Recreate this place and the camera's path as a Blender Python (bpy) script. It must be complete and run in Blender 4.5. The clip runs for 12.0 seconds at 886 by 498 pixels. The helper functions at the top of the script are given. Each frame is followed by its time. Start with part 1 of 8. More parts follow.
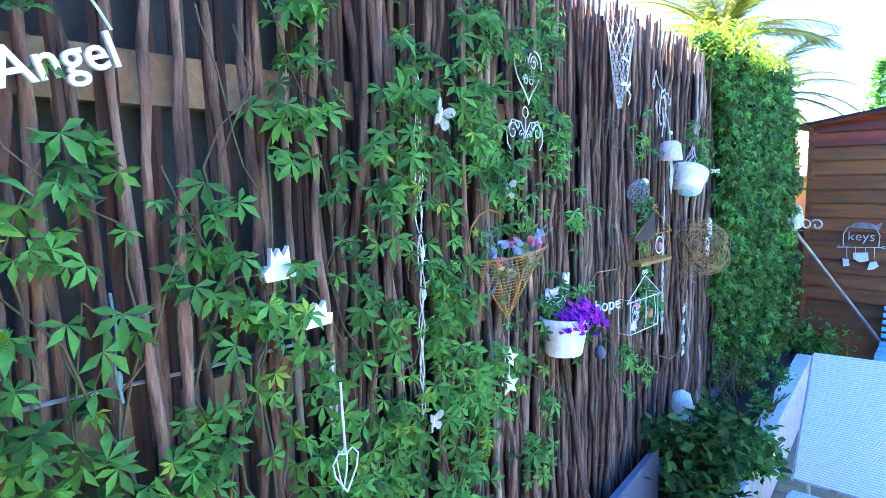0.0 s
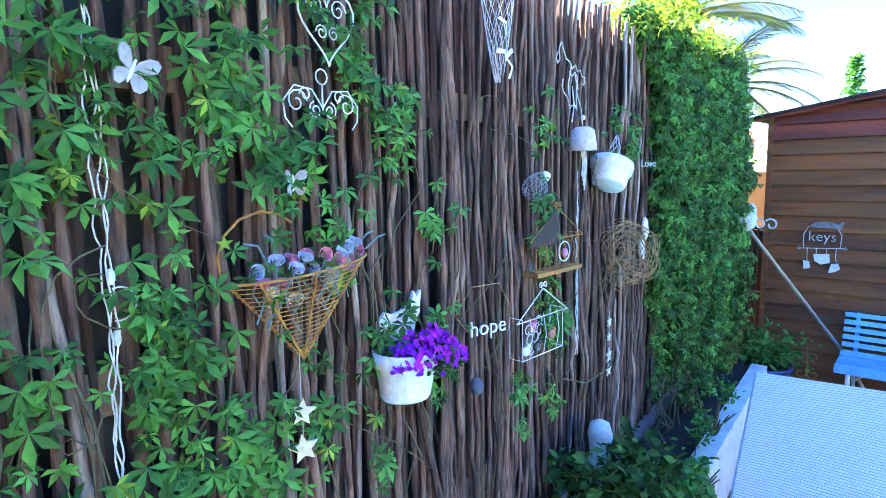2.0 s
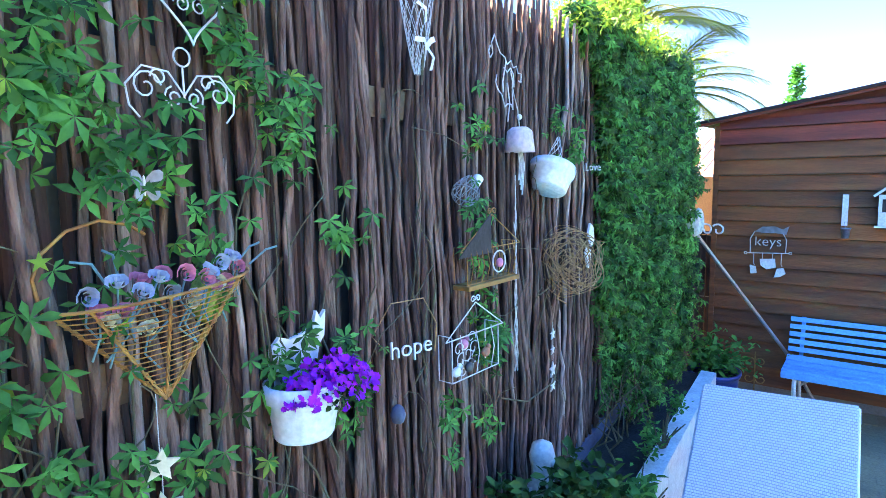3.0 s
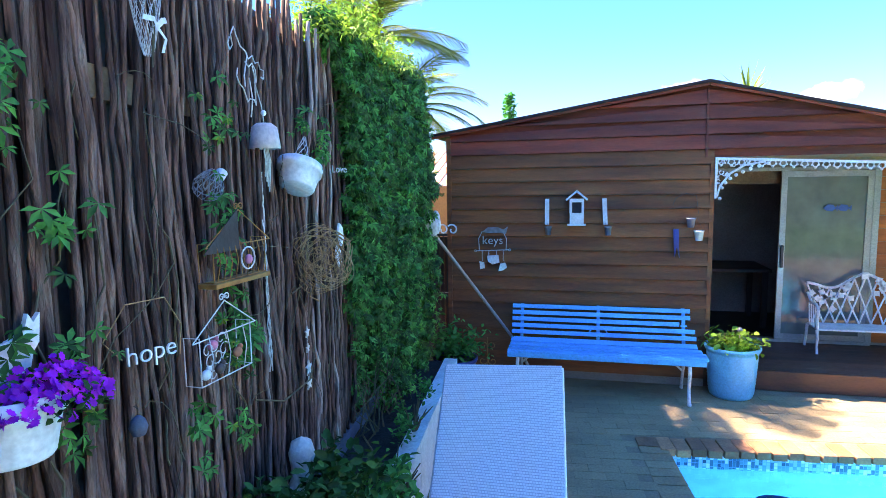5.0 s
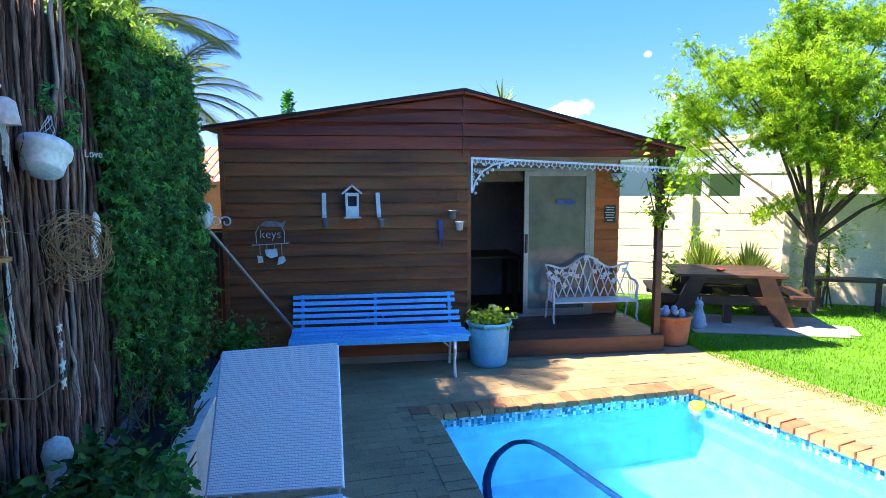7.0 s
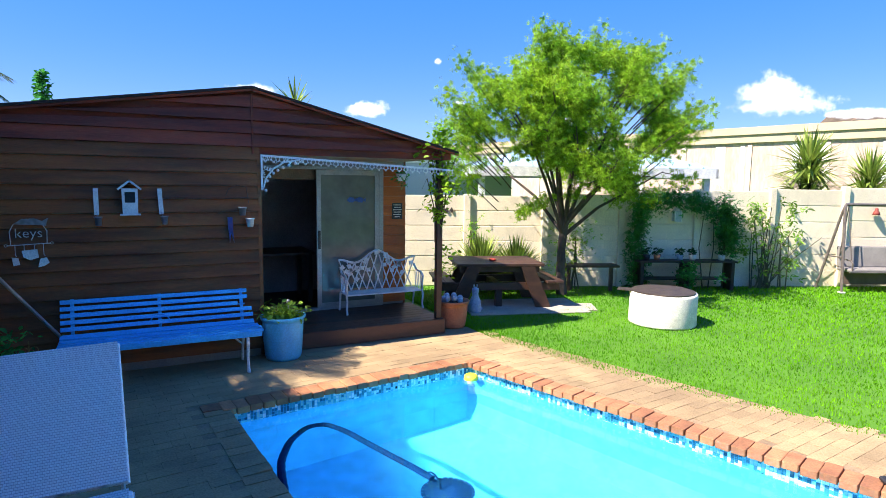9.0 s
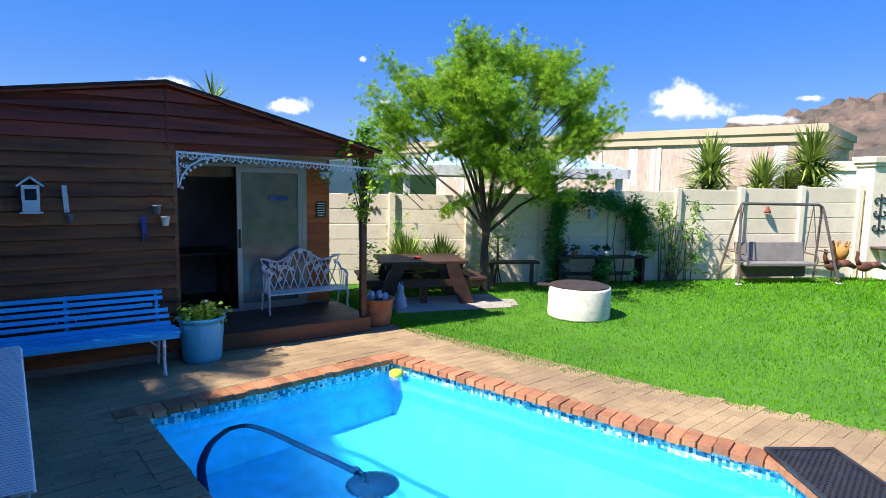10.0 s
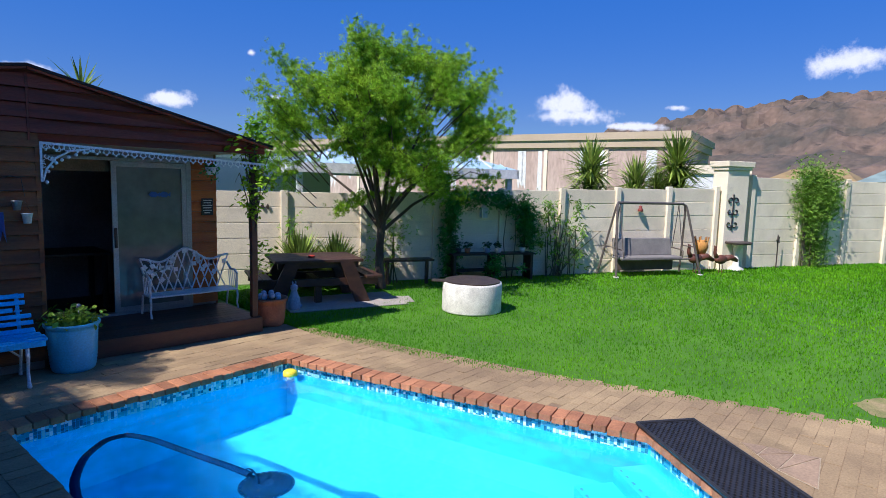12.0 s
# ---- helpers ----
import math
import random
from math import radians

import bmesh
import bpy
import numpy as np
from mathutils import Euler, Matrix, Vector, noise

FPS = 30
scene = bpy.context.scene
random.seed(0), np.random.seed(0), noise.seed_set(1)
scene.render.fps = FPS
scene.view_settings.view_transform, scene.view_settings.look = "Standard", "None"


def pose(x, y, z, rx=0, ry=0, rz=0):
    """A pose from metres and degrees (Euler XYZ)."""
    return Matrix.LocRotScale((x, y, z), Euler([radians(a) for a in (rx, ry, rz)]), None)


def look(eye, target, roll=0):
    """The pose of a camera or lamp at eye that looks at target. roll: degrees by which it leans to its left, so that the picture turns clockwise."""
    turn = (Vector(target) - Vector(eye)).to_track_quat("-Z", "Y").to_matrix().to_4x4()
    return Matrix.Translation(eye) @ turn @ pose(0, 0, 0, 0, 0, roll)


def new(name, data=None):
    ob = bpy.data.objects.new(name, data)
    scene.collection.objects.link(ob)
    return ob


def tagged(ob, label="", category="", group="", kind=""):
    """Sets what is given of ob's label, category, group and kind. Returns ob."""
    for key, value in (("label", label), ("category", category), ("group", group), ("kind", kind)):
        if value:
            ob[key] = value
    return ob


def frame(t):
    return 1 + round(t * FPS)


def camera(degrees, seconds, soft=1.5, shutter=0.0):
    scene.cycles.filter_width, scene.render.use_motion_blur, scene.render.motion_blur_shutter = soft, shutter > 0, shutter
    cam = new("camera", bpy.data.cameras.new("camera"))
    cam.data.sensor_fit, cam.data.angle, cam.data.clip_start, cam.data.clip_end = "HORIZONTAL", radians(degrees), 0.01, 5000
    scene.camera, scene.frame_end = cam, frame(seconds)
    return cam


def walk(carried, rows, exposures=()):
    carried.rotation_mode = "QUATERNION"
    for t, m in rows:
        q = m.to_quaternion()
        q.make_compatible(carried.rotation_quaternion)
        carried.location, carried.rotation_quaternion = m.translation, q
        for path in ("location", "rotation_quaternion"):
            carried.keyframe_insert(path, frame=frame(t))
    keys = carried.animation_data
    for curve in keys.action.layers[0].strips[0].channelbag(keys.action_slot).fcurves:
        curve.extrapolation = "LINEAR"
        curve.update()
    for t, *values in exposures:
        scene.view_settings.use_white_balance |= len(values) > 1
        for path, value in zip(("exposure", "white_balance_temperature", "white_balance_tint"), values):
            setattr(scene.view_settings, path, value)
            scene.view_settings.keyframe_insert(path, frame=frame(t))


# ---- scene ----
cam = camera(74.7, 12.0, soft=0.8)
PATH = [
    (0, (0.235, 0.246, 2.147), (-1.131, 1.685, 1.897), -1.7),
    (0.5, (0.267, 0.355, 2.138), (-1.098, 1.794, 1.884), -1.6),
    (1, (0.271, 0.532, 2.124), (-1.093, 1.972, 1.864), -1.6),
    (1.5, (0.261, 0.739, 2.126), (-1.087, 2.192, 1.863), -1.6),
    (2, (0.265, 0.938, 2.119), (-1.062, 2.411, 1.851), -1.4),
    (2.5, (0.255, 1.087, 2.105), (-1.042, 2.585, 1.837), -1.4),
    (3, (0.229, 1.18, 2.107), (-0.994, 2.741, 1.854), -1.3),
    (5, (0.262, 1.124, 2.042), (-0.211, 3.054, 1.817), -0.9),
    (5.5, (0.275, 1.063, 2.023), (-0.022, 3.028, 1.798), -0.7),
    (6, (0.282, 1.023, 1.996), (0.164, 3.007, 1.77), -0.5),
    (6.5, (0.297, 0.965, 1.983), (0.388, 2.95, 1.755), -0.3),
    (7, (0.349, 0.883, 1.974), (0.602, 2.854, 1.746), -0.2),
    (7.5, (0.4, 0.751, 1.955), (0.815, 2.695, 1.731), -0.1),
    (9.5, (0.323, 0.461, 1.978), (1.347, 2.164, 1.748), 1.0),
    (10, (0.321, 0.411, 1.967), (1.438, 2.054, 1.739), 1.1),
    (10.5, (0.298, 0.381, 1.959), (1.498, 1.965, 1.732), 1.3),
    (11, (0.298, 0.355, 1.943), (1.571, 1.881, 1.719), 1.3),
    (11.5, (0.287, 0.343, 1.945), (1.625, 1.813, 1.723), 1.5),
    (12, (0.286, 0.34, 1.938), (1.679, 1.758, 1.718), 1.6),
]
walk(cam, [(t, look(eye, target, roll)) for t, eye, target, roll in PATH],
     exposures=[(0, 3.95, 7700, 22), (2.0, 3.78, 7700, 22), (3.2, 3.55, 7800, 22), (4.8, 2.98, 7500, 19), (5.5, 2.74, 7400, 17), (7.5, 2.05, 7100, 14), (9.5, 1.34, 6450, 14), (12.0, 0.47, 5850, 18)])

# ---- sky, sun ----
SUN_AZ, SUN_EL = (-1.0, 0.0), 49.0
world = bpy.data.worlds.new("sky")
scene.world = world
world.use_nodes = True
wn = world.node_tree
sky = wn.nodes.new("ShaderNodeTexSky")
sky.sky_type = 'NISHITA'
sky.sun_disc = False
sky.sun_elevation = radians(SUN_EL)
sky.sun_rotation = math.atan2(SUN_AZ[0], SUN_AZ[1])
sky.air_density, sky.dust_density, sky.ozone_density = 1.4, 0.3, 3.5
tint = wn.nodes.new("ShaderNodeHueSaturation")
tint.inputs["Saturation"].default_value = 1.45
tint.inputs["Hue"].default_value = 0.53
wn.links.new(sky.outputs[0], tint.inputs["Color"])
clear = wn.nodes.new("ShaderNodeMix")
clear.data_type = 'RGBA'
clear.inputs[0].default_value = 0.6
clear.inputs[7].default_value = (0.36, 2.35, 8.0, 1)
wn.links.new(tint.outputs[0], clear.inputs[6])
wn.links.new(clear.outputs[2], wn.nodes["Background"].inputs[0])
wn.nodes["Background"].inputs[1].default_value = 0.061
sun = new("sun", bpy.data.lights.new("sun", 'SUN'))
sun.data.energy, sun.data.angle, sun.data.color = 4.7, radians(0.5), (1.0, 0.93, 0.82)
_c = math.cos(radians(SUN_EL))
sun.matrix_world = look((_c * SUN_AZ[0] * 50, _c * SUN_AZ[1] * 50, math.sin(radians(SUN_EL)) * 50), (0, 0, 0))


# ---- materials ----
def M(name, a, b=None, scale=6.0, rough=0.7, bump=0.15, metal=0.0, rnd=0.0, island=0.0, grain=60.0, stretch=(1, 1, 1), spots=0.0, trans=0.0):
    """Two tones mixed by a broad noise, fine grain over it, fine relief, and a shift of value from piece to piece."""
    m = bpy.data.materials.new(name)
    m.use_nodes = True
    t = m.node_tree
    n, l = t.nodes, t.links
    p = n["Principled BSDF"]
    b = b or tuple(c * 0.7 for c in a)
    geo = n.new("ShaderNodeNewGeometry")
    mp = n.new("ShaderNodeMapping")
    mp.inputs["Scale"].default_value = stretch
    l.new(geo.outputs["Position"], mp.inputs["Vector"])
    n1 = n.new("ShaderNodeTexNoise")
    n1.inputs["Scale"].default_value = scale
    n1.inputs["Detail"].default_value = 4
    l.new(mp.outputs[0], n1.inputs["Vector"])
    n2 = n.new("ShaderNodeTexNoise")
    n2.inputs["Scale"].default_value = grain
    n2.inputs["Detail"].default_value = 3
    l.new(mp.outputs[0], n2.inputs["Vector"])
    ramp = n.new("ShaderNodeMapRange")
    ramp.inputs[1].default_value, ramp.inputs[2].default_value = 0.32, 0.68
    l.new(n1.outputs["Fac"], ramp.inputs[0])
    mix = n.new("ShaderNodeMix")
    mix.data_type = 'RGBA'
    mix.inputs[6].default_value, mix.inputs[7].default_value = (*a, 1), (*b, 1)
    l.new(ramp.outputs[0], mix.inputs[0])
    hsv = n.new("ShaderNodeHueSaturation")
    l.new(mix.outputs[2], hsv.inputs["Color"])
    val = n.new("ShaderNodeMapRange")
    val.inputs[1].default_value, val.inputs[2].default_value = 0.25, 0.75
    val.inputs[3].default_value, val.inputs[4].default_value = 0.8, 1.2
    l.new(n2.outputs["Fac"], val.inputs[0])
    last = val.outputs[0]
    for amount, out in ((rnd, "object"), (island, "island")):
        if amount:
            src = n.new("ShaderNodeObjectInfo").outputs["Random"] if out == "object" else geo.outputs["Random Per Island"]
            r = n.new("ShaderNodeMapRange")
            r.inputs[3].default_value, r.inputs[4].default_value = 1 - amount, 1 + amount
            l.new(src, r.inputs[0])
            mul = n.new("ShaderNodeMath")
            mul.operation = 'MULTIPLY'
            l.new(last, mul.inputs[0])
            l.new(r.outputs[0], mul.inputs[1])
            last = mul.outputs[0]
    l.new(last, hsv.inputs["Value"])
    colour = hsv.outputs[0]
    if spots:
        n3 = n.new("ShaderNodeTexNoise")
        n3.inputs["Scale"].default_value = scale * 2.3
        n3.inputs["Detail"].default_value = 6
        l.new(mp.outputs[0], n3.inputs["Vector"])
        r3 = n.new("ShaderNodeMapRange")
        r3.inputs[1].default_value, r3.inputs[2].default_value, r3.inputs[4].default_value = 0.55, 0.7, spots
        l.new(n3.outputs["Fac"], r3.inputs[0])
        m3 = n.new("ShaderNodeMix")
        m3.data_type = 'RGBA'
        m3.inputs[7].default_value = (*[c * 0.45 for c in b], 1)
        l.new(r3.outputs[0], m3.inputs[0])
        l.new(colour, m3.inputs[6])
        colour = m3.outputs[2]
    l.new(colour, p.inputs["Base Color"])
    p.inputs["Roughness"].default_value = rough
    p.inputs["Metallic"].default_value = metal
    if bump:
        bp = n.new("ShaderNodeBump")
        bp.inputs["Strength"].default_value = bump
        bp.inputs["Distance"].default_value = 0.01
        l.new(n2.outputs["Fac"], bp.inputs["Height"])
        l.new(bp.outputs[0], p.inputs["Normal"])
    if trans:
        p.inputs["Specular IOR Level"].default_value = 0.2
        tr = n.new("ShaderNodeBsdfTranslucent")
        l.new(colour, tr.inputs["Color"])
        ms = n.new("ShaderNodeMixShader")
        ms.inputs[0].default_value = trans
        l.new(p.outputs[0], ms.inputs[1])
        l.new(tr.outputs[0], ms.inputs[2])
        l.new(ms.outputs[0], n["Material Output"].inputs[0])
    return m


def glass(name, colour, rough=0.0, ior=1.45, weight=1.0):
    m = bpy.data.materials.new(name)
    m.use_nodes = True
    p = m.node_tree.nodes["Principled BSDF"]
    p.inputs["Base Color"].default_value = (*colour, 1)
    p.inputs["Roughness"].default_value = rough
    p.inputs["IOR"].default_value = ior
    p.inputs["Transmission Weight"].default_value = weight
    return m


POLE = M("bark_pole", (0.25, 0.14, 0.10), (0.045, 0.022, 0.017), 26, 0.9, 1.0, rnd=0.55, stretch=(1, 1, 0.2), spots=0.7, grain=95)
# darkened pole tone: shade between the front poles is in the colour
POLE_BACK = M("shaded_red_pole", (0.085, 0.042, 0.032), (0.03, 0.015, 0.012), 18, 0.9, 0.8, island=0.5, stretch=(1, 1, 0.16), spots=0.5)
POLE_PALE = M("weathered_pole", (0.40, 0.31, 0.26), (0.12, 0.072, 0.058), 20, 0.9, 0.9, rnd=0.3, stretch=(1, 1, 0.22), spots=0.5, grain=95)
RAIL = M("fence_rail_wood", (0.24, 0.15, 0.08), (0.12, 0.075, 0.045), 5, 0.8, 0.4)
# dark tone stands in for shade seen through the pole gaps
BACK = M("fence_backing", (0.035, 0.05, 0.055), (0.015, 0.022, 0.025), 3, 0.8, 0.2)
LEAF = M("creeper_leaf", (0.085, 0.35, 0.065), (0.032, 0.18, 0.04), 7, 0.55, 0.1, island=0.5, trans=0.4)
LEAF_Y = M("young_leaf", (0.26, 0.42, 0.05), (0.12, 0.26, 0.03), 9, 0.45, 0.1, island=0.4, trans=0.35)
LEAF_D = M("dark_leaf", (0.040, 0.13, 0.022), (0.018, 0.065, 0.014), 9, 0.6, 0.1, island=0.5, trans=0.15)
LEAF_T = M("tree_leaf", (0.36, 0.55, 0.035), (0.15, 0.34, 0.02), 2.2, 0.45, 0.1, island=0.5, trans=0.55)
STEM = M("vine_stem", (0.12, 0.10, 0.05), (0.07, 0.06, 0.03), 12, 0.8, 0.3)
BARK = M("tree_bark", (0.10, 0.075, 0.055), (0.05, 0.038, 0.03), 9, 0.9, 0.6, stretch=(1, 1, 0.4))
WHITE = M("white_paint", (0.78, 0.78, 0.76), (0.62, 0.62, 0.60), 9, 0.45, 0.08, spots=0.12)
WHITE_C = M("clean_white_plastic", (0.80, 0.80, 0.78), (0.74, 0.74, 0.72), 5, 0.35, 0.02)
WIRE = M("white_wire", (0.72, 0.72, 0.70), (0.45, 0.42, 0.38), 30, 0.4, 0.05)
GREYW = M("grey_wire", (0.35, 0.36, 0.37), (0.2, 0.2, 0.2), 30, 0.45, 0.05, metal=0.5)
RUST = M("rusty_wire", (0.50, 0.23, 0.045), (0.24, 0.09, 0.022), 30, 0.75, 0.3)
TWIG = M("wicker_twig", (0.45, 0.25, 0.10), (0.24, 0.13, 0.05), 25, 0.8, 0.3, island=0.4)
ROPE = M("white_rope", (0.62, 0.62, 0.58), (0.42, 0.42, 0.38), 40, 0.9, 0.5)
BLUE = M("blue_bench_paint", (0.055, 0.50, 0.88), (0.04, 0.42, 0.80), 5, 0.38, 0.12, rnd=0.06, spots=0.06)
POTBLUE = M("blue_pot_glaze", (0.10, 0.50, 0.74), (0.07, 0.42, 0.66), 6, 0.35, 0.1)
FISHB = M("blue_decal", (0.02, 0.10, 0.36), (0.015, 0.07, 0.26), 9, 0.4, 0.0)
NAVY = M("navy_pot_glaze", (0.02, 0.05, 0.22), (0.015, 0.035, 0.15), 6, 0.3, 0.1)
TERRA = M("terracotta", (0.50, 0.19, 0.09), (0.38, 0.13, 0.06), 7, 0.8, 0.2, spots=0.1)
# brighter orange copy of the shed board, light on it put into the colour
SHED_LIT = M("orange_lit_board", (0.55, 0.15, 0.025), (0.36, 0.09, 0.018), 1.6, 0.7, 0.3, rnd=0.2, stretch=(0.6, 3, 6), grain=30)
SHED = M("stained_shed_board", (0.29, 0.088, 0.021), (0.115, 0.034, 0.011), 1.6, 0.75, 0.3, rnd=0.32, stretch=(0.6, 3, 6), grain=30, spots=0.35)
SHED_R = M("red_stained_board", (0.34, 0.055, 0.02), (0.14, 0.025, 0.012), 1.6, 0.7, 0.3, rnd=0.3, stretch=(0.6, 3, 6), grain=30, spots=0.35)
ROOF = M("roof_sheet", (0.03, 0.018, 0.016), (0.016, 0.011, 0.011), 3, 0.85, 0.2)
DECK = M("deck_board", (0.13, 0.055, 0.03), (0.07, 0.032, 0.02), 2, 0.5, 0.25, rnd=0.25, stretch=(0.6, 4, 4))
ALU = M("anodised_frame", (0.34, 0.35, 0.36), (0.27, 0.28, 0.29), 8, 0.4, 0.05, metal=0.6)
FROST = M("curtained_glass", (0.15, 0.175, 0.16), (0.115, 0.135, 0.125), 1.2, 0.08, 0.0, grain=6)
DARKIN = M("room_plaster", (0.35, 0.31, 0.27), (0.25, 0.22, 0.19), 1.5, 0.9, 0.1)
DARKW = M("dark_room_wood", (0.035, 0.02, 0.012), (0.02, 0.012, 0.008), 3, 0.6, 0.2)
PAVE = M("paving_brick", (0.40, 0.285, 0.145), (0.25, 0.17, 0.09), 1.2, 0.9, 0.4, rnd=0.10, spots=0.35)
PAVEBED = M("paving_sand", (0.31, 0.21, 0.12), (0.22, 0.15, 0.085), 4, 0.95, 0.4, spots=0.3)
COPING = M("coping_brick", (0.46, 0.20, 0.09), (0.30, 0.125, 0.06), 6, 0.8, 0.4, rnd=0.28, spots=0.25)
POOLP = M("pool_plaster", (0.04, 0.52, 0.82), (0.03, 0.47, 0.80), 0.8, 0.6, 0.03, grain=5)
STONE = M("white_stone", (0.76, 0.73, 0.64), (0.60, 0.57, 0.49), 8, 0.85, 0.3, spots=0.2)
GREYST = M("grey_block", (0.11, 0.14, 0.19), (0.07, 0.09, 0.13), 4, 0.9, 0.3)
WALLP = M("garden_wall_paint", (0.82, 0.72, 0.54), (0.72, 0.62, 0.45), 1.4, 0.9, 0.25, rnd=0.06, spots=0.18)
SOIL = M("dark_soil", (0.035, 0.025, 0.02), (0.018, 0.014, 0.012), 9, 0.95, 0.8)
GRASS_G = M("lawn_soil", (0.078, 0.215, 0.006), (0.05, 0.155, 0.005), 1.3, 0.95, 0.5, grain=90)
GRASS = M("grass_blade", (0.135, 0.365, 0.004), (0.07, 0.25, 0.003), 0.7, 0.9, 0.0, island=0.35, trans=0.3)
CONC = M("concrete_slab", (0.40, 0.36, 0.30), (0.30, 0.27, 0.23), 3, 0.9, 0.3, spots=0.2)
TABLEW = M("brown_table_wood", (0.07, 0.03, 0.016), (0.035, 0.015, 0.01), 3, 0.55, 0.25, rnd=0.2, stretch=(1, 3, 3))
RATTAN = M("pale_rattan", (0.74, 0.74, 0.76), (0.64, 0.64, 0.67), 10, 0.6, 0.2)
BLACK = M("black_rattan", (0.03, 0.03, 0.033), (0.018, 0.018, 0.02), 12, 0.5, 0.2)
IRON = M("brown_iron", (0.10, 0.075, 0.06), (0.06, 0.045, 0.04), 12, 0.5, 0.15, metal=0.3)
PURPLE = M("purple_petal", (0.62, 0.02, 0.62), (0.36, 0.01, 0.46), 20, 0.5, 0.0, island=0.3, trans=0.2)
PINK = M("faded_rose", (0.70, 0.22, 0.30), (0.50, 0.14, 0.22), 25, 0.7, 0.1, island=0.3)
BLUEGREY = M("faded_blue_rose", (0.42, 0.48, 0.55), (0.27, 0.33, 0.42), 25, 0.7, 0.1, island=0.3)


# ---- mesh helpers ----
class Mesh:
    """Collects faces; to be linked as one object."""

    def __init__(self):
        self.v, self.f = [], []

    def add(self, verts, faces, m=None):
        o = len(self.v)
        self.v += [tuple(m @ Vector(p)) for p in verts] if m is not None else [tuple(p) for p in verts]
        self.f += [tuple(i + o for i in f) for f in faces]
        return self

    def box(self, x0, y0, z0, x1, y1, z1, m=None, bevel=0.0):
        if not bevel:
            v = [(x, y, z) for x in (x0, x1) for y in (y0, y1) for z in (z0, z1)]
            return self.add(v, [(0, 1, 3, 2), (4, 6, 7, 5), (0, 4, 5, 1), (2, 3, 7, 6), (0, 2, 6, 4), (1, 5, 7, 3)], m)
        bm = bmesh.new()
        bmesh.ops.create_cube(bm, size=1.0, matrix=Matrix.LocRotScale(((x0 + x1) / 2, (y0 + y1) / 2, (z0 + z1) / 2), None, (x1 - x0, y1 - y0, z1 - z0)))
        bmesh.ops.bevel(bm, geom=bm.edges[:], offset=bevel, segments=2, affect='EDGES', profile=0.5)
        bm.verts.index_update()
        self.add([p.co[:] for p in bm.verts], [[q.index for q in f.verts] for f in bm.faces], m)
        bm.free()
        return self

    def tube(self, pts, r, n=6, m=None, closed=False):
        pts = [Vector(p) for p in pts]
        rs = r if isinstance(r, (list, tuple)) else [r] * len(pts)
        k, rings, up = len(pts), [], None
        for i, p in enumerate(pts):
            a = pts[(i - 1) % k] if (i or closed) else p
            b = pts[(i + 1) % k] if (i < k - 1 or closed) else p
            d = (b - a).normalized() if (b - a).length > 1e-9 else Vector((0, 0, 1))
            if up is None:
                up = d.orthogonal().normalized()
            up = (up - d * up.dot(d))
            up = up.normalized() if up.length > 1e-6 else d.orthogonal().normalized()
            s = d.cross(up)
            rings.append([p + (up * math.cos(2 * math.pi * j / n) + s * math.sin(2 * math.pi * j / n)) * rs[i] for j in range(n)])
        f = [(i * n + j, i * n + (j + 1) % n, ((i + 1) % k) * n + (j + 1) % n, ((i + 1) % k) * n + j) for i in range(k if closed else k - 1) for j in range(n)]
        if not closed:
            f += [tuple(range(n))[::-1], tuple((k - 1) * n + j for j in range(n))]
        return self.add([p for g in rings for p in g], f, m)

    def lathe(self, prof, n=24, m=None, sx=1.0, sy=1.0):
        v = [(r * math.cos(2 * math.pi * j / n) * sx, r * math.sin(2 * math.pi * j / n) * sy, z) for r, z in prof for j in range(n)]
        f = [(i * n + j, i * n + (j + 1) % n, (i + 1) * n + (j + 1) % n, (i + 1) * n + j) for i in range(len(prof) - 1) for j in range(n)]
        return self.add(v, f, m)

    def ball(self, c, r, n=12, k=8, m=None):
        r = r if isinstance(r, (tuple, list)) else (r, r, r)
        v = [(c[0] + r[0] * math.sin(math.pi * i / k) * math.cos(2 * math.pi * j / n), c[1] + r[1] * math.sin(math.pi * i / k) * math.sin(2 * math.pi * j / n), c[2] + r[2] * math.cos(math.pi * i / k)) for i in range(k + 1) for j in range(n)]
        f = [(i * n + j, (i + 1) * n + j, (i + 1) * n + (j + 1) % n, i * n + (j + 1) % n) for i in range(k) for j in range(n)]
        return self.add(v, f, m)

    def slab(self, outline, t, m=None):
        """A flat shape in its x-z plane, t thick along y."""
        n = len(outline)
        v = [(x, -t / 2, z) for x, z in outline] + [(x, t / 2, z) for x, z in outline]
        f = [tuple(range(n)), tuple(range(2 * n - 1, n - 1, -1))] + [(i, i + n, (i + 1) % n + n, (i + 1) % n) for i in range(n)]
        return self.add(v, f, m)

    def data(self, name, smooth=False):
        me = bpy.data.meshes.new(name)
        me.from_pydata(self.v, [], self.f)
        if smooth:
            me.polygons.foreach_set("use_smooth", [True] * len(me.polygons))
        me.validate()
        bm = bmesh.new()
        bm.from_mesh(me)
        if 1 < len(bm.faces) < 60000:
            bmesh.ops.recalc_face_normals(bm, faces=bm.faces)
        bm.to_mesh(me)
        bm.free()
        return me


def thing(name, label, category, at=None, group="", kind=""):
    ob = new(name)
    ob.empty_display_size = 0.1
    ob.matrix_world = at or Matrix()
    return tagged(ob, label, category, group, kind)


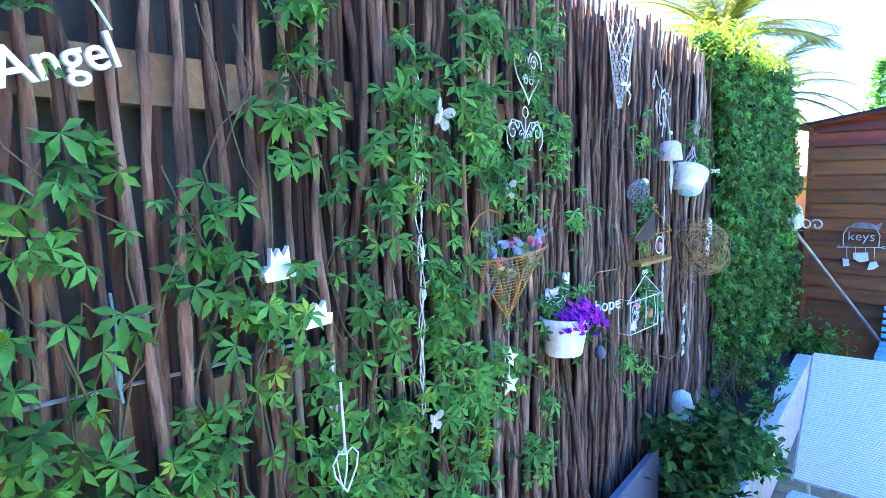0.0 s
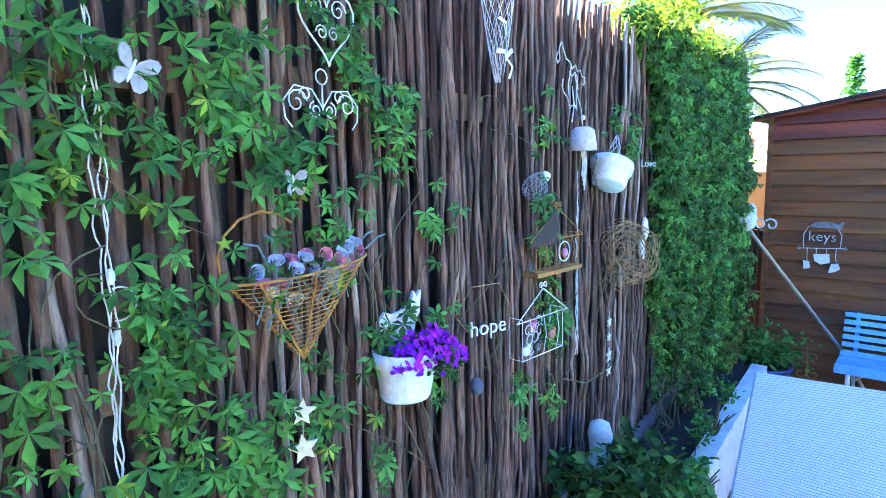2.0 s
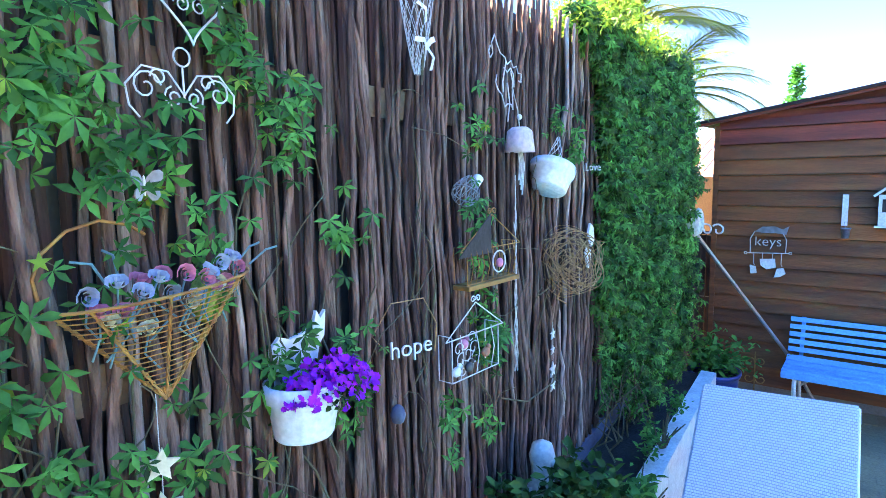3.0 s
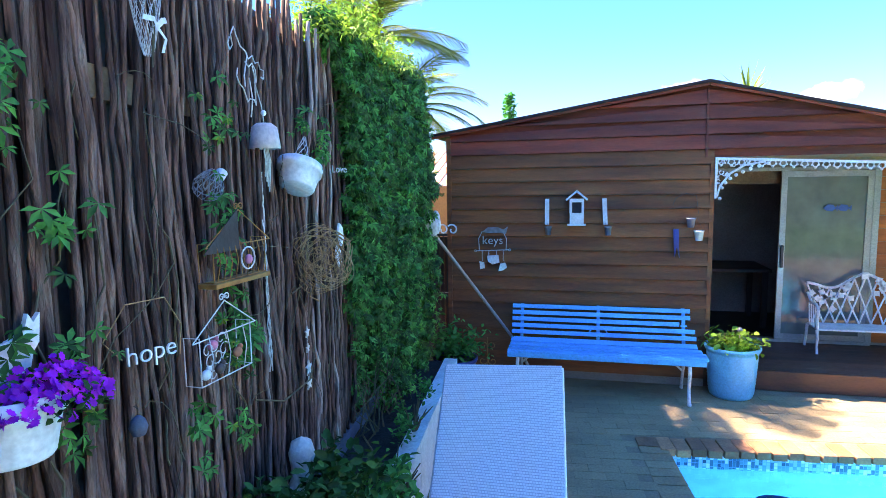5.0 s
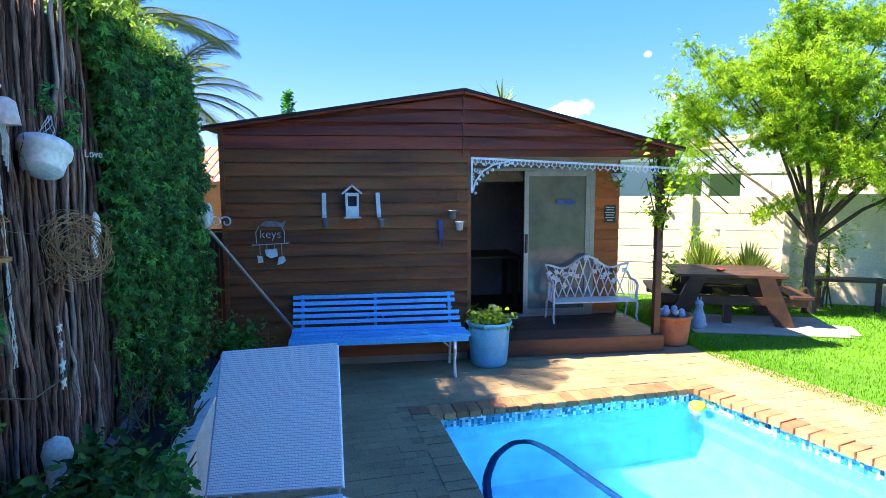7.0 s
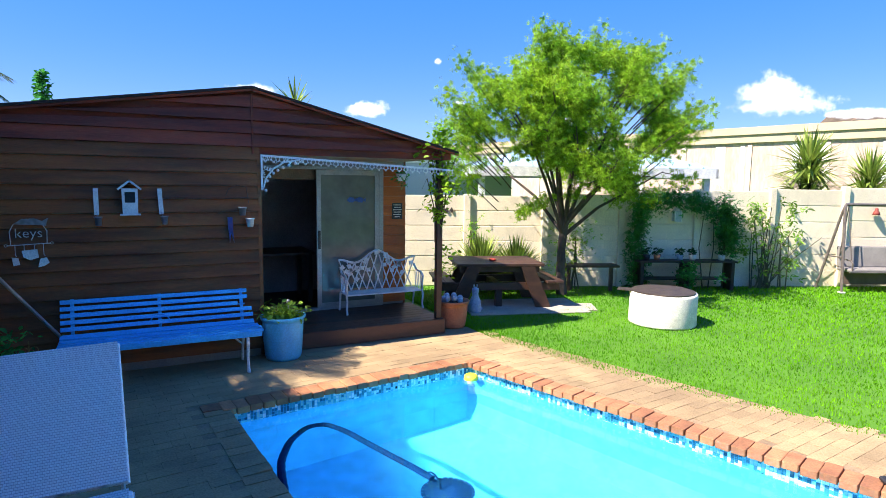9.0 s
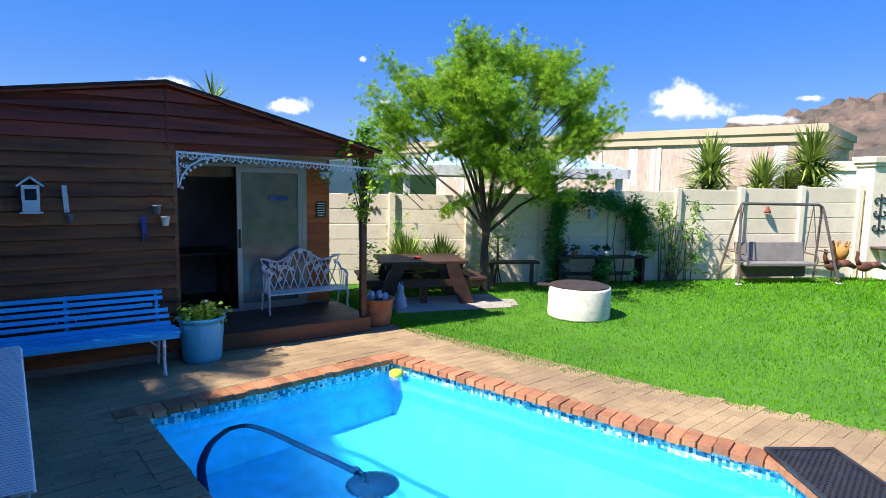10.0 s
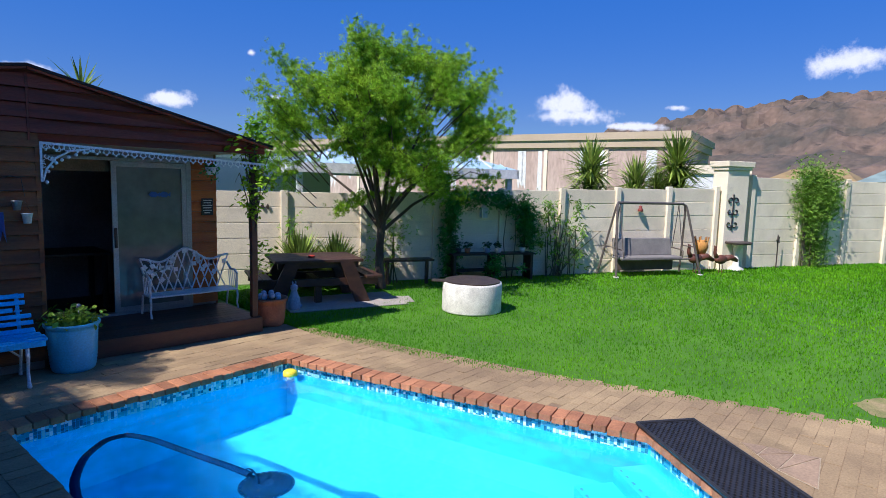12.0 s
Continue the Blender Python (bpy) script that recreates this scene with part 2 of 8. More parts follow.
def part(name, mesh, material, parent=None, label="", smooth=False, at=None):
    me = mesh if isinstance(mesh, bpy.types.Mesh) else mesh.data(name, smooth)
    if not me.materials:
        me.materials.append(material)
    ob = new(name, me)
    if parent is not None:
        ob.parent = parent
    if at is not None:
        ob.matrix_basis = at
    return tagged(ob, label)


def single(name, mesh, material, label, category, at=None, group="", kind="", smooth=False):
    return tagged(part(name, mesh, material, None, "", smooth, at), label, category, group, kind)


def scatter(verts, faces, mats, name):
    """One mesh of many copies of a small shape; mats: (n, 4, 4)."""
    V = np.c_[np.array(verts, float), np.ones(len(verts))]
    mats = np.array([np.array(m) for m in mats]) if not isinstance(mats, np.ndarray) else mats
    P = np.einsum('nij,vj->nvi', mats, V)[:, :, :3].reshape(-1, 3)
    k, fl = len(verts), [len(f) for f in faces]
    base = np.concatenate([np.array(f) for f in faces])
    loops = (base[None, :] + (np.arange(len(mats)) * k)[:, None]).ravel()
    tot = np.tile(fl, len(mats))
    me = bpy.data.meshes.new(name)
    me.vertices.add(len(P))
    me.vertices.foreach_set("co", P.ravel())
    me.loops.add(len(loops))
    me.loops.foreach_set("vertex_index", loops)
    me.polygons.add(len(tot))
    me.polygons.foreach_set("loop_start", np.r_[0, np.cumsum(tot)[:-1]])
    me.update(calc_edges=True)
    me.validate()
    return me


def turn(rng, tilt=1.0):
    return Euler((rng.uniform(-tilt, tilt), rng.uniform(-tilt, tilt), rng.uniform(0, 6.28))).to_matrix().to_4x4()


def palmate(n=5, size=1.0, spread=2.5):
    """A leaf of n pointed leaflets round one stalk, lying in x-y, tip ahead along +y."""
    v, f = [], []
    for i in range(n):
        a = (i / (n - 1) - 0.5) * spread if n > 1 else 0
        L = size * (1 - 0.25 * abs(i - (n - 1) / 2) / max(1, (n - 1) / 2))
        c, s = math.cos(a), math.sin(a)
        o = len(v)
        for x, y, z in ((0, 0, 0), (0.175 * L, 0.56 * L, 0.05 * L), (0, L, -0.22 * L), (-0.175 * L, 0.56 * L, 0.05 * L), (0, 0.52 * L, -0.03 * L)):
            v.append((x * c + y * s, -x * s + y * c, z))
        f += [(o, o + 1, o + 4), (o + 1, o + 2, o + 4), (o + 2, o + 3, o + 4), (o + 3, o, o + 4)]
    return v, f


BLADE = ([(-0.5, 0, 0), (0.5, 0, 0), (0.32, 0.6, 0.1), (0, 1, 0), (-0.32, 0.6, 0.1)], [(0, 1, 2, 4), (4, 2, 3)])
OVAL = ([(0, 0, 0), (0.28, 0.35, 0.06), (0.2, 0.75, 0.04), (0, 1, -0.08), (-0.2, 0.75, 0.04), (-0.28, 0.35, 0.06)], [(0, 1, 2, 3), (0, 3, 4, 5)])


def spiral(cx, cz, r0, r1, a0, a1, n=14):
    return [(cx + (r0 + (r1 - r0) * i / n) * math.cos(a0 + (a1 - a0) * i / n), 0, cz + (r0 + (r1 - r0) * i / n) * math.sin(a0 + (a1 - a0) * i / n)) for i in range(n + 1)]


def arc(cx, cz, r, a0, a1, n=12, y=0.0):
    return [(cx + r * math.cos(a0 + (a1 - a0) * i / n), y, cz + r * math.sin(a0 + (a1 - a0) * i / n)) for i in range(n + 1)]


FENCE_A = 95.6


def fx(y):
    return -0.755 - 0.0976 * y


def on_fence(y, z, off=0.03):
    """A pose on the fence's face: x along it (away from the start), -y out of it."""
    return pose(fx(y) + off, y, z, 0, 0, FENCE_A)


# ---- ground, paving, pool ----
POOL = [(0.835, 5.65), (3.44, 5.95), (4.598, 2.30), (3.83, 1.13), (1.34, 0.95)]      # water's edge
def inset(poly, d):
    """The outline moved outwards by d."""
    out, n = [], len(poly)
    for i in range(n):
        p, a, b = Vector(poly[i]), Vector(poly[i - 1]), Vector(poly[(i + 1) % n])
        d1, d2 = (p - a).normalized(), (b - p).normalized()
        n1, n2 = Vector((-d1.y, d1.x)), Vector((-d2.y, d2.x))
        k = (n1 + n2).normalized()
        out.append(tuple(p + k * d / max(0.3, k.dot(n1))))
    return out


COPE_OUT = inset(POOL, 0.13)
LAWN_EDGE = [(4.2, 7.35), (4.35, 6.6), (4.58, 5.46), (5.02, 4.1), (5.68, 2.57), (6.31, 1.06), (7.6, -2.0)]


def flat(poly, z):
    return Mesh().add([(x, y, z) for x, y in poly], [tuple(range(len(poly)))])


def ring(outer, inner, z):
    """A flat sheet round a hole; both outlines have as many corners."""
    n = len(outer)
    v = [(x, y, z) for x, y in outer] + [(x, y, z) for x, y in inner]
    return Mesh().add(v, [(i, (i + 1) % n, n + (i + 1) % n, n + i) for i in range(n)])


BIG = [(-900, 900), (900, 900), (900, -900), (0, -900), (-900, -900)]
# one sheet of earth with the pool's hole in it
single("ground", ring(BIG, COPE_OUT, -0.03), GRASS_G, "bare earth under lawn and paving", "ground", kind="structure")
paving = single("pavement", ring([(-1.6, 7.3), (4.22, 7.33), (5.3, 3.6), (6.9, -0.4), (-1.0, -3.0)], COPE_OUT, -0.004), PAVEBED, "sandy joints under worn paving bricks round the pool", "paving", kind="structure")

pool = thing("pool", "small swimming pool with turquoise plaster and mosaic band", "pool", kind="structure")
DEEP = -1.25
n_ = len(POOL)
b = Mesh()
inner = inset(POOL, -0.12)
for i in range(n_):
    (x0, y0), (x1, y1) = POOL[i], POOL[(i + 1) % n_]
    (u0, v0), (u1, v1) = inner[i], inner[(i + 1) % n_]
    b.add([(x0, y0, -0.02), (x1, y1, -0.02), (x1, y1, -0.9), (x0, y0, -0.9), (u0, v0, DEEP), (u1, v1, DEEP)], [(0, 1, 2, 3), (3, 2, 5, 4)])
b.add([(x, y, DEEP) for x, y in inner], [tuple(range(n_))])
part("basin", b, POOLP, pool)
# three long entry steps along the slanting end, dark tiles set in their noses
E2, E3 = Vector(POOL[2]), Vector(POOL[3])
along = (E3 - E2).normalized()
inward = Vector((along.y, -along.x))
nose_tiles = Mesh()
for k, z in enumerate((-0.36, -0.62, -0.88)):
    c0, c1 = E2 + inward * 0.32 * k, E3 + inward * 0.32 * k
    d0, d1 = E2 + inward * 0.32 * (k + 1), E3 + inward * 0.32 * (k + 1)
    part("entry_step", Mesh().add([(*c0, z), (*c1, z), (*d1, z), (*d0, z), (*d0, DEEP - 0.02), (*d1, DEEP - 0.02)], [(0, 1, 2, 3), (3, 2, 5, 4)]), POOLP, pool)
    for j in range(15):
        q = d0 + along * (0.06 + j * 0.096) - inward * 0.035
        ax_, iw_ = along * 0.018, inward * 0.010
        nose_tiles.add([(*(q - ax_ - iw_), z + 0.004), (*(q + ax_ - iw_), z + 0.004), (*(q + ax_ + iw_), z + 0.004), (*(q - ax_ + iw_), z + 0.004)], [(0, 1, 2, 3)])
tagged(part("nose_tiles", nose_tiles, M("dark_nose_tile", (0.04, 0.26, 0.42), (0.03, 0.20, 0.34), 8, 0.3, 0.0), pool, "dark blue tiles along the step noses"), kind="stuff")
wm = glass("pool_water", (0.75, 0.95, 1.0), 0.02, 1.33)
tn = wm.node_tree
nz = tn.nodes.new("ShaderNodeTexNoise")
nz.inputs["Scale"].default_value = 5.0
bp_ = tn.nodes.new("ShaderNodeBump")
bp_.inputs["Strength"].default_value, bp_.inputs["Distance"].default_value = 0.06, 0.03
tn.links.new(nz.outputs["Fac"], bp_.inputs["Height"])
tn.links.new(bp_.outputs[0], tn.nodes["Principled BSDF"].inputs["Normal"])
w = single("pool_water", flat(inset(POOL, -0.004)[::-1], -0.14), wm, "still clear turquoise pool water", "water", kind="structure")
w.visible_shadow = False

# mosaic band: small glass tiles of blues and white
tile_m = bpy.data.materials.new("mosaic_tile")
tile_m.use_nodes = True
tt = tile_m.node_tree
g_ = tt.nodes.new("ShaderNodeNewGeometry")
cr = tt.nodes.new("ShaderNodeValToRGB")
cr.color_ramp.interpolation = 'CONSTANT'
for pos, col in ((0.0, (0.02, 0.22, 0.32)), (0.2, (0.05, 0.42, 0.52)), (0.4, (0.28, 0.66, 0.68)), (0.70, (0.70, 0.88, 0.88)), (0.9, (0.015, 0.14, 0.24))):
    e = cr.color_ramp.elements.new(pos)
    e.color = (*col, 1)
tt.links.new(g_.outputs["Random Per Island"], cr.inputs[0])
tt.links.new(cr.outputs[0], tt.nodes["Principled BSDF"].inputs["Base Color"])
tt.nodes["Principled BSDF"].inputs["Roughness"].default_value = 0.15
tb, rng = Mesh(), random.Random(4)
for i in range(n_):
    p, q = Vector(POOL[i]), Vector(POOL[(i + 1) % n_])
    d = (q - p).normalized()
    L, nrm = (q - p).length, Vector((d.y, -d.x))
    s = 0.0
    while s < L - 0.03:
        z = -0.03
        while z > -0.17:
            w_, h_ = 0.024, rng.choice((0.024, 0.024, 0.05))
            z1 = max(z - h_, -0.175)
            a, c = p + d * s + nrm * 0.006, p + d * (s + w_) + nrm * 0.006
            tb.add([(a.x, a.y, z), (c.x, c.y, z), (c.x, c.y, z1), (a.x, a.y, z1)], [(0, 1, 2, 3)])
            z -= h_ + 0.003
        s += w_ + 0.003
tagged(part("mosaic_band", tb, tile_m, pool, "blue and white mosaic tiles"), kind="stuff")

single("lawn", flat(LAWN_EDGE + [(30, -6.0), (30, 16), (3.9, 16), (3.9, 8.3)], -0.008), GRASS_G, "short green lawn with a few bare patches", "lawn", kind="structure")

# ---- fence ----
fence = thing("pole_fence", "tall fence of thin brown bark poles", "fence", kind="structure")
# added sheet behind the poles, shuts out light and darkens the gaps
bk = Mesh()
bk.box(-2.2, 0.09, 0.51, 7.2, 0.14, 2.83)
part("backing_wall", bk, BACK, fence, "added dark blue-grey sheet as shade behind the poles", at=pose(fx(0), 0, 0, 0, 0, FENCE_A))
for z, x_end in ((0.95, 6.8), (1.72, 1.7), (2.33, 6.8)):
    part("rail", Mesh().box(-2.2, 0.028, z - 0.045, x_end, 0.075, z + 0.045), RAIL, fence, "sawn timber rail", at=pose(fx(0), 0, 0, 0, 0, FENCE_A))
single("retaining_wall", Mesh().box(-2.2, -0.02, 0.0, 7.0, 0.26, 0.50), GREYST, "low blue-grey block wall under the pole fence", "wall", at=pose(fx(0), 0, 0, 0, 0, FENCE_A), kind="structure")
bed = thing("planting_bed", "raised bed with a white-topped wall beside the fence", "planting bed", kind="structure")
def bedx(y, z=0.45):
    return -0.455 - 0.083 * y
single("grey_board", Mesh().box(-0.3, -0.13, 0.42, 0.3, -0.10, 0.74), GREYST, "blue-grey board leaning at the fence foot", "board", at=on_fence(2.7, 0, 0.0))
part("soil", Mesh().add([(fx(-2), -2, 0.40), (bedx(-2), -2, 0.40), (bedx(6.2), 6.2, 0.40), (fx(6.2), 6.2, 0.40)], [(0, 1, 2, 3)]), SOIL, bed, "dark damp soil")
kb = Mesh()
for i in range(9):
    y0, y1 = -1.6 + i * 0.86, -1.6 + (i + 1) * 0.86 - 0.006
    v = [(bedx(y) + o, y, z) for y in (y0, y1) for o, z in ((0, 0), (0.115, 0), (0.115, 0.455), (0, 0.455))]
    part("kerb_block", Mesh().add(v, [(0, 1, 2, 3), (7, 6, 5, 4), (0, 4, 5, 1), (1, 5, 6, 2), (2, 6, 7, 3), (3, 7, 4, 0)]), WHITE, bed)

# ---- shed ----
SY, DY = 7.106, 8.28
XL, XS, XP, XR = -1.11, 1.44, 1.37, 3.70
def roof_z(x):
    return 2.93 + (x - XP) * (0.41 / 2.64 if x < XP else -0.595 / 2.46)
shed = thing("wooden_shed", "brown stained timber shed with a low gable and recessed porch", "shed", kind="structure")
body = Mesh()
body.box(XL + 0.02, SY + 0.03, 0.0, XS - 0.02, SY + 0.09, 2.3)
body.box(XL + 0.02, SY + 0.09, 0.0, XL + 0.08, 9.92, 2.45)
body.box(XS - 0.08, SY + 0.09, 0.0, XS - 0.022, DY - 0.003, 2.3)
body.box(3.31, DY, 0.2, 3.64, DY + 0.06, 2.55)
body.box(XS - 0.08, DY, 2.16, 3.31, DY + 0.06, 2.7)
body.box(3.58, DY + 0.06, 0.0, 3.64, 9.92, 2.40)
body.box(XL + 0.08, 9.86, 0.0, 3.58, 9.92, 2.45)
part("wall_frame", body, DARKIN, shed, "plain inner lining")
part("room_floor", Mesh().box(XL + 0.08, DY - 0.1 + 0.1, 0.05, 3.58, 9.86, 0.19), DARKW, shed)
part("room_ceiling", Mesh().box(XL + 0.08, SY + 0.1, 2.25, 3.58, 9.86, 2.29), DARKIN, shed)
rf = Mesh()
for xa, xb in ((-1.30, XP), (XP, 3.86)):
    za, zb = roof_z(xa), roof_z(xb)
    v = [(x, y, z + o) for y in (SY - 0.09, 10.05) for x, z in ((xa, za), (xb, zb)) for o in (0, 0.026)]
    rf.add(v, [(0, 2, 3, 1), (4, 5, 7, 6), (0, 1, 5, 4), (2, 6, 7, 3), (1, 3, 7, 5), (0, 4, 6, 2)])
part("gable_lining", Mesh().slab([(XL + 0.02, 2.25), (XL + 0.02, roof_z(XL) - 0.01), (XP, roof_z(XP) - 0.01), (3.80, roof_z(3.8) - 0.01), (3.80, 2.25)], 0.03, pose(0, SY + 0.04, 0)), SHED_R, shed)
part("roof", rf, ROOF, shed, "dark sheet roof")
for xa, xb in ((-1.30, XP - 0.004), (XP + 0.004, 3.86)):
    za, zb = roof_z(xa) - 0.002, roof_z(xb) - 0.002
    v = [(x, y, z + o) for y in (SY - 0.075, SY - 0.05) for x, z in ((xa, za), (xb, zb)) for o in (-0.022, 0)]
    part("barge_board", Mesh().add(v, [(0, 2, 3, 1), (4, 5, 7, 6), (0, 1, 5, 4), (2, 6, 7, 3), (1, 3, 7, 5), (0, 4, 6, 2)]), SHED_R, shed, "red-brown barge board")


def board(x0, x1, z0, z1, y, m, clip=True, name="board"):
    """A weatherboard, thicker at its lower edge, cut to the roof's slope."""
    if clip and x0 < XP < x1:
        pts = [(x0, min(z1, roof_z(x0) - 0.02)), (XP, z1), (x1, min(z1, roof_z(x1) - 0.02))]
    else:
        pts = [(x0, min(z1, roof_z(x0) - 0.02)), (x1, min(z1, roof_z(x1) - 0.02))] if clip else [(x0, z1), (x1, z1)]
    pts = [(x, max(z, z0 + 0.004)) for x, z in pts]
    low = [(x, z0) for x, z in pts]
    n = len(pts)
    v = [(x, y - 0.036, z) for x, z in low] + [(x, y - 0.012, z) for x, z in pts] + [(x, y + 0.02, z) for x, z in low] + [(x, y + 0.02, z) for x, z in pts]
    f = []
    for i in range(n - 1):
        f += [(i, i + 1, n + i + 1, n + i), (2 * n + i, 3 * n + i, 3 * n + i + 1, 2 * n + i + 1), (i, 2 * n + i, 2 * n + i + 1, i + 1), (n + i, n + i + 1, 3 * n + i + 1, 3 * n + i)]
    f += [(0, n, 3 * n, 2 * n), (n - 1, 3 * n - 1, 4 * n - 1, 2 * n - 1)]
    return part(name, Mesh().add(v, f), m, shed)


z, P = 0.10, 0.139
while z < 2.93:
    z1 = z + P - 0.006
    up = z > 2.24
    m = SHED_R if up else SHED
    # widest reach under the roof at this height
    lo = XL
    while lo < XP and roof_z(lo) - 0.03 < z:
        lo += 0.02
    hi = XR + 0.1
    while hi > XP and roof_z(hi) - 0.03 < z:
        hi -= 0.02
    if hi - lo > 0.3:
        if up:
            board(lo, XP - 0.012, z, z1, SY, m)
            board(XP + 0.012, hi, z, z1, SY, m)
        else:
            board(lo, XS, z, z1, SY, m)
    if z < 2.1 and z > 0.15:
        # boards by the door, coloured as if lit
        board(3.32, 3.66, z, z1, DY, SHED_LIT, False)
    z += P
part("corner_post", Mesh().box(XS - 0.03, SY - 0.03, 0.1, XS + 0.01, SY + 0.02, 2.24), SHED, shed)
part("corner_post", Mesh().box(XL - 0.035, SY - 0.035, 0.1, XL + 0.01, SY + 0.02, 2.5), SHED, shed)
part("seam_batten", Mesh().box(XP - 0.011, SY - 0.032, 2.25, XP + 0.011, SY + 0.01, 2.88), SHED_R, shed)
for i in range(14):
    part("side_board", Mesh().box(XS + 0.0, SY + 0.02, 0.2 + i * 0.148, XS + 0.018, DY - 0.05, 0.342 + i * 0.148), SHED, shed)
    part("side_board", Mesh().box(XL - 0.02, SY + 0.02, 0.1 + i * 0.165, XL + 0.018, 9.92, 0.258 + i * 0.165), SHED, shed)
    part("side_board", Mesh().box(3.645, DY + 0.0, 0.1 + i * 0.16, 3.67, 9.92, 0.255 + i * 0.16), SHED, shed)

deck = thing("porch_deck", "low dark brown timber deck with a boarded front", "deck", kind="structure")
for i in range(9):
    part("deck_board", Mesh().box(XS + 0.02, 7.16 + i * 0.125, 0.165, 3.74, 7.16 + i * 0.125 + 0.119, 0.195), DECK, deck)
for i in range(1):
    part("fascia_board", Mesh().box(XS - 0.02, 7.135, 0.005, 3.74, 7.158, 0.19), DECK, deck)
part("end_board", Mesh().box(3.742, 7.14, 0.005, 3.762, 8.28, 0.19), DECK, deck)

# sliding door, its left leaf slid open
door = thing("door_1", "aluminium sliding door standing half open with pale drawn blind", "door", kind="structure")
fr = Mesh()
fr.box(1.48, DY - 0.04, 2.12, 3.31, DY + 0.05, 2.158).box(1.48, DY - 0.04, 0.2, 3.31, DY + 0.05, 0.235).box(1.48, DY - 0.04, 0.235, 1.52, DY + 0.05, 2.12).box(3.25, DY - 0.05, 0.235, 3.312, DY + 0.05, 2.12)
part("door_frame", fr, ALU, door)
for xa, xb, y in ((2.36, 3.25, DY - 0.03), (2.42, 3.25, DY + 0.01)):
    lf = Mesh().box(xa, y - 0.015, 0.24, xa + 0.06, y + 0.015, 2.115).box(xb - 0.06, y - 0.015, 0.24, xb, y + 0.015, 2.115).box(xa + 0.06, y - 0.015, 0.24, xb - 0.06, y + 0.015, 0.30).box(xa + 0.06, y - 0.015, 2.05, xb - 0.06, y + 0.015, 2.115)
    leaf = part("door_leaf", lf, ALU, door)
    part("pane", Mesh().box(xa + 0.06, y - 0.003, 0.30, xb - 0.06, y + 0.003, 2.05), FROST, leaf, "pale curtained pane")
part("door_handle", Mesh().box(2.375, DY - 0.075, 1.05, 2.405, DY - 0.046, 1.30, bevel=0.006), BLACK, door, "black pull handle")
part("roller_blind", Mesh().box(1.53, DY + 0.06, 1.98, 2.42, DY + 0.1, 2.12), RAIL, door, "rolled wooden blind")
# ---- garden wall of precast panels ----
def garden_wall():
    A, B = Vector((4.36, 10.73)), Vector((15.41, 6.02))
    d = (B - A).normalized()
    L = (B - A).length
    n, ang = 8, math.degrees(math.atan2(d.y, d.x))
    wall = thing("precast_wall", "cream painted precast panel wall with slim posts", "wall", kind="structure")
    for i in range(n + 1):
        s = L * i / n
        p = A + d * s
        h = 1.73 + 0.34 * max(0, s - 1.4) / (L - 1.4)
        at = pose(p.x, p.y, 0, 0, 0, ang)
        part("post", Mesh().box(-0.065, -0.075, -0.02, 0.065, 0.05, h + 0.02, bevel=0.012), WALLP, wall, at=at)
        if i < n:
            w_ = L / n
            part("bay_core", Mesh().box(0.06, -0.008, -0.02, w_ - 0.06, 0.012, h - 0.02), WALLP, wall, at=at)
            for k in range(6):
                z0, z1 = k * h / 6 + 0.004, (k + 1) * h / 6 - 0.006
                part("panel", Mesh().box(0.06, -0.018, z0, w_ - 0.06, 0.018, z1, bevel=0.008), WALLP, wall, at=at @ pose(0, random.uniform(-0.004, 0.004), 0))
    return ang


WALL_ANG = garden_wall()
wd = Vector((math.cos(radians(WALL_ANG)), math.sin(radians(WALL_ANG))))
def on_wall(s, off=0.0, z=0.0):
    """A pose on the garden wall, s metres along it from its far end."""
    p = Vector((4.36, 10.73)) + wd * s + Vector((wd.y, -wd.x)) * off
    return pose(p.x, p.y, z, 0, 0, WALL_ANG)


pillar = thing("gate_pillar", "cream plastered pillar with a stepped cap", "pillar", pose(15.86, 5.79, 0, 0, 0, WALL_ANG), kind="structure")
part("shaft", Mesh().box(-0.36, -0.16, -0.02, 0.36, 0.3, 2.5, bevel=0.015), WALLP, pillar)
part("cap", Mesh().box(-0.40, -0.20, 2.5, 0.40, 0.34, 2.58, bevel=0.01).box(-0.44, -0.24, 2.58, 0.44, 0.38, 2.72, bevel=0.012), WALLP, pillar)
far = thing("precast_wall", "taller cream precast panel wall beyond the pillar", "wall", pose(16.5, 5.55, 0, 0, 0, -24), kind="structure")
for i in range(5):
    part("post", Mesh().box(i * 1.75 - 0.07, -0.08, -0.02, i * 1.75 + 0.07, 0.05, 2.4, bevel=0.012), WALLP, far)
    part("bay_core", Mesh().box(i * 1.75 + 0.075, -0.008, -0.02, i * 1.75 + 1.675, 0.012, 2.33), WALLP, far)
    for k in range(7):
        part("panel", Mesh().box(i * 1.75 + 0.075, -0.018, k * 0.336 + 0.004, i * 1.75 + 1.675, 0.018, k * 0.336 + 0.330, bevel=0.008), WALLP, far)
# plain walls that close the garden behind the walker
single("wall_east", Mesh().box(-0.1, 0, 0, 0.1, 14, 2.2), WALLP, "plain cream boundary wall", "wall", at=pose(24.0, -12.0, 0), kind="structure")
single("wall_south", Mesh().box(-3, -0.1, 0, 24, 0.1, 2.2), WALLP, "plain cream boundary wall at the garden's end", "wall", at=pose(0, -12.0, 0), kind="structure")
